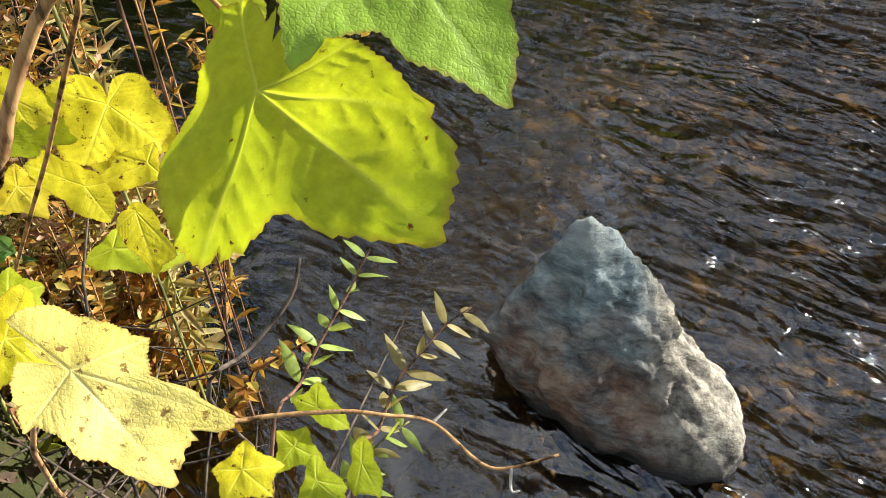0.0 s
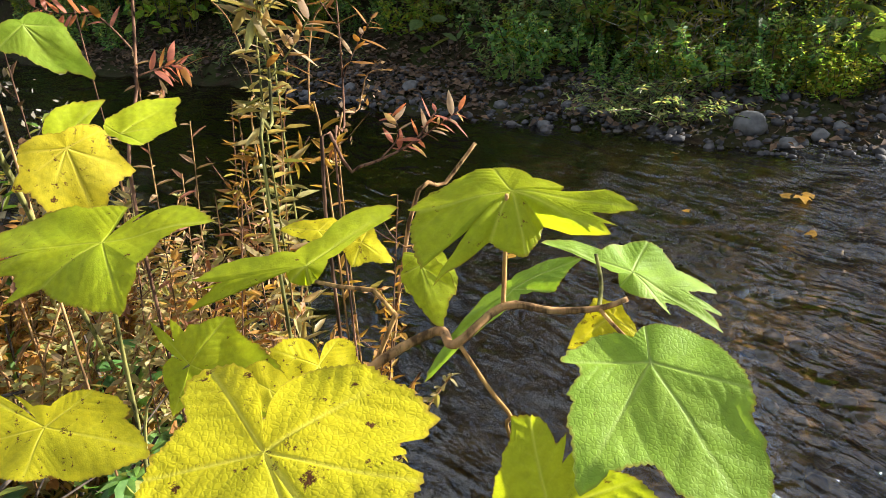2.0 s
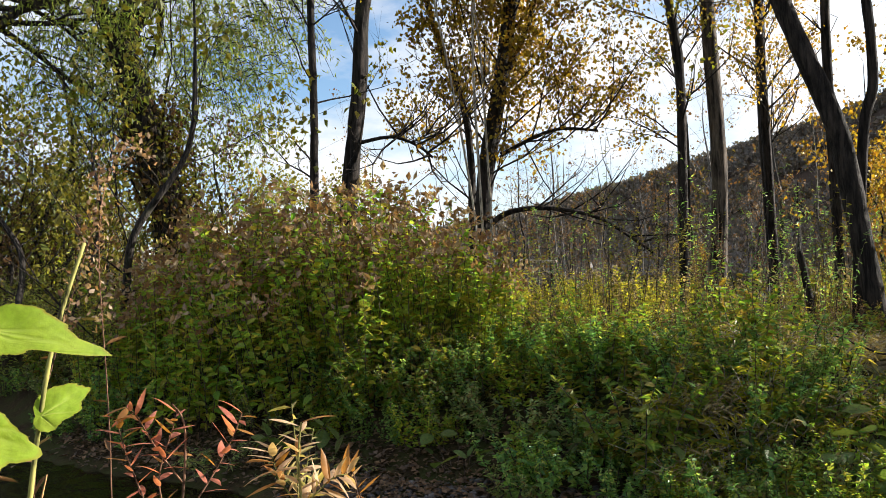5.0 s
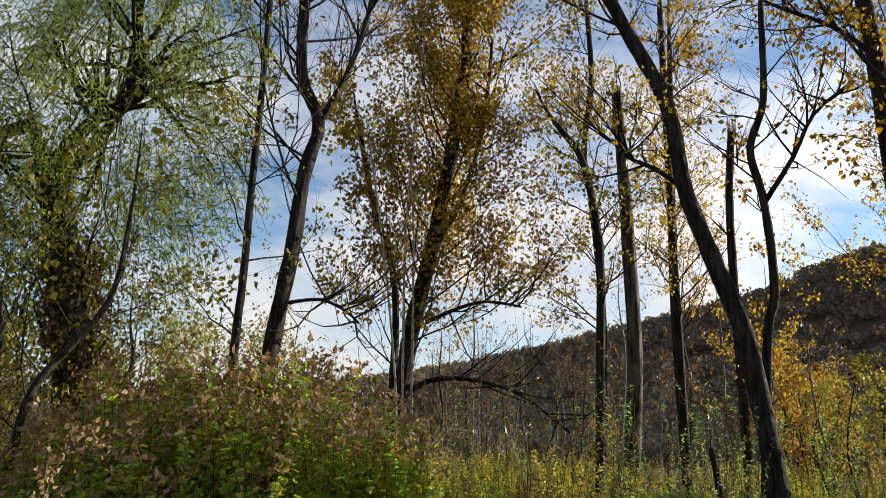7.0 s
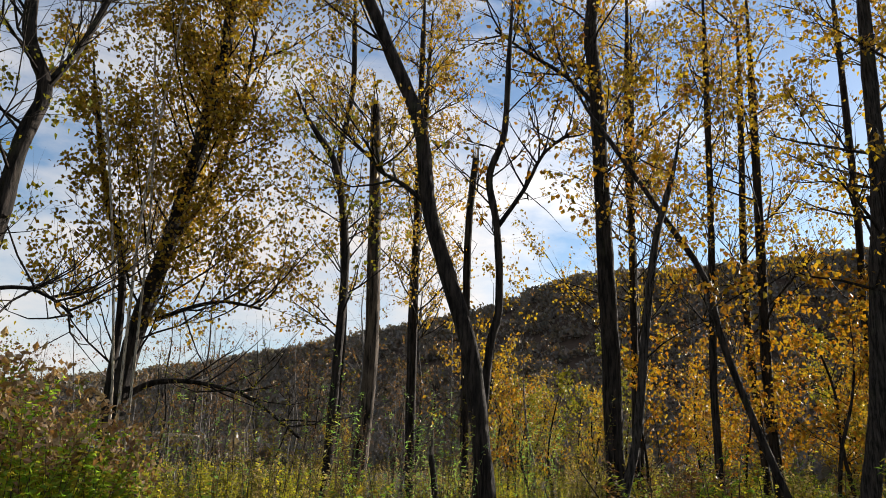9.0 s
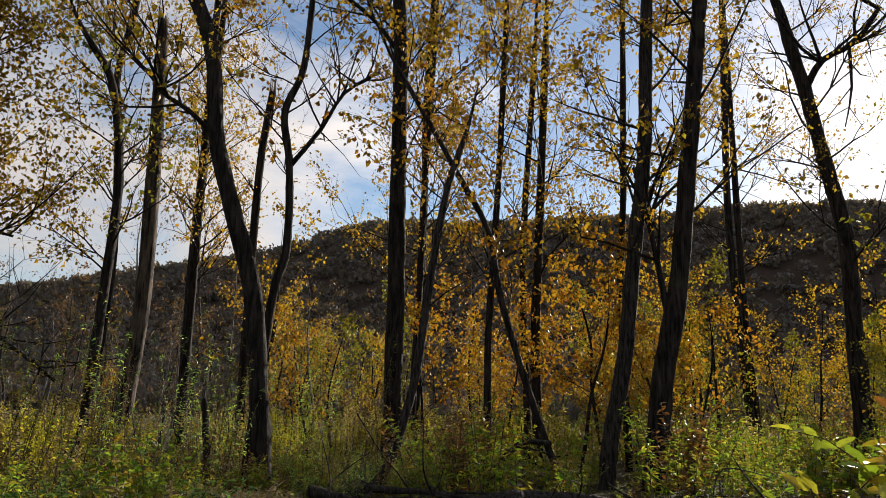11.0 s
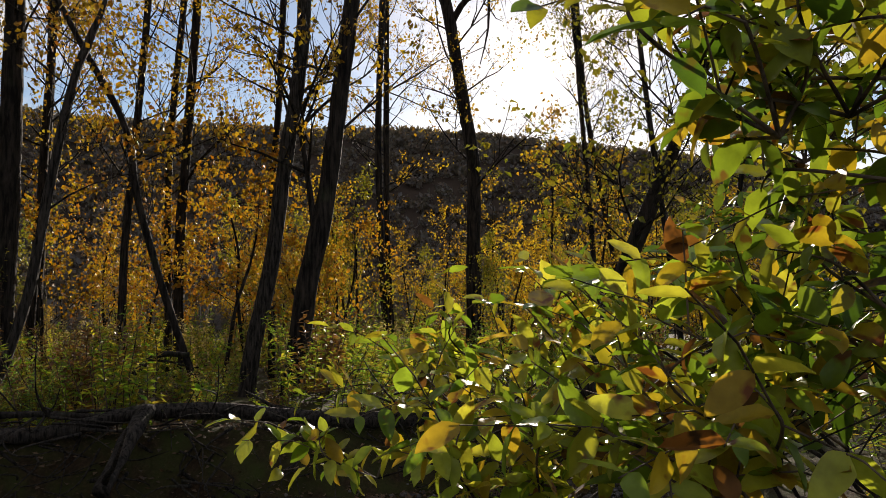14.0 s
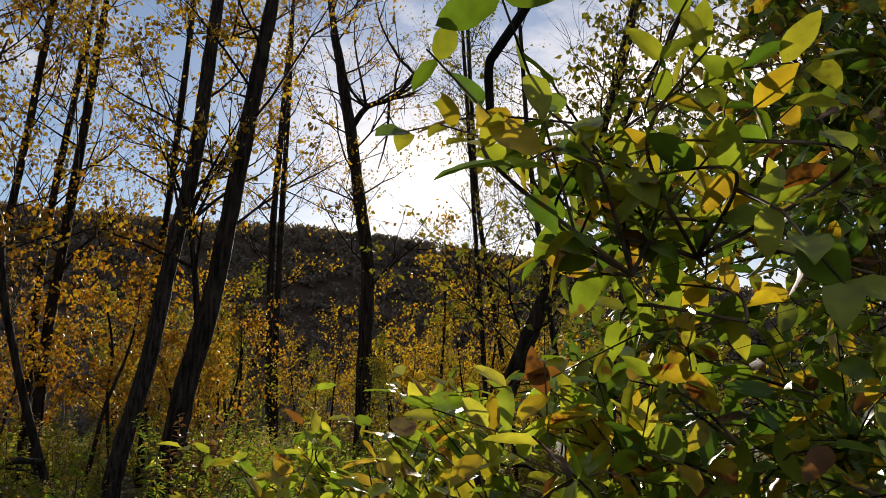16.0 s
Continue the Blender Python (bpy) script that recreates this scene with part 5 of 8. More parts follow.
def pebble_field(seed, n, place, lo, hi):
    rng = np.random.default_rng(seed)
    bm = bmesh.new()
    bmesh.ops.create_icosphere(bm, subdivisions=1, radius=1)
    shape = ([tuple(v.co) for v in bm.verts], [tuple(v.index for v in f.verts) for f in bm.faces])
    bm.free()
    g = Geo()
    x, y = place(rng, n)
    z = ground_height(x, y)
    size = lo + (hi - lo) * rng.random(n) ** 3
    flat = ([(a, b, c * 0.6) for a, b, c in shape[0]], shape[1])
    ax = np.stack([rng.normal(0, 1, n), rng.normal(0, 1, n), rng.normal(0, 0.2, n)], 1)
    g.batch(flat, np.stack([x, y, z + size * 0.25], 1), ax, np.tile([0, 0, 1.0], (n, 1)) + rng.normal(0, 0.25, (n, 3)), size)
    v = np.concatenate(g.v)
    g.v = [v + rng.normal(0, 1, v.shape) * 0.004]
    return g


def bar_place(rng, n):
    x = rng.uniform(-2.4, 9, n)
    lo, hi = far_water(x) - 0.12, np.maximum(bank_foot(x), far_water(x) + 0.5) + 0.15
    return x, lo + (hi - lo) * rng.random(n)


def bed_place(rng, n):
    x = rng.uniform(0.2, 6, n)
    lo, hi = near_water(x) + 0.3, far_water(x) - 0.5
    return x, lo + (hi - lo) * rng.random(n)


tagged(new("gravel", pebble_field(3, 5200, bar_place, 0.008, 0.045).mesh("gravel", PEBBLES)), "grey river gravel along the far water line", "gravel", kind="stuff")
tagged(new("bed_pebbles", pebble_field(4, 3000, bed_place, 0.012, 0.05).mesh("bed_pebbles", BEDSTONE)), "brown and golden pebbles under shallow water", "gravel", kind="stuff")


def stone(x, y, size, seed, label, sink=0.35):
    ob = mesh_object("stone", lump(seed, size, 0.16, 3, 0.5), STONE)
    ob.matrix_basis = pose(x, y, float(ground_height(x, y)) + size[2] * (1 - sink) * 0.6, 0, 0, seed * 47)
    return tagged(ob, label, "stone", "stones at the water line")


stone(0.99, 4.28, (0.10, 0.085, 0.085), 3, "rounded grey stone at the water line")
stone(1.16, 4.08, (0.06, 0.05, 0.045), 4, "small grey stone at the water line")
stone(-0.19, 4.5, (0.05, 0.045, 0.035), 5, "pale stone at the water line")
for i, (sx, sy, s) in enumerate([(0.05, 4.75, 0.06), (0.2, 4.65, 0.05), (-0.05, 4.85, 0.045), (1.35, 4.2, 0.06), (1.5, 4.35, 0.05), (-0.5, 4.85, 0.05), (1.75, 4.2, 0.08), (-1.2, 5.2, 0.07), (0.7, 4.5, 0.05), (2.2, 4.3, 0.06), (-1.7, 5.3, 0.06), (3.2, 4.5, 0.09)]):
    stone(sx, sy, (s, s * 0.8, s * 0.7), 10 + i, "grey cobble among wet leaves on the gravel bar")


def litter():
    rng = np.random.default_rng(12)
    g = Geo()
    n = 13000
    x, y = bar_place(rng, n)
    m = 5600
    x[:m] = rng.uniform(2.6, 12, m)
    y[:m] = far_water(x[:m]) + rng.random(m) ** 0.8 * (bank_foot(x[:m]) + 1.0 - far_water(x[:m]))
    up = slice(m, m + 4200)
    x[up] = rng.uniform(-5.5, -0.6, 4200)
    y[up] = far_water(x[up]) + rng.random(4200) * (bank_foot(x[up]) + 0.6 - far_water(x[up]))
    y = y + np.abs(rng.normal(0, 0.2, n))
    z = np.maximum(ground_height(x, y), 0.004) + 0.03
    g.batch(WIDE, np.stack([x, y, z], 1), np.stack([rng.normal(0, 1, n), rng.normal(0, 1, n), rng.normal(0, 0.2, n)], 1), np.tile([0, 0, 1.0], (n, 1)) + rng.normal(0, 0.35, (n, 3)), rng.uniform(0.028, 0.075, n))
    return g


LEAF_LITTER = leaf_material("dead_leaves", [(0.055, 0.036, 0.026), (0.11, 0.07, 0.045), (0.20, 0.12, 0.07), (0.08, 0.06, 0.052)], 0.12, 0.7)
tagged(new("leaf_litter", litter().mesh("leaf_litter", LEAF_LITTER, False)), "brown fallen leaves strewn over the gravel bar", "leaves", kind="stuff")


def log(name, label, pts, r0, r1, seed, material=BARK_GREY, stubs=4):
    rnd = random.Random(seed)
    base = Vector(pts[0])
    t = thing(name, base, label, "log")
    n = len(pts)
    lp, lr = smooth_line([Vector(p) - base for p in pts], [r0 + (r1 - r0) * i / (n - 1) for i in range(n)], 5)
    lr = [r * (1 + rnd.gauss(0, 0.025)) for r in lr]
    g = Geo()
    g.tube(lp, lr, 14, True, 0.3)
    part("trunk", g, material, t)
    for _ in range(stubs):
        q, d = along(lp, rnd.uniform(0.15, 0.95))
        e = Vector((rnd.gauss(0, 1), rnd.gauss(0, 1), rnd.uniform(-0.3, 1))).normalized()
        b = Geo()
        b.tube([q, q + e * 0.25, q + e * 0.5 + Vector((0, 0, -0.05)), q + e * rnd.uniform(0.6, 1.1)], [r1 * 0.5, r1 * 0.4, r1 * 0.3, 0.008], 6)
        part("branch", b, material, t)
    return t


log("fallen_log", "grey fallen trunk lying along the top of the bank", [(3.33, 7.65, 1.09), (3.97, 7.13, 0.94), (4.49, 6.71, 0.96), (5.06, 6.43, 1.08), (5.92, 5.94, 1.03), (6.74, 5.18, 0.90), (7.51, 4.21, 0.89)], 0.060, 0.085, 301)
log("leaning_log", "weathered broken log propped against the bank", [(5.07, 6.29, 1.10), (4.80, 6.12, 0.96), (4.52, 5.96, 0.74), (4.24, 5.79, 0.54)], 0.085, 0.070, 302, stubs=1)
log("root_branch", "pale dead branch reaching down the eroded bank", [(2.85, 7.20, 1.04), (2.92, 6.85, 0.92), (2.98, 6.50, 0.81), (3.02, 6.26, 0.70)], 0.050, 0.030, 303, stubs=2)
log("fallen_branch", "thin dead branch lying on the bank", [(4.00, 7.56, 1.10), (4.65, 7.31, 1.06), (5.10, 6.89, 1.01)], 0.040, 0.020, 304, stubs=5)
log("arched_branch", "dark dead branch arching out of the herbs", [(5.93, 7.65, 1.38), (5.98, 7.49, 1.52), (6.11, 7.38, 1.61), (6.40, 7.27, 1.59)], 0.040, 0.030, 305, material=BARK_DARK, stubs=1)
log("fallen_birch", "white fallen birch stem across the clearing", [(-3.89, 21.65, 2.57), (-2.45, 21.86, 2.51), (-0.66, 21.49, 2.44)], 0.060, 0.050, 306, material=PALE_STEM, stubs=0)


def bank_roots():
    """Bare roots and dead sticks hanging from the undercut bank below the fallen log."""
    rnd = random.Random(18)
    base = Vector((5.0, 6.1, float(ground_height(5.0, 6.1))))
    t = thing("root_tangle", base, "bare roots and sticks in the undercut bank below the log", "roots")
    for _ in range(150):
        x = rnd.uniform(2.8, 7.6)
        y = float(bank_foot(x)) + rnd.uniform(0.05, 0.75)
        p = Vector((x, y, float(ground_height(x, y)) + rnd.uniform(0.05, 0.3))) - base
        d = Vector((rnd.gauss(0, 1), rnd.gauss(-0.5, 0.5), rnd.gauss(-0.25, 0.4))).normalized()
        n = rnd.uniform(0.3, 1.1)
        bend = Vector((rnd.gauss(0, 0.1), rnd.gauss(0, 0.1), rnd.gauss(0, 0.1)))
        lp, lr = smooth_line([p, p + d * n * 0.5 + bend, p + d * n], [rnd.uniform(0.006, 0.022), 0.008, 0.003], 4)
        g = Geo()
        g.tube(lp, lr, 5, False)
        part("root", g, BARK_GREY, t)
    return t


bank_roots()


# ---- small notice on a tree ----
def notice():
    t = thing("notice_sign", (-2.365, 15.170, 2.081), "small white notice board nailed to a tree", "sign")
    for name, size, y, mat in (("board", (0.28, 0.015, 0.2), 0.0, "white_board"), ("bar", (0.2, 0.004, 0.02), -0.012, "dark_print"), ("bar", (0.17, 0.004, 0.02), -0.012, "dark_print"), ("bar", (0.2, 0.004, 0.02), -0.012, "dark_print")):
        bm = bmesh.new()
        bmesh.ops.create_cube(bm, size=1.0)
        for v in bm.verts:
            v.co = Vector((v.co.x * size[0], v.co.y * size[1], v.co.z * size[2]))
        bmesh.ops.bevel(bm, geom=bm.edges[:], offset=min(size) * 0.2, segments=1, affect="EDGES")
        if mat not in bpy.data.materials:
            c = (0.72, 0.74, 0.78) if mat == "white_board" else (0.08, 0.08, 0.1)
            plain_material(mat, c, tuple(q * 0.85 for q in c), 20, 0.6)
        ob = mesh_object(name, bm, bpy.data.materials[mat], t, False)
        k = len([c for c in t.children if c.name.startswith("bar")])
        ob.location = (0, y, 0.0 if name == "board" else 0.11 - 0.055 * k)
    return t


notice()

# ---- leaves afloat ----
LEAF_FLOAT = leaf_material("floating_leaf", [(0.50, 0.32, 0.04), (0.42, 0.20, 0.03)], 0.3, 0.4)


def afloat(x, y, size, seed):
    rng = np.random.default_rng(seed)
    g = Geo()
    g.batch(MAPLE, [[0, 0, 0.012]], [rng.normal(0, 1, 3) * np.array([1, 1, 0.1])], [[rng.normal(0, 0.3), rng.normal(0, 0.3), 1]], [size])
    ob = new("floating_leaf", g.mesh("floating_leaf", LEAF_FLOAT))
    ob.matrix_basis = pose(x, y, 0.004)
    return tagged(ob, "yellow fallen leaf afloat on the stream", "leaf", "leaves afloat")


for i, (x, y, s) in enumerate([(1.04, 3.31, 0.09), (1.09, 3.34, 0.07), (0.95, 3.29, 0.06), (0.55, 3.9, 0.05), (1.0, 2.9, 0.05), (-0.2, 2.6, 0.05), (0.5, 3.1, 0.045), (1.7, 3.4, 0.05)]):
    afloat(x, y, s, 900 + i)


# ---- raspberry canes in the foreground ----
def broad_leaf(parent, at, face, lobes, material, seed, outline=(), droop=0.06, cup=0.0):
    """A large blade that faces along face, with its own rim: (degrees, length) or (degrees, length, lift)."""
    return raspberry_leaf(parent, at, Vector(at) + Vector(face), 0, 0, lobes, material, seed, droop, cup=cup, outline=outline)


def raspberry_leaf(parent, at, toward, tilt, turn, lobes, material, seed, droop=0.12, notch=0.27, cup=0.0, torn=0.0, outline=()):
    """A lobed blade round its stalk: lobes are (degrees clockwise from the top as seen from toward, length)."""
    at, toward = Vector(at), Vector(toward)
    n = (toward - at).normalized()
    right = (-n).cross(Vector((0, 0, 1))).normalized()
    up = right.cross(-n).normalized()
    a, b = radians(tilt), radians(turn)
    n, up = n * math.cos(a) + up * math.sin(a), up * math.cos(a) - n * math.sin(a)
    n, right = n * math.cos(b) + right * math.sin(b), right * math.cos(b) - n * math.sin(b)
    rnd = random.Random(seed)
    lob = sorted(((d % 360), s) for d, s in lobes)
    if outline:
        rim_pts = sorted((q[0] % 360, q[1], q[2] if len(q) > 2 else 0.0) for q in outline)
        oa = [rim_pts[-1][0] - 360] + [q[0] for q in rim_pts] + [rim_pts[0][0] + 360]
        ol = [rim_pts[-1][1]] + [q[1] for q in rim_pts] + [rim_pts[0][1]]
        oz = [rim_pts[-1][2]] + [q[2] for q in rim_pts] + [rim_pts[0][2]]
    big = max(q[1] for q in (outline or lob))
    seg, rings = (200, 44) if outline else (110, 15)
    verts, vein, rim = [(0.0, 0.0, 0.0)], [1.0], [0.0]
    ang, rad, near, off, rise = [], [], [], [], []
    for k in range(seg):
        th = 360 * k / seg
        for i in range(len(lob)):
            d0, s0 = lob[i]
            d1, s1 = lob[(i + 1) % len(lob)]
            gap = (d1 - d0) % 360 or 360
            t = ((th - d0) % 360) / gap
            if t < 1:
                break
        if outline:
            r = float(np.interp(th, oa, ol))
            rise.append(float(np.interp(th, oa, oz)))
        deep = min(0.86, notch * (gap / 62) ** 0.9)
        r = r if outline else (s0 * (1 - t) + s1 * t) * (1 - deep * math.sin(math.pi * t) ** 1.1)
        teeth = ((th * seg / 360 * 0.5) % 1)
        r *= 1 + (0.042 if outline else 0.022) * (teeth - 0.5) + (0.005 if outline else 0.022) * (math.sin(th * 0.31 + seed) + math.sin(th * 0.83 + 2 * seed))
        if torn and noise.noise(Vector((math.cos(radians(th)) * 3 + seed, math.sin(radians(th)) * 3, 0))) > 0.35:
            r *= 1 - torn
        ang.append(radians(th))
        rad.append(r)
        c = (th - d0) if t < 0.5 else (th - d1)
        off.append(radians((c + 180) % 360 - 180))
        near.append(s0 if t < 0.5 else s1)
    for j in range(1, rings + 1):
        f = j / rings
        for k in range(seg):
            r = rad[k] * f
            x, y = r * math.sin(ang[k]), r * math.cos(ang[k])
            run, side = r * math.cos(off[k]), abs(r * math.sin(off[k]))
            main = math.exp(-(side / (0.0005 + 0.012 * big * max(0.0, 1 - run / near[k]) * (0.2 if outline else 0.35))) ** 2)
            rib = ((run - side * 0.85) / (near[k] * 0.17)) % 1
            rib = min(rib, 1 - rib)
            calm = max(0.0, 1 - abs(off[k]) / 0.95)
            sidev = calm * math.exp(-(rib / (0.07 if outline else 0.13)) ** 2) * (1 if side > 0.002 else 0)
            q = r / big
            v = max(main, 0.4 * sidev * min(1, q / 0.35))
            z = -droop * big * q * q - (0.007 if outline else 0.011) * big * v * (1 - 0.3 * f)
            z += (0.006 if outline else 0.008) * big * calm * abs(math.sin(rib * math.pi)) ** 0.7 * min(1, side / (0.05 * big)) * min(1, q / 0.4)
            z += 0.05 * big * q * q * math.sin(3 * ang[k] + seed) + 0.03 * big * q * math.sin(5 * ang[k] + 2.3 * seed)
            z += cup * big * q * abs(math.sin(off[k])) * 1.2
            z += 0.035 * big * noise.noise(Vector((x / big * 3 + seed, y / big * 3, 0)))
            z += rise[k] * f ** 1.6 if outline else 0.0
            verts.append((x, y, z))
            vein.append(min(1.0, 0.75 * main + 0.2 * sidev))
            rim.append(max(0.0, (f - 0.955) / 0.045) * (0.5 + 0.5 * noise.noise(Vector((k * 0.11, seed, 0)))))
    faces = [(0, 1 + (k + 1) % seg, 1 + k) for k in range(seg)]
    for j in range(rings - 1):
        for k in range(seg):
            t = (k + 1) % seg
            faces.append((1 + j * seg + k, 1 + j * seg + t, 1 + (j + 1) * seg + t, 1 + (j + 1) * seg + k))
    faces = [tuple(reversed(q)) for q in faces]
    me = bpy.data.meshes.new("leaf")
    me.from_pydata(verts, [], faces)
    for key, vals in (("vein", vein), ("rim", rim)):
        at_ = me.attributes.new(key, "FLOAT", "POINT")
        at_.data.foreach_set("value", vals)
    me.polygons.foreach_set("use_smooth", [True] * len(me.polygons))
    me.materials.append(material)
    ob = new("leaf", me)
    m = Matrix((right, up, n)).transposed().to_4x4()
    m.translation = at
    ob.parent = parent
    ob.matrix_basis = parent.matrix_basis.inverted() @ m
    return ob


def stem_part(parent, name, pts, r0, r1, material, label="", per=4):
    off = parent.matrix_basis.translation
    n = len(pts)
    lp, lr = smooth_line([Vector(p) - off for p in pts], [r0 + (r1 - r0) * i / (n - 1) for i in range(n)], per)
    g = Geo()
    g.tube(lp, lr, 8)
    return part(name, g, material, parent, label)


YELLOW = blade_material("yellow_blade", (0.74, 0.63, 0.014), (0.66, 0.60, 0.018), (0.80, 0.72, 0.10), 0.86)
GREENISH = blade_material("yellow_green_blade", (0.50, 0.55, 0.014), (0.40, 0.49, 0.018), (0.60, 0.64, 0.10), 0.45, translucent=0.55)
GREEN = blade_material("green_blade", (0.27, 0.43, 0.04), (0.34, 0.49, 0.06), (0.47, 0.58, 0.16), 0.0, translucent=0.42)
FRESH = blade_material("fresh_green_blade", (0.24, 0.37, 0.025), (0.33, 0.43, 0.04), (0.44, 0.52, 0.11), 0.1, translucent=0.5)
PALE = blade_material("pale_dry_blade", (0.92, 0.74, 0.16), (0.94, 0.80, 0.26), (0.90, 0.80, 0.34), 0.98, (0.30, 0.18, 0.05), 0.35)
SPOTTED = blade_material("spotted_blade", (0.70, 0.56, 0.02), (0.56, 0.47, 0.03), (0.75, 0.62, 0.1), 0.95)
CANE = bark_material("cane_bark", (0.24, 0.12, 0.05), (0.46, 0.28, 0.12), 60, relief=0.0015)
PETIOLE = bark_material("petiole", (0.30, 0.14, 0.05), (0.48, 0.30, 0.10), 60, relief=0.0015)
GREEN_STEM = bark_material("green_stem", (0.13, 0.13, 0.035), (0.26, 0.24, 0.075), 50, relief=0.0015)
RED_STEM = bark_material("red_stem", (0.10, 0.05, 0.03), (0.24, 0.13, 0.08), 60, relief=0.0015)


cane_a = thing("raspberry_cane", (-0.420, 0.620, 0.300), "arching flowering raspberry cane with large yellow and green leaves", "raspberry", "raspberry canes")
stem_part(cane_a, "cane", [(-0.420, 0.620, 0.300), (-0.199, 0.321, 0.901), (-0.126, 0.308, 1.011), (-0.111, 0.310, 1.039), (-0.077, 0.319, 1.087), (-0.036, 0.331, 1.111), (-0.021, 0.305, 1.120), (0.003, 0.319, 1.136), (0.028, 0.320, 1.134), (0.051, 0.321, 1.136), (0.065, 0.323, 1.141)], 0.0042, 0.0013, CANE)
stem_part(cane_a, "petiole", [(-0.018, 0.305, 1.120), (-0.002, 0.295, 1.101), (0.009, 0.288, 1.091), (0.006, 0.298, 1.076), (0.015, 0.288, 1.055)], 0.0012, 0.0010, PETIOLE)
stem_part(cane_a, "petiole", [(0.003, 0.319, 1.136), (0.003, 0.333, 1.162), (0.005, 0.325, 1.195)], 0.0013, 0.0010, PETIOLE)
stem_part(cane_a, "petiole", [(0.051, 0.321, 1.136), (0.061, 0.308, 1.131), (0.077, 0.295, 1.123)], 0.0011, 0.0009, PETIOLE)
stem_part(cane_a, "petiole", [(0.051, 0.321, 1.136), (0.052, 0.334, 1.144), (0.049, 0.344, 1.155)], 0.0012, 0.0009, GREEN_STEM)
broad_leaf(cane_a, (0.030, 0.239, 1.082), (-0.35, -0.48, 0.80), [(167, 0.066), (103, 0.097), (78, 0.073), (44, 0.041), (-47, 0.045)], GREENISH, 1, outline=[(-45, 0.046), (-34, 0.038), (-24, 0.028), (-13, 0.019), (-15, 0.034), (-2, 0.032), (23, 0.028), (42, 0.041), (57, 0.050), (70, 0.062), (76, 0.071), (81, 0.075), (83, 0.082), (86, 0.086), (93, 0.092), (99, 0.095), (104, 0.100), (107, 0.093), (115, 0.078), (122, 0.070), (127, 0.060), (134, 0.053), (141, 0.056), (150, 0.061), (160, 0.066), (163, 0.061), (164, 0.067), (169, 0.069), (176, 0.067), (-174, 0.062), (-161, 0.056), (-148, 0.047), (-137, 0.036), (-119, 0.028), (-83, 0.030), (-65, 0.038), (-57, 0.049), (-52, 0.048)], droop=0.03)
broad_leaf(cane_a, (0.075, 0.294, 1.124), (0.15, -0.57, 0.81), [(-84, 0.043), (-141, 0.070), (158, 0.090), (113, 0.047), (5, 0.016)], GREEN, 2, outline=[(-84, 0.044), (-68, 0.033), (-41, 0.022), (-24, 0.014), (1, 0.018), (42, 0.022), (62, 0.028), (80, 0.035), (97, 0.040), (111, 0.046), (122, 0.050), (127, 0.050), (133, 0.059), (139, 0.066), (145, 0.075), (151, 0.080), (158, 0.091), (159, 0.090), (161, 0.082), (166, 0.074), (173, 0.067), (178, 0.063), (-178, 0.060), (-173, 0.051), (-167, 0.048), (-157, 0.051), (-149, 0.058), (-144, 0.069), (-141, 0.073), (-136, 0.065), (-126, 0.055), (-118, 0.051), (-112, 0.044), (-106, 0.045), (-95, 0.034), (-87, 0.035)], droop=0.03)
broad_leaf(cane_a, (0.007, 0.331, 1.195), (-0.05, -0.24, 0.97), [(-113, 0.053), (94, 0.062), (153, 0.051), (-170, 0.075), (-42, 0.022), (111, 0.058)], GREENISH, 3, outline=[(-113, 0.055), (-89, 0.040), (-62, 0.029), (-41, 0.023), (-17, 0.020), (27, 0.015), (73, 0.026), (82, 0.045), (94, 0.063), (96, 0.057), (101, 0.051), (105, 0.061), (111, 0.060), (109, 0.048), (104, 0.035), (80, 0.019, -0.004), (121, 0.021, -0.012), (143, 0.027, -0.016), (156, 0.030, -0.018), (168, 0.028, -0.016), (-168, 0.026, -0.012), (-147, 0.025, -0.008), (-150, 0.037, -0.010), (-156, 0.053, -0.016), (-155, 0.061, -0.020), (-146, 0.058, -0.016), (-130, 0.055, -0.010), (-117, 0.052, -0.006), (-113, 0.048)], droop=0.08)
broad_leaf(cane_a, (0.070, 0.366, 1.134), (0.36, -0.46, 0.81), [(-51, 0.054), (55, 0.023), (144, 0.061), (162, 0.031), (-115, 0.012)], GREEN, 4, outline=[(-52, 0.056), (-48, 0.050), (-41, 0.038), (-31, 0.021), (16, 0.018), (53, 0.024), (79, 0.026), (104, 0.029), (125, 0.042), (123, 0.054), (136, 0.061), (147, 0.062), (140, 0.052), (139, 0.042), (131, 0.032), (148, 0.031), (166, 0.032), (157, 0.024), (168, 0.019), (140, 0.009, -0.004), (-112, 0.010, -0.006), (-83, 0.010), (-64, 0.017), (-57, 0.023), (-54, 0.038)], droop=0.03)
broad_leaf(cane_a, (0.005, 0.350, 1.129), (-0.25, -0.35, 0.90), [(-176, 0.070), (34, 0.040), (68, 0.025)], GREEN, 5, outline=[(-168, 0.070, -0.012), (-162, 0.063, -0.010), (-158, 0.048, -0.006), (-154, 0.035), (-142, 0.023), (-116, 0.011), (-44, 0.007), (-1, 0.015), (12, 0.027), (27, 0.037), (36, 0.042), (43, 0.033), (56, 0.028), (65, 0.024, -0.004), (77, 0.013), (104, 0.007), (150, 0.017, 0.004), (170, 0.031, 0.004), (-178, 0.047), (-172, 0.058, -0.006)], droop=0.03)
raspberry_leaf(cane_a, (0.058, 0.325, 1.130), (0.039, -0.002, 1.326), 20, 0, [(-132, 0.028), (125, 0.016), (21, 0.008), (-43, 0.013)], YELLOW, 6)

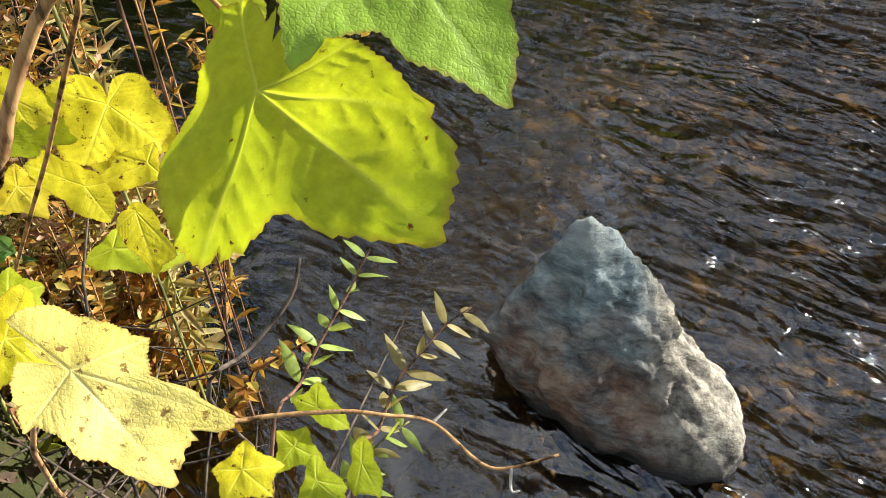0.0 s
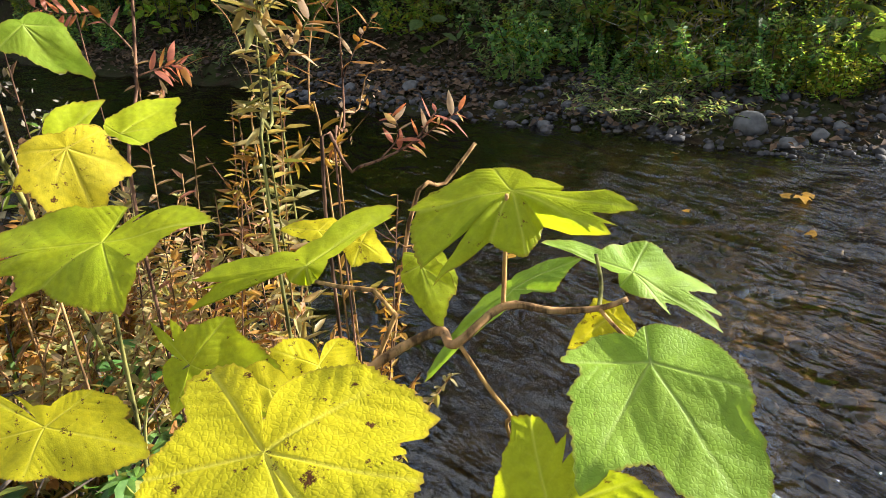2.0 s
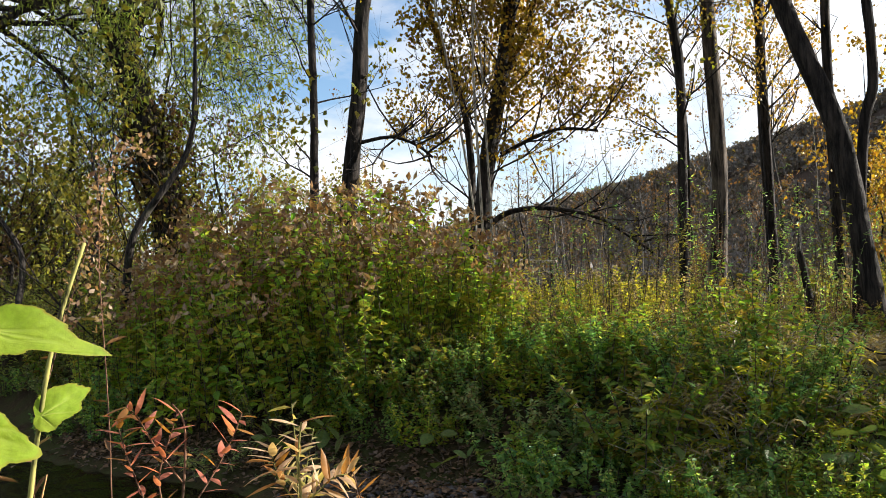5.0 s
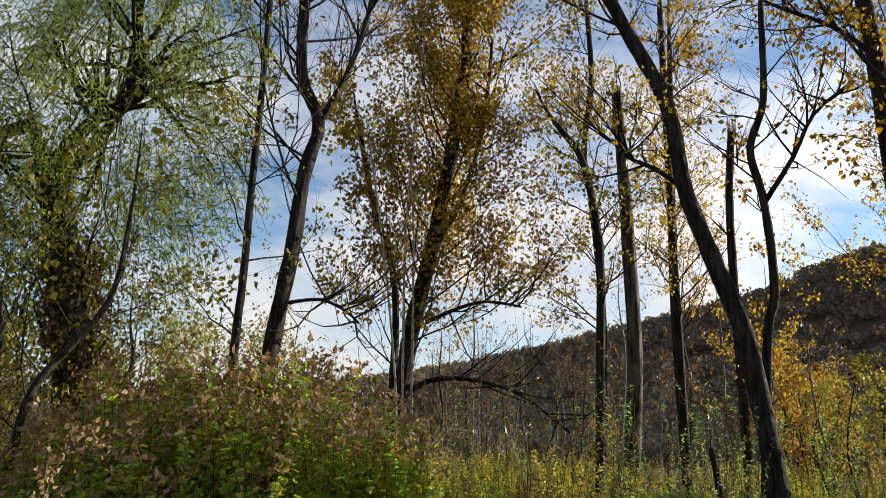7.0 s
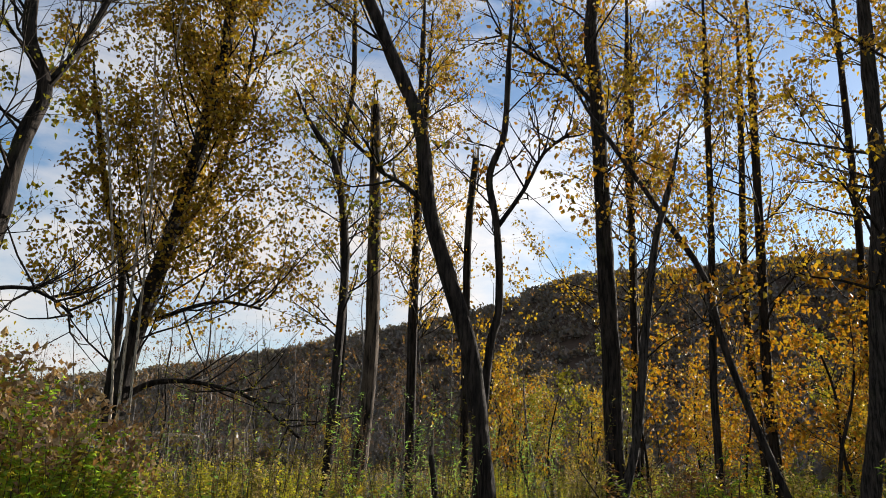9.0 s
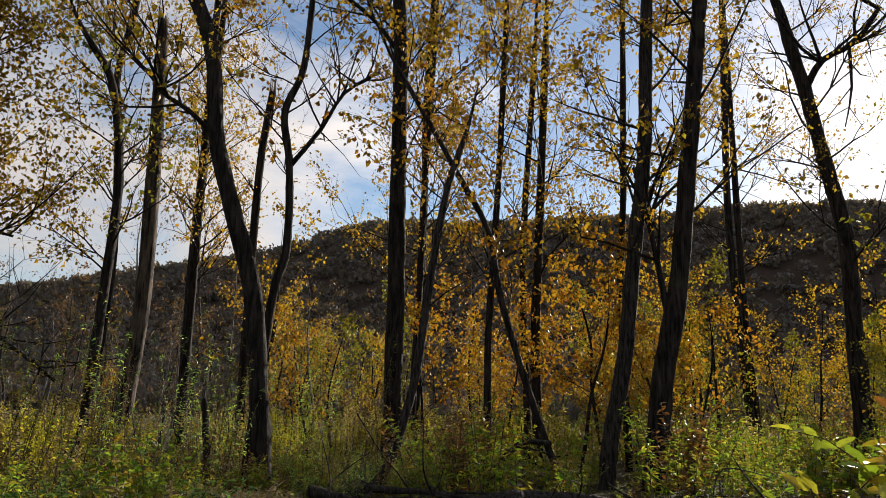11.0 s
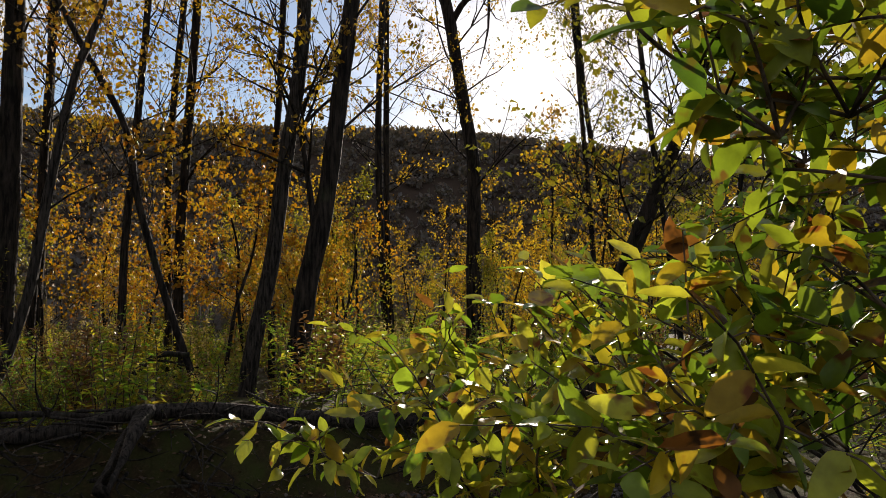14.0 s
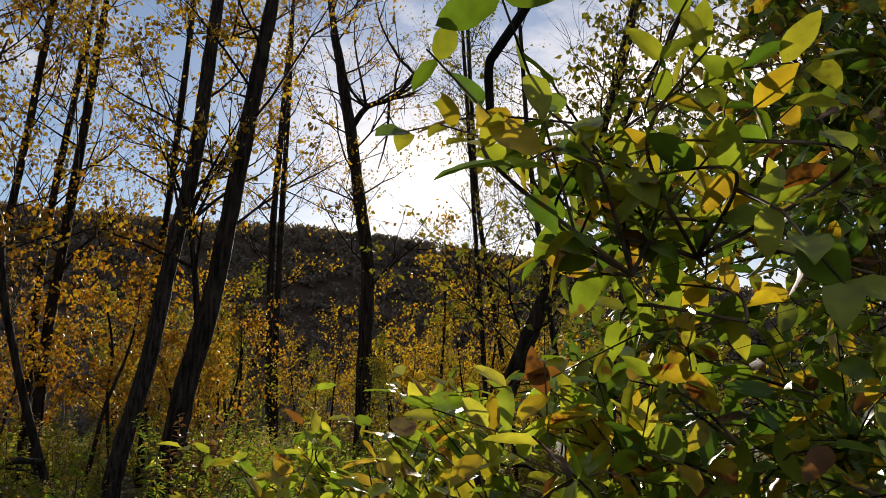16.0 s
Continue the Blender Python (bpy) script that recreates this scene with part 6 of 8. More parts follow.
cane_b = thing("raspberry_cane", (-0.550, 0.500, 0.300), "flowering raspberry cane with broad yellow spotted leaves", "raspberry", "raspberry canes")
stem_part(cane_b, "cane", [(-0.550, 0.500, 0.300), (-0.300, 0.420, 0.800), (-0.170, 0.300, 0.970), (-0.105, 0.222, 1.095), (-0.069, 0.184, 1.149)], 0.0040, 0.0013, CANE)
stem_part(cane_b, "petiole", [(-0.500, 0.600, 0.500), (-0.081, 0.347, 1.069), (-0.113, 0.358, 1.124)], 0.0018, 0.0012, PETIOLE)
broad_leaf(cane_b, (-0.067, 0.181, 1.154), (0.04, -0.29, 0.96), [(-38, 0.050), (53, 0.051), (103, 0.058), (138, 0.091), (141, 0.097), (152, 0.074), (-104, 0.040)], YELLOW, 7, outline=[(-48, 0.052), (-38, 0.050), (-27, 0.045), (-19, 0.037), (-14, 0.028), (-10, 0.004), (-6, 0.017), (2, 0.029), (13, 0.037), (29, 0.043), (43, 0.050), (55, 0.053), (63, 0.058), (75, 0.063), (83, 0.057), (91, 0.052), (84, 0.047), (84, 0.041), (92, 0.044), (96, 0.052), (100, 0.059), (109, 0.058), (116, 0.059), (121, 0.061), (132, 0.083), (134, 0.087), (141, 0.091), (140, 0.097), (143, 0.095), (145, 0.087), (150, 0.082), (154, 0.072), (-136, 0.053), (-103, 0.042), (-84, 0.036), (-67, 0.034)], droop=0.03)
broad_leaf(cane_b, (-0.120, 0.363, 1.132), (0.05, -0.29, 0.96), [(-117, 0.074), (42, 0.083), (172, 0.016)], GREENISH, 8, outline=[(-107, 0.079, -0.016), (-96, 0.079, -0.008), (-94, 0.069), (-84, 0.060), (-77, 0.045), (-69, 0.027), (-35, 0.015), (15, 0.026), (23, 0.047), (32, 0.067), (41, 0.082), (44, 0.083), (43, 0.068), (47, 0.042), (54, 0.027), (67, 0.014), (117, 0.006, -0.010), (-154, 0.005, -0.012), (-115, 0.012, -0.008), (-107, 0.013), (-95, 0.030), (-95, 0.046), (-99, 0.055), (-103, 0.067, -0.008)], droop=0.06)
broad_leaf(cane_b, (-0.374, 0.391, 0.963), (0.25, -0.60, 0.76), [(-54, 0.058), (57, 0.044), (112, 0.084), (-159, 0.038), (-95, 0.052)], YELLOW, 9, outline=[(-57, 0.060), (-47, 0.052), (-38, 0.040), (-26, 0.021), (-40, 0.002), (13, 0.017), (30, 0.029), (49, 0.040), (64, 0.048), (79, 0.060), (89, 0.068), (94, 0.061), (104, 0.076), (115, 0.088), (124, 0.076), (142, 0.059), (175, 0.039), (-151, 0.044), (-112, 0.051), (-85, 0.057)], droop=0.03)
broad_leaf(cane_b, (-0.356, 0.492, 1.079), (0.05, -0.33, 0.94), [(74, 0.092), (7, 0.047), (-96, 0.124), (-133, 0.087), (154, 0.087)], GREENISH, 10, outline=[(74, 0.094), (60, 0.082), (47, 0.064), (39, 0.048), (40, 0.021), (14, 0.007), (10, 0.038), (9, 0.048), (-32, 0.054), (-63, 0.084), (-81, 0.114), (-94, 0.131), (-101, 0.115), (-108, 0.103), (-101, 0.077), (-100, 0.054), (-113, 0.075, -0.006), (-125, 0.094, -0.014), (-124, 0.075, -0.010), (-133, 0.059, -0.010), (-155, 0.058, -0.014), (-177, 0.059, -0.016), (161, 0.064, -0.018), (156, 0.071, -0.020), (146, 0.058, -0.012), (124, 0.045), (90, 0.050), (78, 0.067)], droop=0.06)
broad_leaf(cane_b, (-0.369, 0.588, 0.886), (0.10, -0.75, 0.65), [(-44, 0.065), (36, 0.062), (111, 0.123), (-165, 0.054)], GREENISH, 11, outline=[(-45, 0.068), (-28, 0.059), (-8, 0.045), (-13, 0.036), (11, 0.045), (27, 0.059), (42, 0.069), (53, 0.063), (68, 0.069), (81, 0.085), (92, 0.101), (106, 0.116), (111, 0.127), (120, 0.113), (119, 0.097), (135, 0.073), (169, 0.035), (-166, 0.057), (-145, 0.035), (-116, 0.031), (-93, 0.031), (-65, 0.022), (-64, 0.010), (-36, 0.032)], droop=0.03)
broad_leaf(cane_b, (-0.163, 0.866, 0.885), (0.20, -0.61, 0.76), [(179, 0.089), (142, 0.057), (-138, 0.048), (-77, 0.019)], GREENISH, 12, outline=[(-71, 0.031), (-66, 0.012), (8, 0.010), (110, 0.031), (140, 0.059), (165, 0.074), (171, 0.084), (179, 0.095), (-172, 0.072), (-161, 0.061), (-144, 0.059), (-122, 0.037)], droop=0.03)

stem_part(cane_b, "petiole", [(-0.560, 0.640, 0.300), (-0.440, 0.560, 0.720), (-0.385, 0.515, 0.960), (-0.357, 0.493, 1.076)], 0.0030, 0.0015, GREEN_STEM)
stem_part(cane_b, "petiole", [(-0.440, 0.560, 0.720), (-0.420, 0.570, 0.840), (-0.369, 0.588, 0.886)], 0.0018, 0.0012, GREEN_STEM)

cane_c = thing("raspberry_cane", (-0.800, 1.050, 0.300), "raspberry cane with mottled yellow leaves behind the thicket", "raspberry", "raspberry canes")
stem_part(cane_c, "cane", [(-0.800, 1.050, 0.300), (-0.522, 0.582, 1.172), (-0.559, 0.650, 1.315), (-0.573, 0.688, 1.453), (-0.573, 0.713, 1.561), (-0.570, 0.757, 1.668)], 0.0035, 0.0020, GREEN_STEM)
raspberry_leaf(cane_c, (-0.420, 0.561, 1.139), (0.039, -0.002, 1.326), 5, 0, [(-119, 0.060), (-149, 0.062), (173, 0.075), (122, 0.061), (71, 0.037), (-86, 0.041)], SPOTTED, 14)
raspberry_leaf(cane_c, (-0.564, 0.726, 1.225), (0.039, -0.002, 1.326), 5, 0, [(139, 0.090), (100, 0.041), (-124, 0.040), (158, 0.060)], FRESH, 15)
raspberry_leaf(cane_c, (-0.468, 0.709, 1.107), (0.039, -0.002, 1.326), 40, 0, [(58, 0.091), (90, 0.063), (131, 0.028), (-37, 0.023)], GREENISH, 16)
raspberry_leaf(cane_c, (-0.489, 0.632, 1.120), (0.039, -0.002, 1.326), 30, 0, [(52, 0.074), (74, 0.028), (139, 0.020)], GREENISH, 17)
raspberry_leaf(cane_c, (-0.508, 0.542, 1.579), (0.002, -0.003, 1.499), 20, 0, [(104, 0.117), (96, 0.073), (116, 0.045), (-90, 0.035)], FRESH, 18)
raspberry_leaf(cane_c, (-0.523, 0.533, 1.500), (0.002, -0.003, 1.499), 10, 0, [(117, 0.079), (48, 0.040), (104, 0.048), (156, 0.058)], FRESH, 19)
raspberry_leaf(cane_c, (-0.418, 0.435, 1.370), (0.002, -0.003, 1.499), 0, 0, [(132, 0.036), (167, 0.064), (-158, 0.052), (-68, 0.026)], YELLOW, 20)
raspberry_leaf(cane_c, (-0.571, 0.691, 1.479), (0.002, -0.003, 1.499), 30, 0, [(57, 0.059), (84, 0.039), (139, 0.021)], FRESH, 21)
broad_leaf(cane_c, (-0.259, 0.675, 0.832), (0.35, -0.61, 0.71), [(-57, 0.054), (-142, 0.068), (48, 0.040), (148, 0.066)], YELLOW, 22, outline=[(-56, 0.060), (-37, 0.051), (-15, 0.038), (3, 0.022), (20, 0.002), (29, 0.029), (47, 0.042), (66, 0.050), (84, 0.048), (98, 0.044), (110, 0.056), (123, 0.067), (144, 0.067), (161, 0.073), (176, 0.066), (-169, 0.049), (-160, 0.061), (-143, 0.071), (-129, 0.076), (-110, 0.065), (-83, 0.053)], droop=0.03)
broad_leaf(cane_c, (-0.235, 0.539, 0.825), (0.30, -0.51, 0.81), [(-47, 0.053), (166, 0.038), (99, 0.014)], YELLOW, 23, outline=[(-48, 0.056), (-35, 0.049), (-25, 0.051), (-17, 0.031), (19, 0.017), (92, 0.017), (123, 0.024), (169, 0.042), (-173, 0.033), (-140, 0.026), (-110, 0.021), (-80, 0.030), (-62, 0.042)], droop=0.03)
raspberry_leaf(cane_c, (-0.199, 0.597, 0.810), (0.101, -0.000, 1.212), 20, 0, [(-99, 0.060), (151, 0.019), (32, 0.023), (-56, 0.029)], YELLOW, 24)
broad_leaf(cane_c, (-0.167, 0.484, 0.837), (0.31, -0.62, 0.72), [(-179, 0.058), (-115, 0.018), (157, 0.048)], YELLOW, 25, outline=[(-105, 0.018), (-60, 0.007), (84, 0.010), (116, 0.016), (148, 0.026), (153, 0.045), (157, 0.052), (172, 0.051), (-178, 0.060), (-174, 0.047), (-166, 0.039), (-138, 0.026)], droop=0.03)
broad_leaf(cane_c, (-0.216, 0.468, 0.955), (0.31, -0.62, 0.72), [(136, 0.034), (169, 0.024), (-49, 0.024)], YELLOW, 26, outline=[(-55, 0.030), (-16, 0.027), (1, 0.026), (22, 0.019), (69, 0.018), (115, 0.024), (137, 0.036), (148, 0.029), (164, 0.027), (172, 0.017), (-163, 0.020), (-138, 0.017), (-101, 0.024)], droop=0.03)
raspberry_leaf(cane_c, (-0.336, 0.592, 0.788), (0.101, -0.000, 1.212), 10, 0, [(112, 0.036), (162, 0.042), (-127, 0.033), (16, 0.024)], SPOTTED, 27)
raspberry_leaf(cane_c, (-0.261, 0.583, 0.711), (0.101, -0.000, 1.212), 5, 0, [(109, 0.042), (113, 0.086), (-96, 0.030), (34, 0.024)], GREENISH, 28)
raspberry_leaf(cane_c, (-0.129, 0.691, 0.963), (0.039, -0.002, 1.326), 5, 0, [(130, 0.049), (165, 0.074), (-112, 0.025), (18, 0.020)], GREENISH, 30)
raspberry_leaf(cane_c, (-0.193, 0.687, 0.991), (0.039, -0.002, 1.326), 30, 0, [(133, 0.042), (-64, 0.041), (30, 0.025), (-157, 0.031)], YELLOW, 31)
raspberry_leaf(cane_c, (-0.233, 0.668, 1.013), (0.026, -0.001, 1.368), 45, 0, [(90, 0.044), (-66, 0.044), (47, 0.026), (158, 0.033)], YELLOW, 32)
broad_leaf(cane_c, (-0.285, 0.732, 0.784), (0.15, -0.70, 0.70), [(-68, 0.066), (-160, 0.067), (47, 0.049), (120, 0.070)], YELLOW, 33, outline=[(-69, 0.071), (-51, 0.060), (-31, 0.046), (-12, 0.026), (0, 0.004), (13, 0.026), (29, 0.043), (49, 0.052), (77, 0.052), (105, 0.067), (121, 0.075), (141, 0.067), (175, 0.064), (-161, 0.070), (-139, 0.063), (-102, 0.058)], droop=0.03)

cane_d = thing("raspberry_cane", (-0.350, 0.450, 0.320), "low raspberry shoot with a pale dry leaf", "raspberry", "raspberry canes")
stem_part(cane_d, "cane", [(-0.350, 0.450, 0.320), (-0.185, 0.279, 0.792), (-0.125, 0.288, 0.873)], 0.0025, 0.0015, CANE)
broad_leaf(cane_d, (-0.067, 0.204, 0.967), (0.30, -0.42, 0.86), [(92, 0.032), (136, 0.073), (165, 0.068), (-122, 0.030), (-24, 0.033)], PALE, 34, outline=[(-25, 0.036), (-10, 0.036), (8, 0.033), (24, 0.026), (52, 0.025), (83, 0.029), (92, 0.035), (104, 0.032), (123, 0.033), (126, 0.039), (127, 0.046), (132, 0.055), (130, 0.058), (134, 0.064), (134, 0.071), (136, 0.076), (141, 0.072), (147, 0.069), (148, 0.061), (146, 0.057), (153, 0.060), (159, 0.065), (162, 0.063), (165, 0.071), (170, 0.064), (177, 0.053), (-176, 0.043), (-163, 0.039), (-156, 0.032), (-147, 0.028), (-126, 0.026), (-123, 0.031), (-100, 0.025), (-71, 0.023), (-52, 0.022), (-40, 0.014), (-41, 0.005), (-27, 0.009), (-28, 0.025)], droop=0.03)
raspberry_leaf(cane_d, (-0.189, 0.315, 0.867), (0.101, -0.000, 1.212), 15, 0, [(116, 0.040), (42, 0.039), (-136, 0.037), (168, 0.041)], YELLOW, 35)
raspberry_leaf(cane_d, (-0.214, 0.366, 0.857), (0.101, -0.000, 1.212), 15, 0, [(102, 0.024), (26, 0.021), (-125, 0.017), (150, 0.028)], GREENISH, 36)
raspberry_leaf(cane_d, (-0.077, 0.332, 0.683), (0.101, -0.000, 1.212), 10, 0, [(107, 0.034), (154, 0.034), (-129, 0.033), (-66, 0.025), (24, 0.025)], YELLOW, 37)
raspberry_leaf(cane_d, (-0.039, 0.358, 0.676), (0.101, -0.000, 1.212), 10, 0, [(135, 0.029), (-127, 0.026), (-29, 0.021), (50, 0.020)], GREENISH, 38)
raspberry_leaf(cane_d, (-0.016, 0.326, 0.674), (0.101, -0.000, 1.212), 10, 0, [(119, 0.026), (-139, 0.027), (12, 0.023), (147, 0.036)], GREENISH, 39)
raspberry_leaf(cane_d, (0.018, 0.351, 0.660), (0.101, -0.000, 1.212), 10, 0, [(162, 0.033), (-158, 0.028), (12, 0.024)], GREENISH, 40)
raspberry_leaf(cane_d, (-0.021, 0.387, 0.692), (0.101, -0.000, 1.212), 20, 0, [(137, 0.034), (12, 0.025), (-53, 0.023)], GREENISH, 41)

broken_twig = thing("twig", (-0.200, 0.620, 0.280), "bare broken twig standing over the water", "twig")
stem_part(broken_twig, "stem", [(-0.200, 0.620, 0.280), (-0.077, 0.323, 0.791), (-0.048, 0.348, 0.814), (-0.019, 0.376, 0.837), (-0.011, 0.394, 0.861)], 0.0019, 0.0014, TWIG)

vine = thing("twig", (-0.300, 0.500, 0.300), "bare brown vine arching out over the stream", "twig")
stem_part(vine, "stem", [(-0.300, 0.500, 0.300), (-0.125, 0.328, 0.724), (-0.070, 0.348, 0.729), (0.006, 0.356, 0.727), (0.042, 0.356, 0.721), (0.081, 0.358, 0.707), (0.120, 0.331, 0.688), (0.145, 0.327, 0.687), (0.184, 0.333, 0.696)], 0.0024, 0.0012, CANE)
stem_part(vine, "spur", [(0.145, 0.327, 0.687), (0.144, 0.312, 0.678), (0.151, 0.311, 0.679)], 0.0014, 0.0008, PALE_STEM)
stem_part(vine, "spur", [(0.081, 0.358, 0.707), (0.093, 0.367, 0.713)], 0.0014, 0.0008, PALE_STEM)

leaning_twig = thing("twig", (-0.350, 1.050, 0.200), "broken grey twig leaning out over the water", "twig")
stem_part(leaning_twig, "stem", [(-0.350, 1.050, 0.200), (-0.231, 1.051, 0.851), (-0.174, 1.089, 0.908), (-0.127, 1.119, 0.966)], 0.0040, 0.0030, CANE)


# ---- wand-like stalks of the near bank ----
def wand(pts, seed, leaf, stem, count, size, shape=LANCE, up=0.35, start=0.1, head=None, heads=0, label="leafy wild stalk turning red on the near bank", name="wild_stalk", thick=0.002):
    rng = np.random.default_rng(seed)
    base = Vector(pts[0])
    base.z = max(0.0, min(base.z, float(ground_height(base.x, base.y)))) - 0.01
    line = [base] + [Vector(p) for p in (pts[1:] if (Vector(pts[0]) - base).length < 0.25 else pts)]
    t = thing(name, base, label, "wildflower", "wild stalks on the near bank")
    lp, lr = smooth_line([p - base for p in line], [thick * (1 - 0.6 * i / (len(line) - 1)) for i in range(len(line))], 5)
    s = Geo()
    s.tube(lp, lr, 6)
    part("stem", s, stem, t)
    g = Geo()
    twigs = []
    for k in range(max(2, count // 9)):
        q, d = along(lp, float(start + (0.95 - start) * rng.random()))
        a = rng.uniform(0, 6.283)
        e = Vector((math.cos(a), math.sin(a), 0.9)).normalized() * float(rng.uniform(0.05, 0.13))
        s2 = [q, q + e * 0.5 + Vector((0, 0, -0.005)), q + e]
        twigs.append(s2)
    tw = Geo()
    for s2 in twigs:
        tw.tube(s2, [thick * 0.45, thick * 0.35, thick * 0.2], 4, False)
    stuff(part("side_twig", tw, stem, t))
    leaves_on(twigs, rng, count // 2, size * 0.75, shape, 0.1, 0.006, g)
    u = start + (1 - start) * (np.arange(count) + rng.random(count)) / count
    p = np.array([list(along(lp, float(q))[0]) for q in u])
    ang = np.arange(count) * 2.4 + rng.normal(0, 0.3, count)
    ax = np.stack([np.cos(ang), np.sin(ang), rng.normal(up, 0.3, count)], 1)
    nr = np.stack([rng.normal(0, 0.35, count), rng.normal(0, 0.35, count), np.ones(count)], 1)
    g.batch(shape, p, ax, nr, size * rng.uniform(0.6, 1.2, count) * (1.1 - 0.5 * u))
    stuff(part("foliage", g, leaf, t))
    if head:
        h = Geo()
        q = np.array([list(along(lp, float(0.8 + 0.2 * k))[0]) for k in rng.random(heads)]) + rng.normal(0, 0.012, (heads, 3))
        h.batch(RHOMB, q, rng.normal(0, 1, (heads, 3)) + np.array([0, 0, 0.4]), rng.normal(0, 1, (heads, 3)), 0.012 * rng.uniform(0.6, 1.3, heads))
        stuff(part("seed_head", h, head, t))
    return t


LEAF_PINK = leaf_material("pink_leaves", [(0.44, 0.20, 0.14), (0.42, 0.28, 0.17), (0.50, 0.36, 0.24), (0.36, 0.14, 0.10)], 0.4)
LEAF_CORAL = leaf_material("coral_leaves", [(0.56, 0.19, 0.13), (0.52, 0.28, 0.16), (0.50, 0.15, 0.12), (0.54, 0.33, 0.19)], 0.45)
LEAF_TAN = leaf_material("tan_leaves", [(0.40, 0.33, 0.14), (0.34, 0.26, 0.12), (0.46, 0.41, 0.18), (0.28, 0.29, 0.08), (0.38, 0.24, 0.14)], 0.4)
LEAF_AMBER = leaf_material("amber_leaves", [(0.40, 0.20, 0.04), (0.46, 0.29, 0.06), (0.30, 0.12, 0.04), (0.38, 0.32, 0.06)], 0.4)
LEAF_SHOOT = leaf_material("shoot_leaves", [(0.20, 0.32, 0.06), (0.30, 0.40, 0.10), (0.40, 0.45, 0.08)], 0.45)
LEAF_PURPLE = leaf_material("purple_leaves", [(0.24, 0.11, 0.09), (0.32, 0.20, 0.13), (0.30, 0.28, 0.10), (0.36, 0.34, 0.14)], 0.4)

wand([(-0.392, 0.921, 1.003), (-0.411, 1.003, 1.230), (-0.417, 1.023, 1.338), (-0.428, 1.030, 1.441)], 401, LEAF_TAN, GREEN_STEM, 170, 0.062, up=0.15)
wand([(-0.399, 0.994, 0.965), (-0.422, 1.055, 1.123), (-0.437, 1.093, 1.281), (-0.426, 1.113, 1.390)], 402, LEAF_TAN, GREEN_STEM, 110, 0.055)
wand([(-0.345, 1.012, 0.961), (-0.372, 1.047, 1.054), (-0.364, 1.092, 1.171), (-0.322, 1.114, 1.204)], 411, LEAF_AMBER, CANE, 48, 0.050)
wand([(-0.461, 1.019, 0.947), (-0.472, 1.070, 1.068), (-0.501, 1.092, 1.166), (-0.529, 1.090, 1.204)], 412, LEAF_TAN, CANE, 48, 0.050)
wand([(-0.356, 1.102, 0.915), (-0.329, 1.157, 1.013), (-0.314, 1.182, 1.066), (-0.276, 1.192, 1.069)], 413, LEAF_AMBER, CANE, 30, 0.040, head=HEAD_BROWN, heads=40)
wand([(-0.874, 1.043, 1.271), (-0.876, 1.088, 1.500), (-0.828, 1.122, 1.730), (-0.810, 1.112, 1.857)], 414, LEAF_RUST, RED_STEM, 12, 0.060, head=HEAD_BROWN, heads=150, thick=0.0014)
wand([(-0.773, 1.101, 1.211), (-0.821, 1.128, 1.711), (-0.776, 1.134, 1.868), (-0.736, 1.165, 1.847)], 415, LEAF_RUST, RED_STEM, 8, 0.050, head=HEAD_BROWN, heads=160, start=0.6, thick=0.0014)
wand([(-0.566, 0.658, 1.120), (-0.589, 0.704, 1.267), (-0.598, 0.719, 1.350), (-0.595, 0.730, 1.407)], 416, LEAF_RUST, CANE, 16, 0.060, up=-0.8)
wand([(-0.827, 0.863, 0.996), (-0.865, 0.919, 1.201), (-0.875, 0.937, 1.303), (-0.851, 0.973, 1.403)], 417, LEAF_RUST, CANE, 26, 0.060, up=-0.5, head=HEAD_BROWN, heads=60)


def lance_leaf(parent, at, way, length, material, rnd, wide=0.13):
    """One narrow leaf, folded along its midrib and curling down to a fine tip."""
    base, d = Vector(at) - parent.matrix_basis.translation, Vector(way).normalized()
    side = d.cross(Vector((0, 0, 1))).normalized()
    fold, curl, twist = rnd.uniform(0.15, 0.4), rnd.uniform(0.3, 0.9), rnd.uniform(-0.7, 0.7)
    verts, faces, k = [], [], 9
    q = base.copy()
    for i in range(k):
        u = i / (k - 1)
        w = wide * length * (math.sin(math.pi * min(1.0, u ** 0.75)) ** 0.9 + 0.03)
        a = twist * u
        here = side * math.cos(a) + Vector((0, 0, 1)) * math.sin(a)
        lift = here.cross(d).normalized()
        for sgn in (-1, 0, 1):
            verts.append(tuple(q + here * (w * sgn) - lift * (abs(sgn) * w * fold)))
        d = (d + Vector((0, 0, -curl / k))).normalized()
        q = q + d * (length / (k - 1))
    for i in range(k - 1):
        for j in range(2):
            faces.append((3 * i + j, 3 * i + j + 1, 3 * i + j + 4, 3 * i + j + 3))
    g = Geo()
    g.add(verts, faces)
    return part("leaf", g, material, parent)


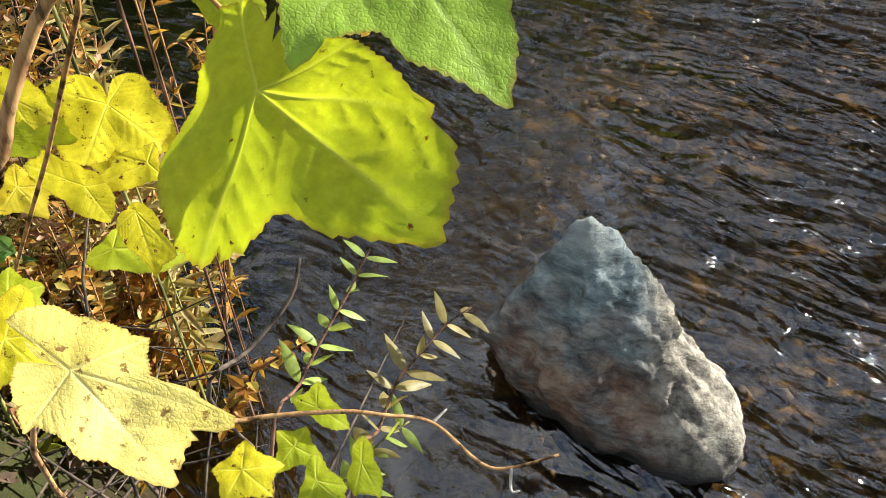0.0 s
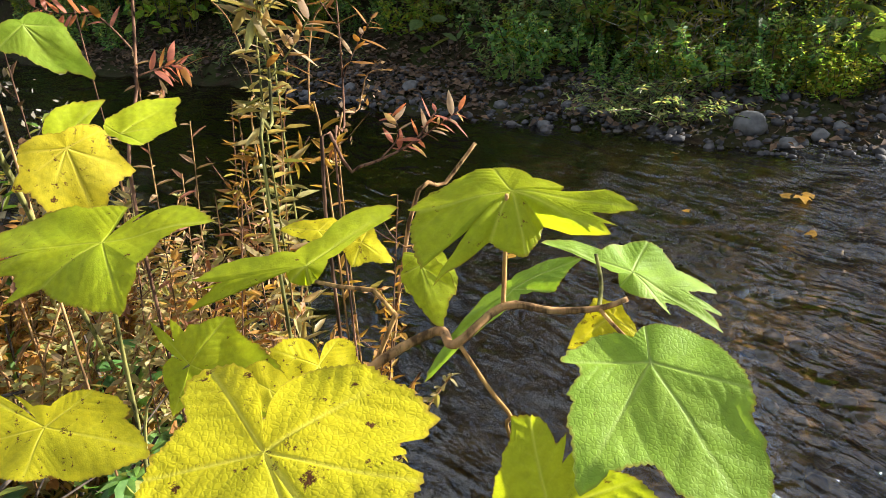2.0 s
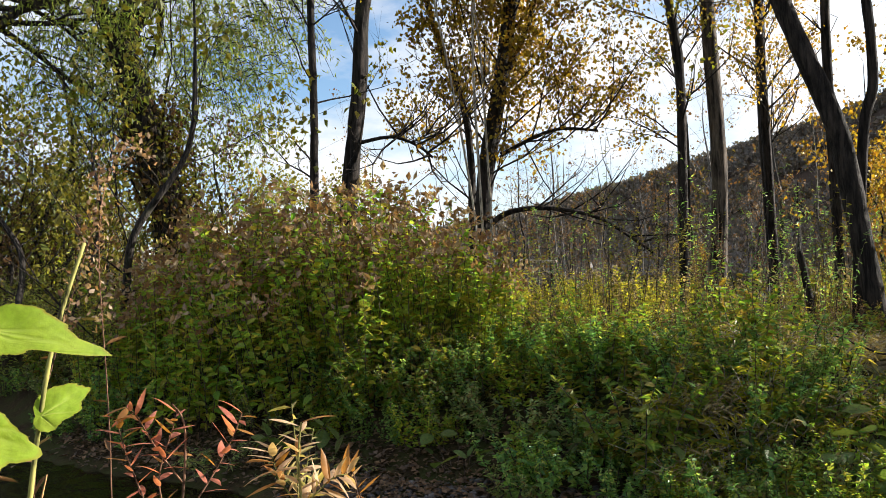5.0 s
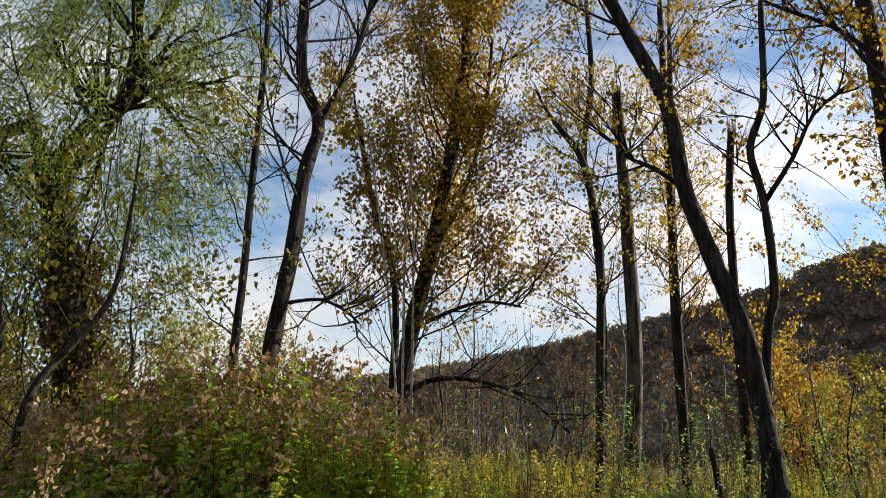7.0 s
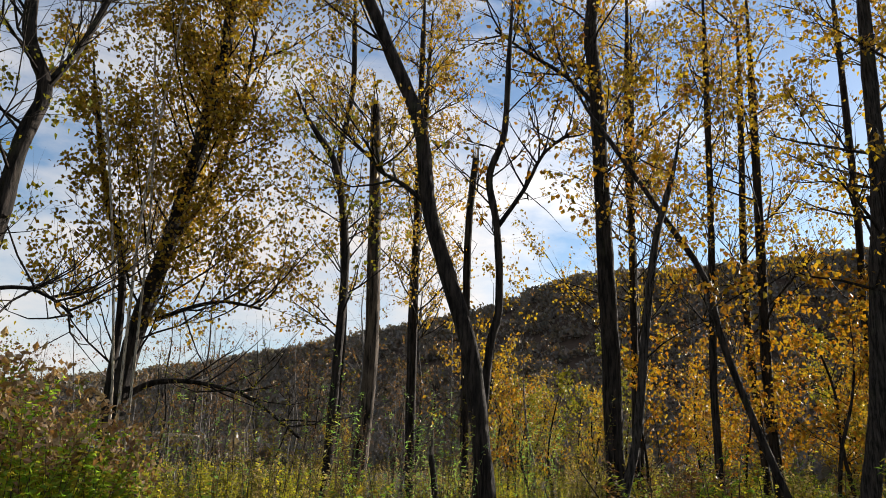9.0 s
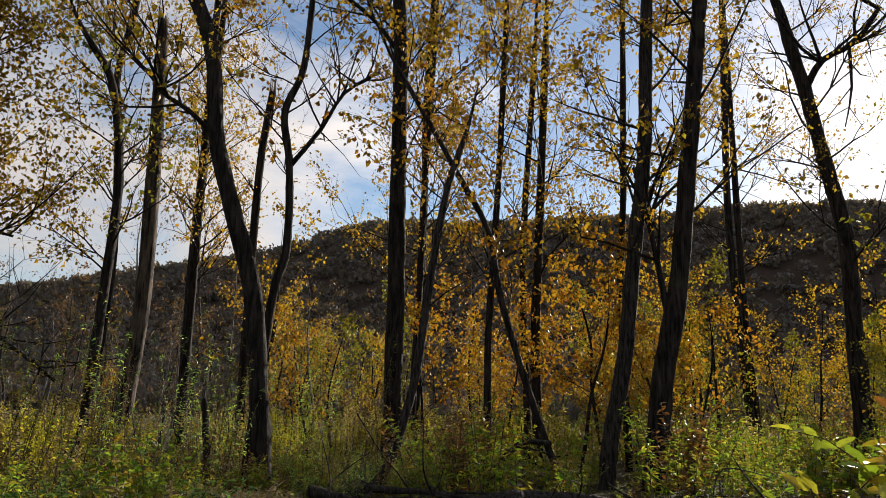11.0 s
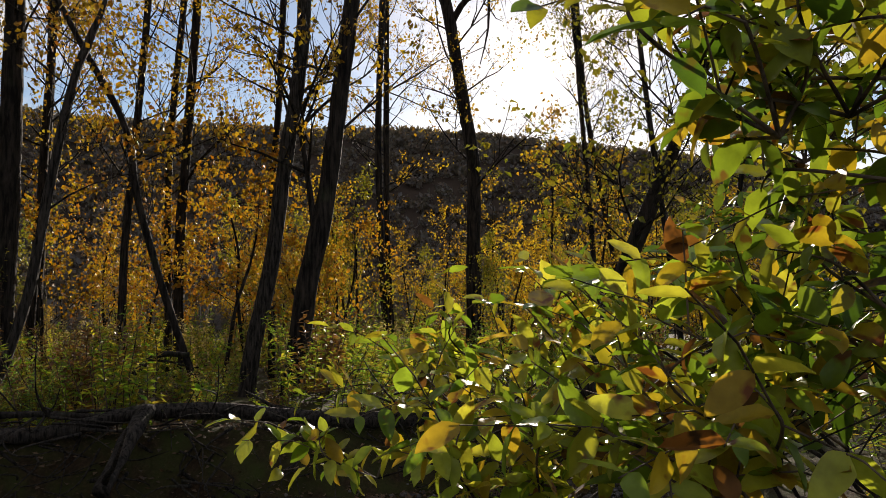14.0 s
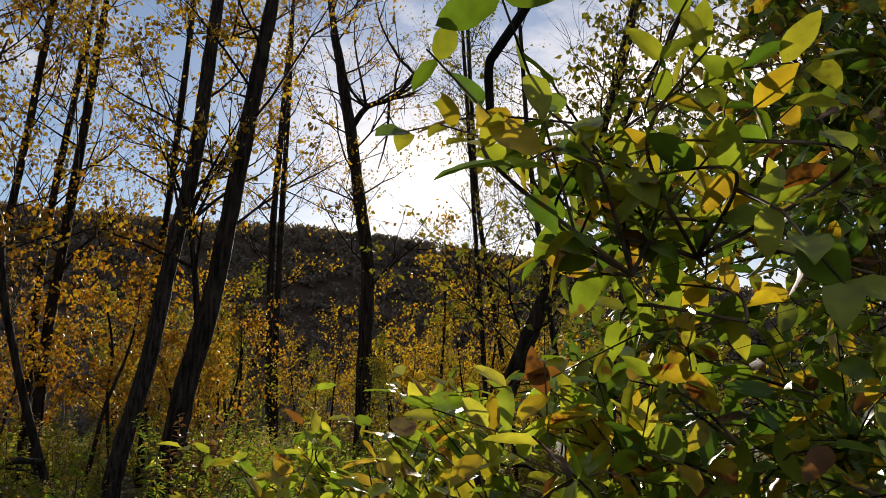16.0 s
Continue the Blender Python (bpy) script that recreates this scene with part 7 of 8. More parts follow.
def shoot(pts, seed, material, stem, pairs, length, label, start=0.25):
    """A leafy shoot: a thin stem with crossed pairs of narrow leaves."""
    rnd = random.Random(seed)
    foot = Vector((pts[0][0] - 0.06, pts[0][1] - 0.06, 0.0))
    foot.z = float(ground_height(foot.x, foot.y)) - 0.01
    t = thing("wild_shoot", foot, label, "wildflower", "shoots over the water")
    stem_part(t, "stem", [tuple(foot)] + list(pts), 0.0024, 0.0008, stem)
    for k in range(pairs):
        u = start + (1 - start) * k / (pairs - 0.5)
        p, d = along(pts, u)
        turn = k * 1.5 + rnd.uniform(-0.4, 0.4)
        a = d.orthogonal().normalized()
        b = d.cross(a)
        for sgn in (1, -1):
            way = (a * math.cos(turn) + b * math.sin(turn)) * sgn + d * 0.45 + Vector((rnd.gauss(0, 0.15), rnd.gauss(0, 0.15), rnd.gauss(0.1, 0.15)))
            lance_leaf(t, p, way, length * rnd.uniform(0.75, 1.2) * (1.1 - 0.45 * u), material, rnd)
    return t


shoot([(-0.091, 0.420, 0.559), (-0.065, 0.486, 0.599), (-0.039, 0.530, 0.630), (-0.018, 0.559, 0.652), (0.001, 0.586, 0.677), (0.010, 0.599, 0.690)], 420, LEAF_SHOOT, RED_STEM, 9, 0.048, "fresh green shoot leaning over the water")
shoot([(-0.008, 0.399, 0.527), (0.018, 0.455, 0.559), (0.036, 0.494, 0.586), (0.061, 0.518, 0.604), (0.092, 0.544, 0.625), (0.120, 0.557, 0.638)], 421, LEAF_PURPLE, RED_STEM, 9, 0.052, "purple and olive leaved shoot leaning over the water", 0.2)
shoot([(-0.030, 0.380, 0.500), (-0.005, 0.420, 0.530), (0.020, 0.450, 0.545), (0.050, 0.470, 0.552)], 422, LEAF_SHOOT, GREEN_STEM, 5, 0.060, "green shoot low over the water", 0.3)


def branching_stalk(line, branches, seed, leaf, stem, length, label, thick=0.003, per=7, upper=0, tint=None):
    """A stalk with a few side branches, whose upper halves carry narrow leaves, some of a second tint."""
    rnd = random.Random(seed)
    foot = Vector((line[0][0], line[0][1], 0.0))
    foot.z = float(ground_height(foot.x, foot.y)) - 0.02
    t = thing("wild_stalk", foot, label, "wildflower", "wild stalks on the near bank")
    stem_part(t, "stem", [tuple(foot)] + list(line), thick, thick * 0.4, stem)
    for pts in branches:
        stem_part(t, "side_branch", pts, thick * 0.5, thick * 0.2, stem)
    for pts, count, low in [(pts, per, 0.3) for pts in branches] + [(line, upper, 0.35)] * bool(upper):
        for k in range(count):
            p, d = along(pts, low + (1 - low) * (k / (count - 1)) ** 0.8)
            a = d.orthogonal().normalized()
            b = d.cross(a)
            turn = k * 2.4 + rnd.uniform(-0.4, 0.4)
            way = a * math.cos(turn) + b * math.sin(turn) + d * 0.5 + Vector((0, 0, rnd.gauss(0.1, 0.2)))
            lance_leaf(t, p, way, length * rnd.uniform(0.6, 1.25), tint if tint and rnd.random() < 0.35 else leaf, rnd, rnd.uniform(0.085, 0.14))
    return t


branching_stalk([(-0.583, 0.858, 0.909), (-0.593, 0.948, 1.101), (-0.591, 0.993, 1.250), (-0.590, 1.010, 1.344), (-0.593, 1.014, 1.413), (-0.608, 1.006, 1.443)],
                [[(-0.594, 0.984, 1.216), (-0.633, 0.977, 1.305), (-0.658, 0.969, 1.374), (-0.672, 0.964, 1.428)], [(-0.592, 0.997, 1.267), (-0.559, 1.025, 1.325), (-0.532, 1.046, 1.384), (-0.519, 1.054, 1.423)],
                 [(-0.591, 1.007, 1.327), (-0.625, 0.992, 1.380), (-0.648, 0.980, 1.427), (-0.661, 0.971, 1.444)], [(-0.594, 0.965, 1.150), (-0.634, 0.955, 1.204), (-0.670, 0.932, 1.209), (-0.696, 0.916, 1.221)],
                 [(-0.592, 0.993, 1.250), (-0.620, 0.990, 1.329), (-0.607, 1.005, 1.405), (-0.602, 1.009, 1.430)], [(-0.593, 0.955, 1.117), (-0.549, 0.984, 1.128), (-0.534, 0.990, 1.122)]],
                431, LEAF_CORAL, RED_STEM, 0.040, "branching brown stalk with coral red leaves on the near bank", per=18, tint=LEAF_AMBER)
branching_stalk([(-0.298, 0.863, 0.952), (-0.266, 0.898, 0.995), (-0.230, 0.914, 1.007), (-0.185, 0.934, 1.027), (-0.156, 0.955, 1.063)],
                [[(-0.230, 0.914, 1.007), (-0.185, 0.934, 1.027), (-0.156, 0.955, 1.063)], [(-0.184, 0.932, 1.024), (-0.154, 0.947, 1.045), (-0.124, 0.960, 1.063)], [(-0.230, 0.914, 1.007), (-0.205, 0.933, 1.035), (-0.215, 0.943, 1.064)]],
                432, LEAF_CORAL, RED_STEM, 0.034, "leaning sprig with pink-red leaves over the water", per=12, tint=LEAF_PINK)
branching_stalk([(-0.292, 0.903, 0.913), (-0.293, 0.968, 1.040), (-0.300, 1.012, 1.166), (-0.308, 1.030, 1.249), (-0.337, 1.036, 1.342)],
                [[(-0.296, 0.990, 1.100), (-0.270, 1.000, 1.150), (-0.250, 1.010, 1.180)], [(-0.300, 1.012, 1.166), (-0.330, 1.010, 1.220), (-0.350, 1.010, 1.260)], [(-0.308, 1.030, 1.249), (-0.330, 1.036, 1.310), (-0.345, 1.036, 1.350)]],
                433, LEAF_AMBER, RED_STEM, 0.036, "thin stalk with amber leaves on the near bank", 0.002, 12, 16, LEAF_PINK)
branching_stalk([(-0.364, 0.833, 0.945), (-0.369, 0.894, 1.065), (-0.377, 0.940, 1.200), (-0.386, 0.960, 1.310), (-0.392, 0.965, 1.374), (-0.389, 0.970, 1.425)],
                [[(-0.372, 0.915, 1.120), (-0.340, 0.940, 1.160), (-0.320, 0.950, 1.190)], [(-0.377, 0.940, 1.200), (-0.340, 0.965, 1.240), (-0.315, 0.975, 1.265)], [(-0.386, 0.960, 1.310), (-0.350, 0.980, 1.345), (-0.330, 0.990, 1.350)], [(-0.386, 0.960, 1.310), (-0.420, 0.960, 1.350), (-0.430, 0.960, 1.390)]],
                434, LEAF_PINK, GREEN_STEM, 0.042, "tall tan and pink leaved stalk on the near bank", 0.003, 20, 40, LEAF_AMBER)

rw = random.Random(501)
for i in range(26):
    bx, by = rw.uniform(-1.3, -0.5), rw.uniform(0.75, 1.9)
    if by > near_water(bx) + 0.08:
        by = near_water(bx) - rw.uniform(0.0, 0.25)
    tall = rw.uniform(0.3, 0.72)
    gz = float(ground_height(bx, by))
    top = (bx + rw.gauss(0, 0.16), by + rw.gauss(0.0, 0.14), gz + tall)
    mid = ((bx + top[0]) / 2 + rw.gauss(0, 0.03), (by + top[1]) / 2 + rw.gauss(0, 0.03), gz + tall * 0.55)
    wand([(bx, by, gz), mid, top], 520 + i, rw.choice([LEAF_AMBER, LEAF_AMBER, LEAF_AMBER, LEAF_TAN, LEAF_PINK]), rw.choice([CANE, CANE, TWIG]), rw.randint(70, 130), rw.uniform(0.028, 0.04), EGG,
         label="dry amber-leaved stalk in the near bank thicket")


thicket = [herb("amber_thicket", "bushy amber and rust leaved herb of the near thicket", "herb", 680 + i, 9, 0.55, 0.18, 62, 0.036, EGG, (LEAF_AMBER, LEAF_TAN, LEAF_AMBER)[i], CANE, spread=0.13, low=0.15, group="thicket of the near bank") for i in range(3)]
scatter(thicket, [(x, min(y, near_water(x) + 0.02)) for x, y in spots(rw, 70, (-1.5, -0.56, 0.75, 2.0), lambda x, y: y < near_water(x) + 0.25 and y > near_water(x) - 0.5)], rw, (0.65, 1.25))


scatter([copy_thing(o, pose(0, 0, -9)) for o in thicket], [(-0.52, 0.86), (-0.60, 0.98), (-0.70, 1.05)], rw, (1.15, 1.3))


for i in range(15):
    bx, by = rw.uniform(-0.66, -0.36), rw.uniform(0.82, 1.02)
    top = (bx + rw.gauss(0.06, 0.07), by + rw.gauss(0.05, 0.05), rw.uniform(0.88, 1.16))
    mid = ((bx + top[0]) / 2 + rw.gauss(0, 0.02), (by + top[1]) / 2 + rw.gauss(0, 0.02), 0.55)
    wand([(bx, by, 0.1), mid, top], 700 + i, rw.choice([LEAF_AMBER, LEAF_AMBER, LEAF_TAN, LEAF_PINK]), rw.choice([RED_STEM, CANE]), rw.randint(34, 60), rw.uniform(0.034, 0.05), start=0.45,
         label="amber-leaved stalk leaning over the water from the near bank")


def near_litter():
    rng = np.random.default_rng(23)
    g = Geo()
    n = 900
    x = rng.uniform(-1.5, 0.6, n)
    y = near_water(x) - 0.02 - 0.75 * rng.random(n) ** 1.3
    z = ground_height(x, y) + 0.012 + 0.03 * rng.random(n)
    g.batch(WIDE, np.stack([x, y, z], 1), np.stack([rng.normal(0, 1, n), rng.normal(0, 1, n), rng.normal(0, 0.25, n)], 1), np.tile([0, 0, 1.0], (n, 1)) + rng.normal(0, 0.4, (n, 3)), rng.uniform(0.025, 0.06, n))
    return g


tagged(new("bank_litter", near_litter().mesh("bank_litter", LEAF_LITTER, False)), "brown fallen leaves on the near bank", "leaves", kind="stuff")


def twig_tangle():
    """Bare dead twigs and stalks lying through the near thicket."""
    rnd = random.Random(8)
    g = Geo()
    for _ in range(260):
        x, y = rnd.uniform(-1.3, -0.12), rnd.uniform(0.0, 1.6)
        y = min(y, near_water(x) + 0.02)
        p = Vector((x, y, max(0.02, float(ground_height(x, y))) + rnd.uniform(0.0, 0.4)))
        d = Vector((rnd.gauss(0, 1), rnd.gauss(0, 1), rnd.gauss(0.15, 0.35))).normalized()
        n = rnd.uniform(0.12, 0.4)
        pts = [p, p + d * n * 0.4 + Vector((0, 0, rnd.gauss(0, 0.02))), p + d * n + Vector((rnd.gauss(0, 0.03), rnd.gauss(0, 0.03), rnd.gauss(0, 0.03)))]
        g.tube(pts, [rnd.uniform(0.0012, 0.0032)] * 2 + [0.0008], 5, False)
    return g


tagged(new("twig_tangle", twig_tangle().mesh("twig_tangle", TWIG)), "tangle of dead brown twigs on the near bank", "twigs", kind="stuff")
near_herbs = [herb("bank_herb", "small green herb at the foot of the near thicket", "herb", 640 + i, 9, 0.26, 0.12, 22, 0.06, OVAL, LEAF_LIME if i else LEAF_GREEN, spread=0.12, group="small herbs of the near bank") for i in range(3)]
scatter(near_herbs, spots(rw, 34, (-2.2, -0.35, 0.2, 2.2), lambda x, y: y < near_water(x) - 0.03), rw, (0.7, 1.3))
near_straw = [herb("near_willow_shoots", "tall leafy shoots on the near bank upstream", "shrub", 660 + i, 10, 0.9, 0.3, 40, 0.08, LANCE, LEAF_ASTER, spread=0.25, head=HEAD_GREY, heads=12, group="shoots of the near bank") for i in range(2)]
scatter(near_straw, spots(rw, 22, (-5.5, -1.3, 1.0, 3.4), lambda x, y: y < near_water(x) - 0.1 and y > near_water(x) - 1.2), rw, (0.7, 1.1))


# ---- honeysuckle at the end of the walk ----
def shrub_leaf_mesh(fine, seed):
    rnd = random.Random(seed)
    verts, faces = [], []
    rows, cols = (9, 5) if fine else (6, 3)
    curl, fold = rnd.uniform(0.05, 0.3), rnd.uniform(0.05, 0.25)
    for i in range(rows):
        u = i / (rows - 1)
        w = 0.25 * math.sin(math.pi * min(1, u ** 0.82 * 0.99 + 0.01)) ** 0.75 + 0.004
        for j in range(cols):
            s = (j / (cols - 1) - 0.5) * 2
            verts.append((w * s * (1 + 0.04 * math.sin(9 * u + seed)), u, fold * w * abs(s) - curl * u * u + 0.012 * math.sin(14 * u + 3 * s) + (0.016 * math.cos(20 * (u - 0.25 * abs(s))) * abs(s) + 0.012 * abs(s) if fine else 0.0)))
    for i in range(rows - 1):
        for j in range(cols - 1):
            faces.append((i * cols + j, i * cols + j + 1, (i + 1) * cols + j + 1, (i + 1) * cols + j))
    return (verts, faces)


SHRUB_LIME = leaf_material("honeysuckle_leaves", [(0.09, 0.17, 0.02), (0.18, 0.28, 0.035), (0.30, 0.37, 0.05), (0.42, 0.42, 0.06), (0.17, 0.20, 0.025)], 0.5, 0.26, 0.14, (0.14, 0.06, 0.02), 40, 1.3)
# Two darker greens: the leaves' own green with shade worked into the colour.
SHRUB_DIMMED = leaf_material("green_shrub_leaves", [(0.06, 0.13, 0.016), (0.11, 0.18, 0.022), (0.19, 0.25, 0.03), (0.29, 0.30, 0.04)], 0.5, 0.4, 0.12, (0.12, 0.07, 0.02), 40, 1.2)
SHRUB_SHADED = leaf_material("deep_green_shrub_leaves", [(0.05, 0.12, 0.015), (0.08, 0.16, 0.02), (0.14, 0.21, 0.03), (0.19, 0.23, 0.03)], 0.42, 0.36, 0.1, (0.12, 0.07, 0.02), 40, 0.9)
SHRUB_YELLOW = leaf_material("honeysuckle_yellow_leaves", [(0.44, 0.35, 0.03), (0.36, 0.25, 0.03), (0.30, 0.29, 0.03)], 0.5, 0.4, 0.4, (0.18, 0.06, 0.02), 40, 1.2)
SHRUB_BROWN = leaf_material("honeysuckle_brown_leaves", [(0.07, 0.03, 0.014), (0.14, 0.07, 0.025), (0.20, 0.08, 0.02)], 0.35, 0.6, 0.5, (0.03, 0.015, 0.008), 45)
SHAPES = [shrub_leaf_mesh(True, k) for k in range(4)]
PLAIN_SHAPES = [shrub_leaf_mesh(False, k) for k in range(4)]


def honeysuckle(base, tips, name, label, seed, size=0.03, bunches=8, main=5, leaf=None, sides=2, limb=0.006, fine=False, more=0):
    """A shrub of a few main limbs; every tip is a spray that leaves the nearest limb."""
    rnd = random.Random(seed)
    b = Vector(base)
    b.z = float(ground_height(b.x, b.y)) - 0.02
    t = thing(name, b, label, "shrub", "honeysuckle shrubs")
    ends = [Vector(q) - b for q in tips]
    ends += [e + Vector((abs(rnd.gauss(0, 0.09)), rnd.gauss(-0.03, 0.07), rnd.gauss(0, 0.08))) for e in ends for _ in range(more)]
    limbs = []
    for k in range(main):
        e = ends[(k * len(ends)) // main + len(ends) // (2 * main)]
        bow = Vector((rnd.gauss(0, 0.1), rnd.gauss(0, 0.1), 0))
        lp, lr = smooth_line([Vector((rnd.gauss(0, 0.05), rnd.gauss(0, 0.05), 0)), Vector((e.x * 0.12, e.y * 0.12, e.z * 0.7)) + bow, Vector((e.x * 0.55, e.y * 0.55, e.z * 0.98)) + bow * 0.5, e * 0.95], [limb, limb * 0.8, limb * 0.5, limb * 0.22], 7)
        g = Geo()
        g.tube(lp, lr, 7)
        part("branch", g, BARK_DARK, t)
        limbs.append(lp)
    sprays = Geo()
    groups = {0: [], 1: [], 2: []}
    for e in ends:
        near = min((q for lp in limbs for q in lp[6:]), key=lambda q: (q - e).length + 0.4 * max(0.0, q.z - e.z) + 0.6 * max(0.0, 0.18 - (q - e).length))
        d = e - near
        bow = Vector((rnd.gauss(0, 0.03), rnd.gauss(0, 0.03), 0.10 * d.length))
        lp, lr = smooth_line([near, near + d * 0.5 + bow, e], [0.0011, 0.0009, 0.0005] if fine else [0.0024, 0.0018, 0.0008], 8)
        sprays.tube(lp, lr, 5, False)
        lines = [lp]
        for _ in range(sides):
            q, dd = along(lp, rnd.uniform(0.25, 0.85))
            f = (dd * 0.6 + Vector((rnd.gauss(0, 1), rnd.gauss(0, 1), rnd.gauss(0, 0.7))).normalized() * 0.7).normalized() * rnd.uniform(0.05, 0.12)
            s2 = [q, q + f * 0.5 + Vector((0, 0, 0.008)), q + f]
            sprays.tube(s2, [0.0007, 0.0006, 0.0004], 4, False)
            lines.append(s2)
        for li, line in enumerate(lines):
            nodes = bunches if li == 0 else max(3, bunches // 2)
            for k in range(nodes):
                p, dd = along(line, min(0.999, 0.12 + 0.88 * (k + 0.8) / nodes))
                for sgn in (1, -1):
                    w = dd.cross(Vector((rnd.gauss(0, 0.4), rnd.gauss(0, 0.4), 1))).normalized() * sgn
                    if k % 2:
                        w = (w * 0.4 + Vector((0, 0, 0.7 * sgn))).normalized()
                    ax = (w + dd * 0.6 + Vector((rnd.gauss(0, 0.3), rnd.gauss(0, 0.3), rnd.gauss(-0.1, 0.3)))).normalized()
                    nr = Vector((rnd.gauss(0, 0.55), rnd.gauss(0, 0.55), 1))
                    pick = rnd.random()
                    groups[0 if pick < 0.76 else 1 if pick < 0.955 else 2].append((p, ax, nr, size * rnd.uniform(0.6, 1.15)))
    stuff(part("spray", sprays, TWIG, t))
    for key, mat in ((0, leaf or SHRUB_LIME), (1, SHRUB_YELLOW), (2, SHRUB_BROWN)):
        if groups[key]:
            q = Geo()
            for s in range(4):
                sel = groups[key][s::4]
                if sel:
                    q.batch((SHAPES if fine else PLAIN_SHAPES)[s], [list(a[0]) for a in sel], [list(a[1]) for a in sel], [list(a[2]) for a in sel], [a[3] for a in sel])
            stuff(part("foliage", q, mat, t))
    return t


honeysuckle((1.300, -0.150, 0.400), [(0.75, 0.51, 1.84), (0.75, 0.48, 1.84), (0.81, 0.51, 1.88), (0.84, 0.47, 1.91), (0.78, 0.41, 1.88), (0.82, 0.42, 1.89), (0.87, 0.43, 1.93), (0.88, 0.39, 1.96), (0.74, 0.34, 1.85), (0.75, 0.37, 1.83), (0.71, 0.31, 1.87), (0.83, 0.36, 1.91), (0.77, 0.30, 1.93), (0.78, 0.33, 1.88), (0.77, 0.29, 1.88), (0.89, 0.32, 1.95), (0.94, 0.32, 1.99), (0.95, 0.28, 1.99), (0.90, 0.29, 1.95), (0.80, 0.22, 1.95), (0.69, 0.23, 1.88), (0.76, 0.30, 1.82), (0.78, 0.27, 1.85), (0.78, 0.25, 1.82), (0.74, 0.27, 1.91)], "honeysuckle", "low sunlit honeysuckle branches with lime leaves", 701, main=6, bunches=7, size=0.027, limb=0.004, fine=True)
honeysuckle((1.050, -0.350, 0.420), [(0.66, 0.18, 1.93), (0.63, 0.15, 1.94), (0.65, 0.16, 1.92), (0.60, 0.17, 1.89), (0.63, 0.15, 1.88), (0.66, 0.14, 1.95), (0.71, 0.15, 1.92), (0.66, 0.14, 1.87), (0.64, 0.12, 1.93), (0.64, 0.12, 1.90), (0.64, 0.11, 1.91), (0.63, 0.11, 1.88), (0.64, 0.10, 1.90), (0.65, 0.17, 1.85), (0.69, 0.20, 1.85), (0.63, 0.10, 1.86), (0.67, 0.12, 1.96), (0.71, 0.15, 1.99)], "honeysuckle", "sunlit honeysuckle with lime and yellow leaves", 706, main=6, bunches=5, size=0.028, sides=2, limb=0.0016, fine=True)
honeysuckle((1.050, -0.450, 0.450), [(0.55, 0.12, 2.08), (0.55, 0.11, 2.09), (0.57, 0.11, 2.11), (0.57, 0.10, 2.07), (0.58, 0.10, 2.06), (0.62, 0.13, 2.04), (0.62, 0.12, 2.03), (0.58, 0.08, 2.07), (0.60, 0.08, 2.06), (0.60, 0.07, 2.07), (0.57, 0.05, 2.10), (0.56, 0.04, 2.11), (0.61, 0.06, 2.09), (0.66, 0.04, 2.08), (0.63, 0.09, 2.04), (0.65, 0.07, 2.05), (0.67, 0.06, 2.05), (0.67, 0.07, 2.03), (0.67, 0.10, 2.01), (0.67, 0.09, 2.01), (0.68, 0.03, 2.07), (0.70, 0.02, 2.05), (0.70, 0.10, 1.98), (0.73, 0.14, 1.98), (0.71, 0.07, 1.98), (0.74, 0.04, 2.02)], "honeysuckle", "honeysuckle sprays hanging in front of the low sun", 702, main=5, bunches=4, size=0.026, sides=1, limb=0.0006, leaf=SHRUB_DIMMED, fine=True)
honeysuckle((1.350, -0.700, 0.450), [(0.82, 0.01, 2.16), (0.90, -0.02, 2.24), (0.81, -0.03, 2.18), (0.83, -0.04, 2.12), (0.83, -0.01, 2.13), (0.90, -0.07, 2.21), (0.80, 0.01, 2.06), (0.84, -0.02, 2.08), (0.89, -0.06, 2.10), (0.76, 0.02, 2.00), (0.80, -0.01, 2.01), (0.85, -0.04, 2.02), (0.80, -0.04, 1.98), (0.71, 0.04, 1.96), (0.76, 0.02, 1.97), (0.76, -0.00, 1.95), (0.71, 0.06, 1.94), (0.71, 0.09, 1.94), (0.70, 0.12, 1.94), (0.71, 0.03, 1.93), (0.76, -0.02, 1.93), (0.76, 0.01, 1.92), (0.74, 0.16, 1.91)], "honeysuckle", "dense honeysuckle with green and yellowing leaves", 704, main=7, bunches=5, size=0.027, limb=0.0014, more=1, leaf=SHRUB_SHADED, fine=True)
honeysuckle((2.100, -0.500, 0.500), [(2.01, 0.32, 2.18), (1.55, -0.30, 2.48), (1.70, -0.16, 2.16), (2.05, -0.21, 2.55), (2.03, 0.28, 2.87), (2.00, 0.05, 2.76), (1.75, -0.16, 2.74), (1.83, -0.20, 2.76), (1.43, 0.20, 2.44), (1.81, 0.23, 1.85), (1.89, -0.39, 2.42), (1.53, -0.21, 2.11), (1.60, -0.07, 2.17), (1.90, 0.32, 1.96), (1.58, 0.18, 2.38), (1.49, -0.18, 2.26), (1.50, -0.24, 2.65), (1.53, 0.30, 2.08), (1.66, -0.09, 2.78), (1.81, -0.16, 2.31), (1.91, -0.03, 2.47), (1.59, 0.25, 2.36), (1.50, -0.17, 1.91), (1.94, 0.28, 2.17), (2.25, 0.45, 2.21), (1.86, 0.01, 2.57), (1.85, 0.22, 2.24), (1.41, 0.12, 2.38), (1.98, 0.16, 1.83), (1.78, 0.16, 1.89)], "honeysuckle", "tall honeysuckle arching overhead against the sky", 703, main=9, more=2, size=0.037, bunches=9, leaf=SHRUB_SHADED)
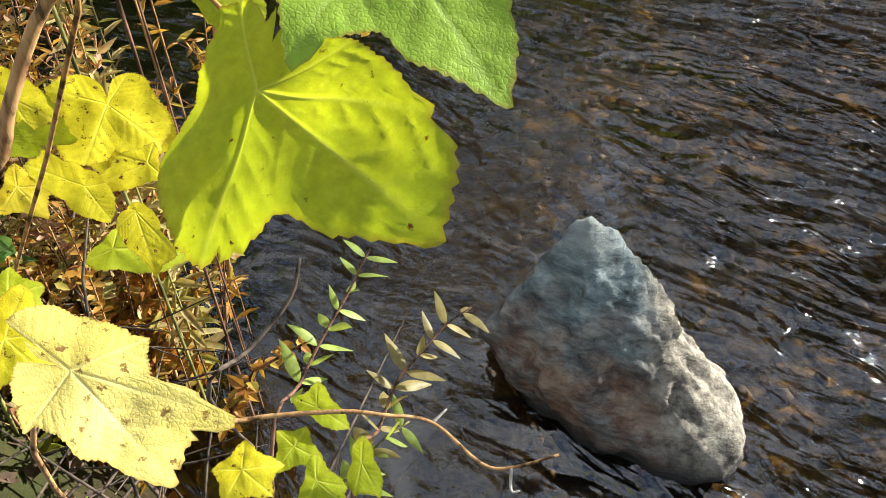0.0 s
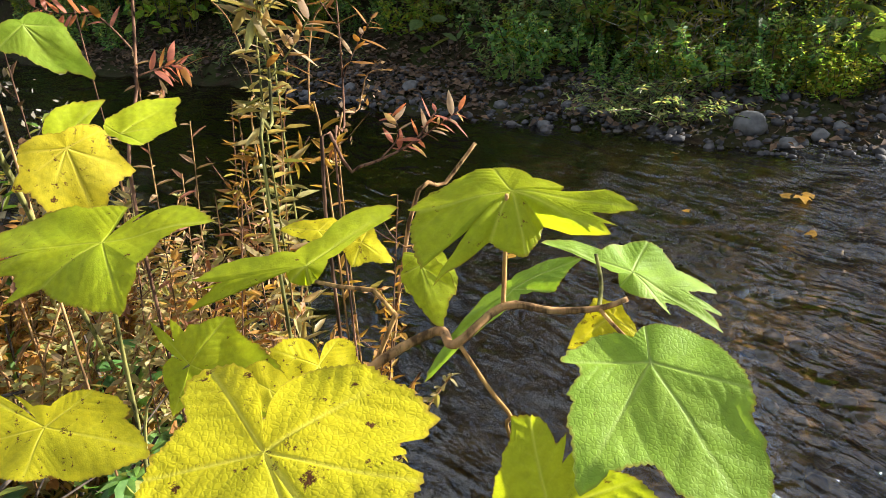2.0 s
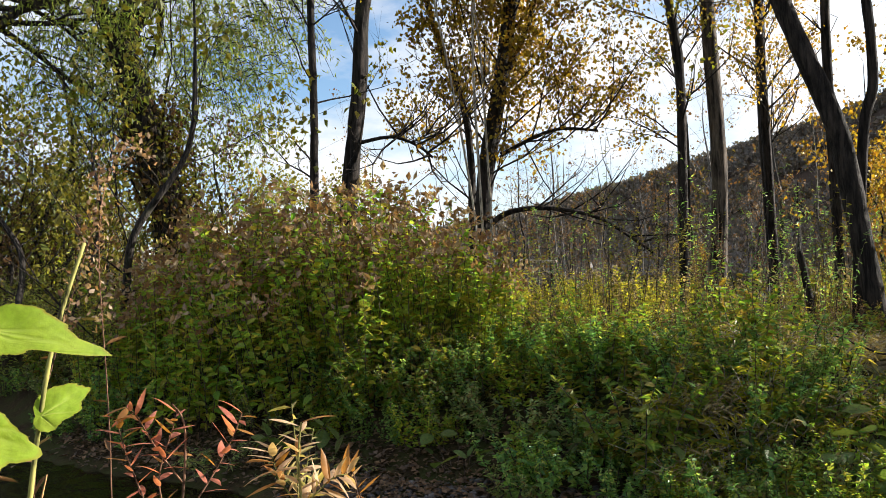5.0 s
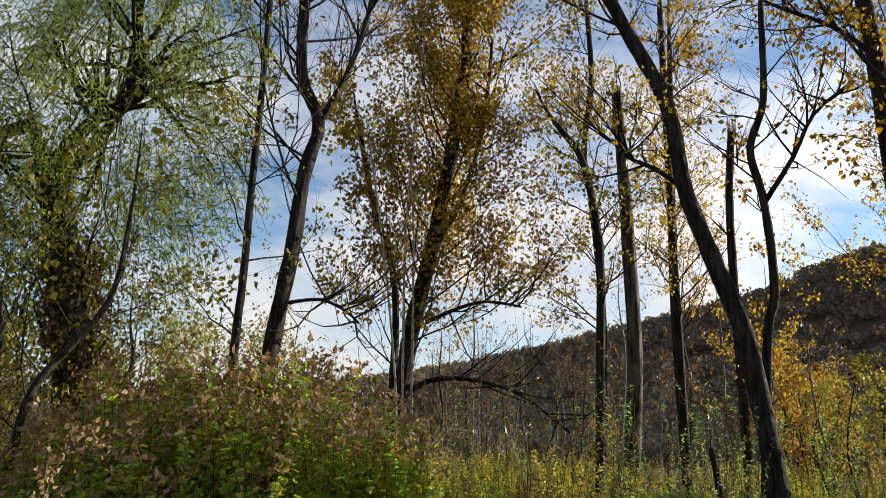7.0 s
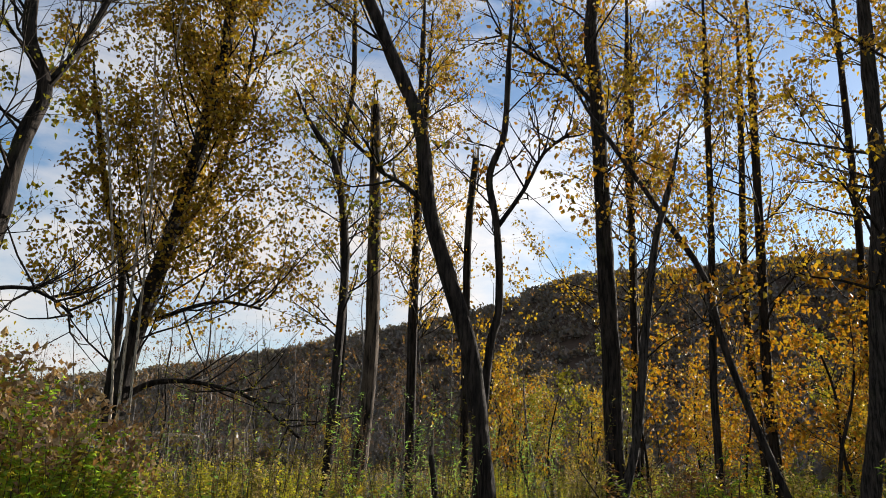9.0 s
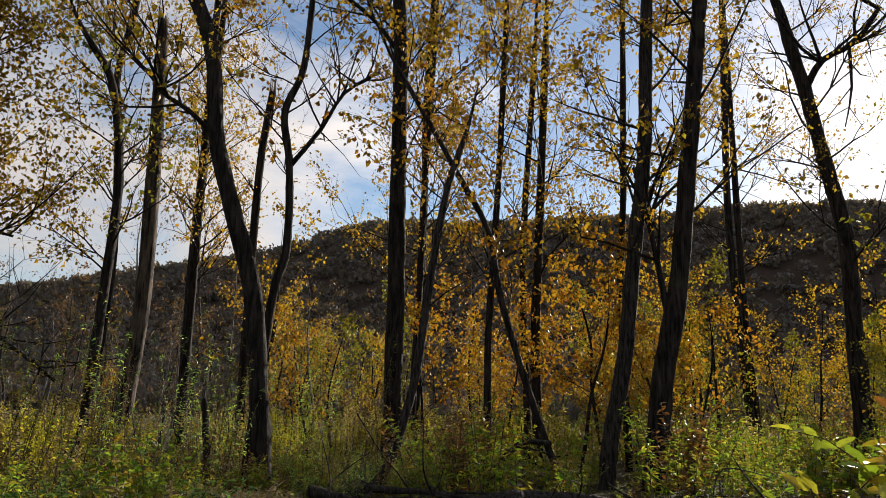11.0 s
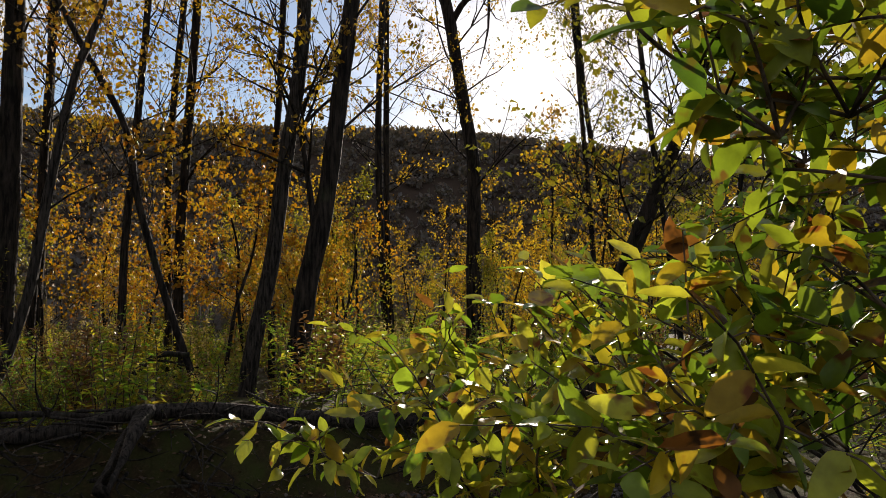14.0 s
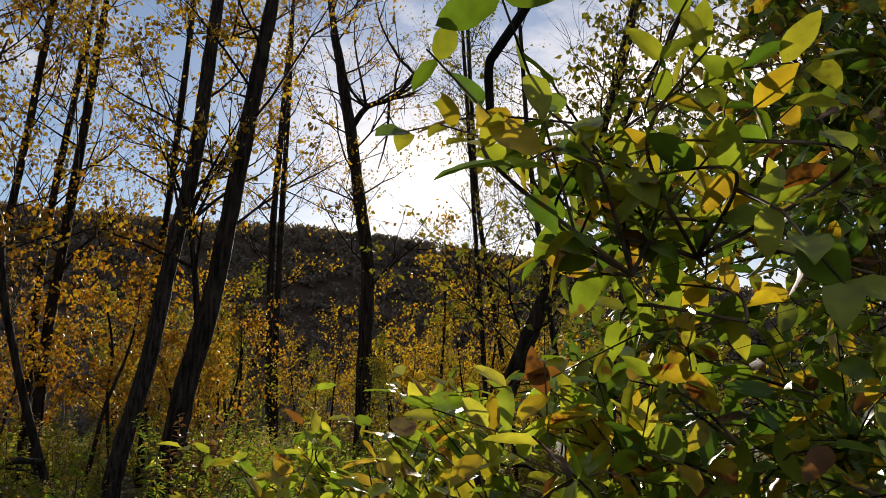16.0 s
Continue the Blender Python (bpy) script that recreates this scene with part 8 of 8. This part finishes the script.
honeysuckle((2.300, -0.900, 0.500), [(1.88, -0.63, 2.94), (1.47, 0.06, 1.81), (2.30, -0.58, 2.16), (1.62, -0.50, 2.52), (1.59, -0.34, 2.50), (2.42, -0.02, 1.91), (2.20, -0.59, 2.82), (1.77, -0.27, 2.66), (1.79, -0.24, 2.89), (2.43, -0.19, 2.38), (2.26, -0.45, 2.58), (2.31, -0.71, 2.43), (1.45, 0.07, 2.67), (2.15, -0.57, 2.13), (2.36, -0.13, 2.50), (1.33, 0.02, 2.61), (2.05, -0.19, 1.94), (1.60, -0.14, 2.29), (1.57, -0.44, 2.39), (1.81, -0.06, 1.96), (1.77, -0.49, 2.48), (2.33, 0.14, 1.83), (1.75, -0.26, 2.80), (2.47, -0.16, 1.93), (1.37, -0.29, 2.40), (1.58, -0.33, 1.85), (2.43, -0.34, 2.52), (2.02, 0.05, 3.15)], "honeysuckle", "leafy honeysuckle at the back of the thicket", 705, main=8, more=1, size=0.037, bunches=9, leaf=SHRUB_SHADED)
honeysuckle((2.400, -0.600, 0.500), [(2.48, -0.08, 1.77), (2.26, 0.09, 1.84), (1.82, 0.22, 1.79), (2.17, -0.05, 2.32), (2.47, 0.18, 2.05), (2.23, -0.20, 1.92), (1.81, -0.44, 2.43), (2.46, -0.29, 2.77), (2.04, -0.37, 2.60), (1.66, -0.12, 2.41), (2.03, -0.22, 2.65), (2.36, -0.32, 2.70), (2.32, 0.22, 2.70), (2.14, 0.04, 2.32), (2.08, -0.15, 2.22), (2.28, -0.28, 2.76), (1.87, -0.05, 2.64), (2.00, -0.42, 2.07), (2.14, -0.23, 2.52), (1.59, -0.08, 2.50), (2.52, 0.22, 2.05), (1.62, -0.33, 2.34), (1.64, -0.43, 2.22), (2.12, -0.26, 2.09), (2.03, -0.18, 2.40), (2.04, -0.15, 2.03), (1.67, -0.02, 1.79), (2.34, -0.50, 2.33), (2.17, -0.39, 2.15), (2.19, -0.02, 2.82)], "honeysuckle", "shaded green honeysuckle behind the sunlit sprays", 707, main=8, size=0.037, bunches=9, leaf=SHRUB_SHADED)
honeysuckle((1.700, -0.950, 0.500), [(1.35, -0.08, 2.61), (1.35, -0.07, 2.62), (1.68, -0.26, 2.46), (1.34, -0.07, 2.44), (1.24, -0.06, 2.54), (1.71, -0.27, 2.45), (1.31, -0.19, 2.53), (1.73, -0.21, 2.52), (1.47, -0.24, 2.65), (1.27, -0.14, 2.41), (1.67, -0.18, 2.79), (1.35, -0.19, 2.42), (1.72, -0.28, 2.57), (1.42, -0.21, 2.47), (1.25, -0.13, 2.43), (1.22, -0.06, 2.30), (1.36, -0.03, 2.42), (1.37, -0.14, 2.47), (1.37, -0.24, 2.55), (1.35, -0.06, 2.42), (1.40, -0.09, 2.39), (1.27, -0.11, 2.28), (1.59, -0.06, 2.71), (1.33, -0.15, 2.53), (1.18, -0.04, 2.40), (1.82, -0.23, 2.47), (1.21, -0.13, 2.25), (1.72, -0.10, 2.42), (1.62, -0.12, 2.39), (1.25, -0.17, 2.46), (1.35, -0.13, 2.58), (1.14, -0.17, 2.39), (1.59, -0.06, 2.73), (1.20, -0.08, 2.45), (1.27, -0.20, 2.43), (1.21, -0.04, 2.54), (1.14, -0.13, 2.45), (1.74, -0.19, 2.75)], "honeysuckle", "tall honeysuckle with shade-darkened green leaves crowding the end of the bank", 708, main=6, size=0.036, bunches=8, leaf=SHRUB_SHADED, limb=0.004)
dead_limb = thing("dead_branch", (0.69, 0.13, 2.28), "dark broken branch stub hanging in front of the sky", "branch")
stem_part(dead_limb, "stem", [(0.695, 0.130, 2.280), (0.683, 0.150, 2.230), (0.678, 0.170, 2.198), (0.679, 0.177, 2.186), (0.690, 0.180, 2.157)], 0.0036, 0.0030, BARK_DARK)
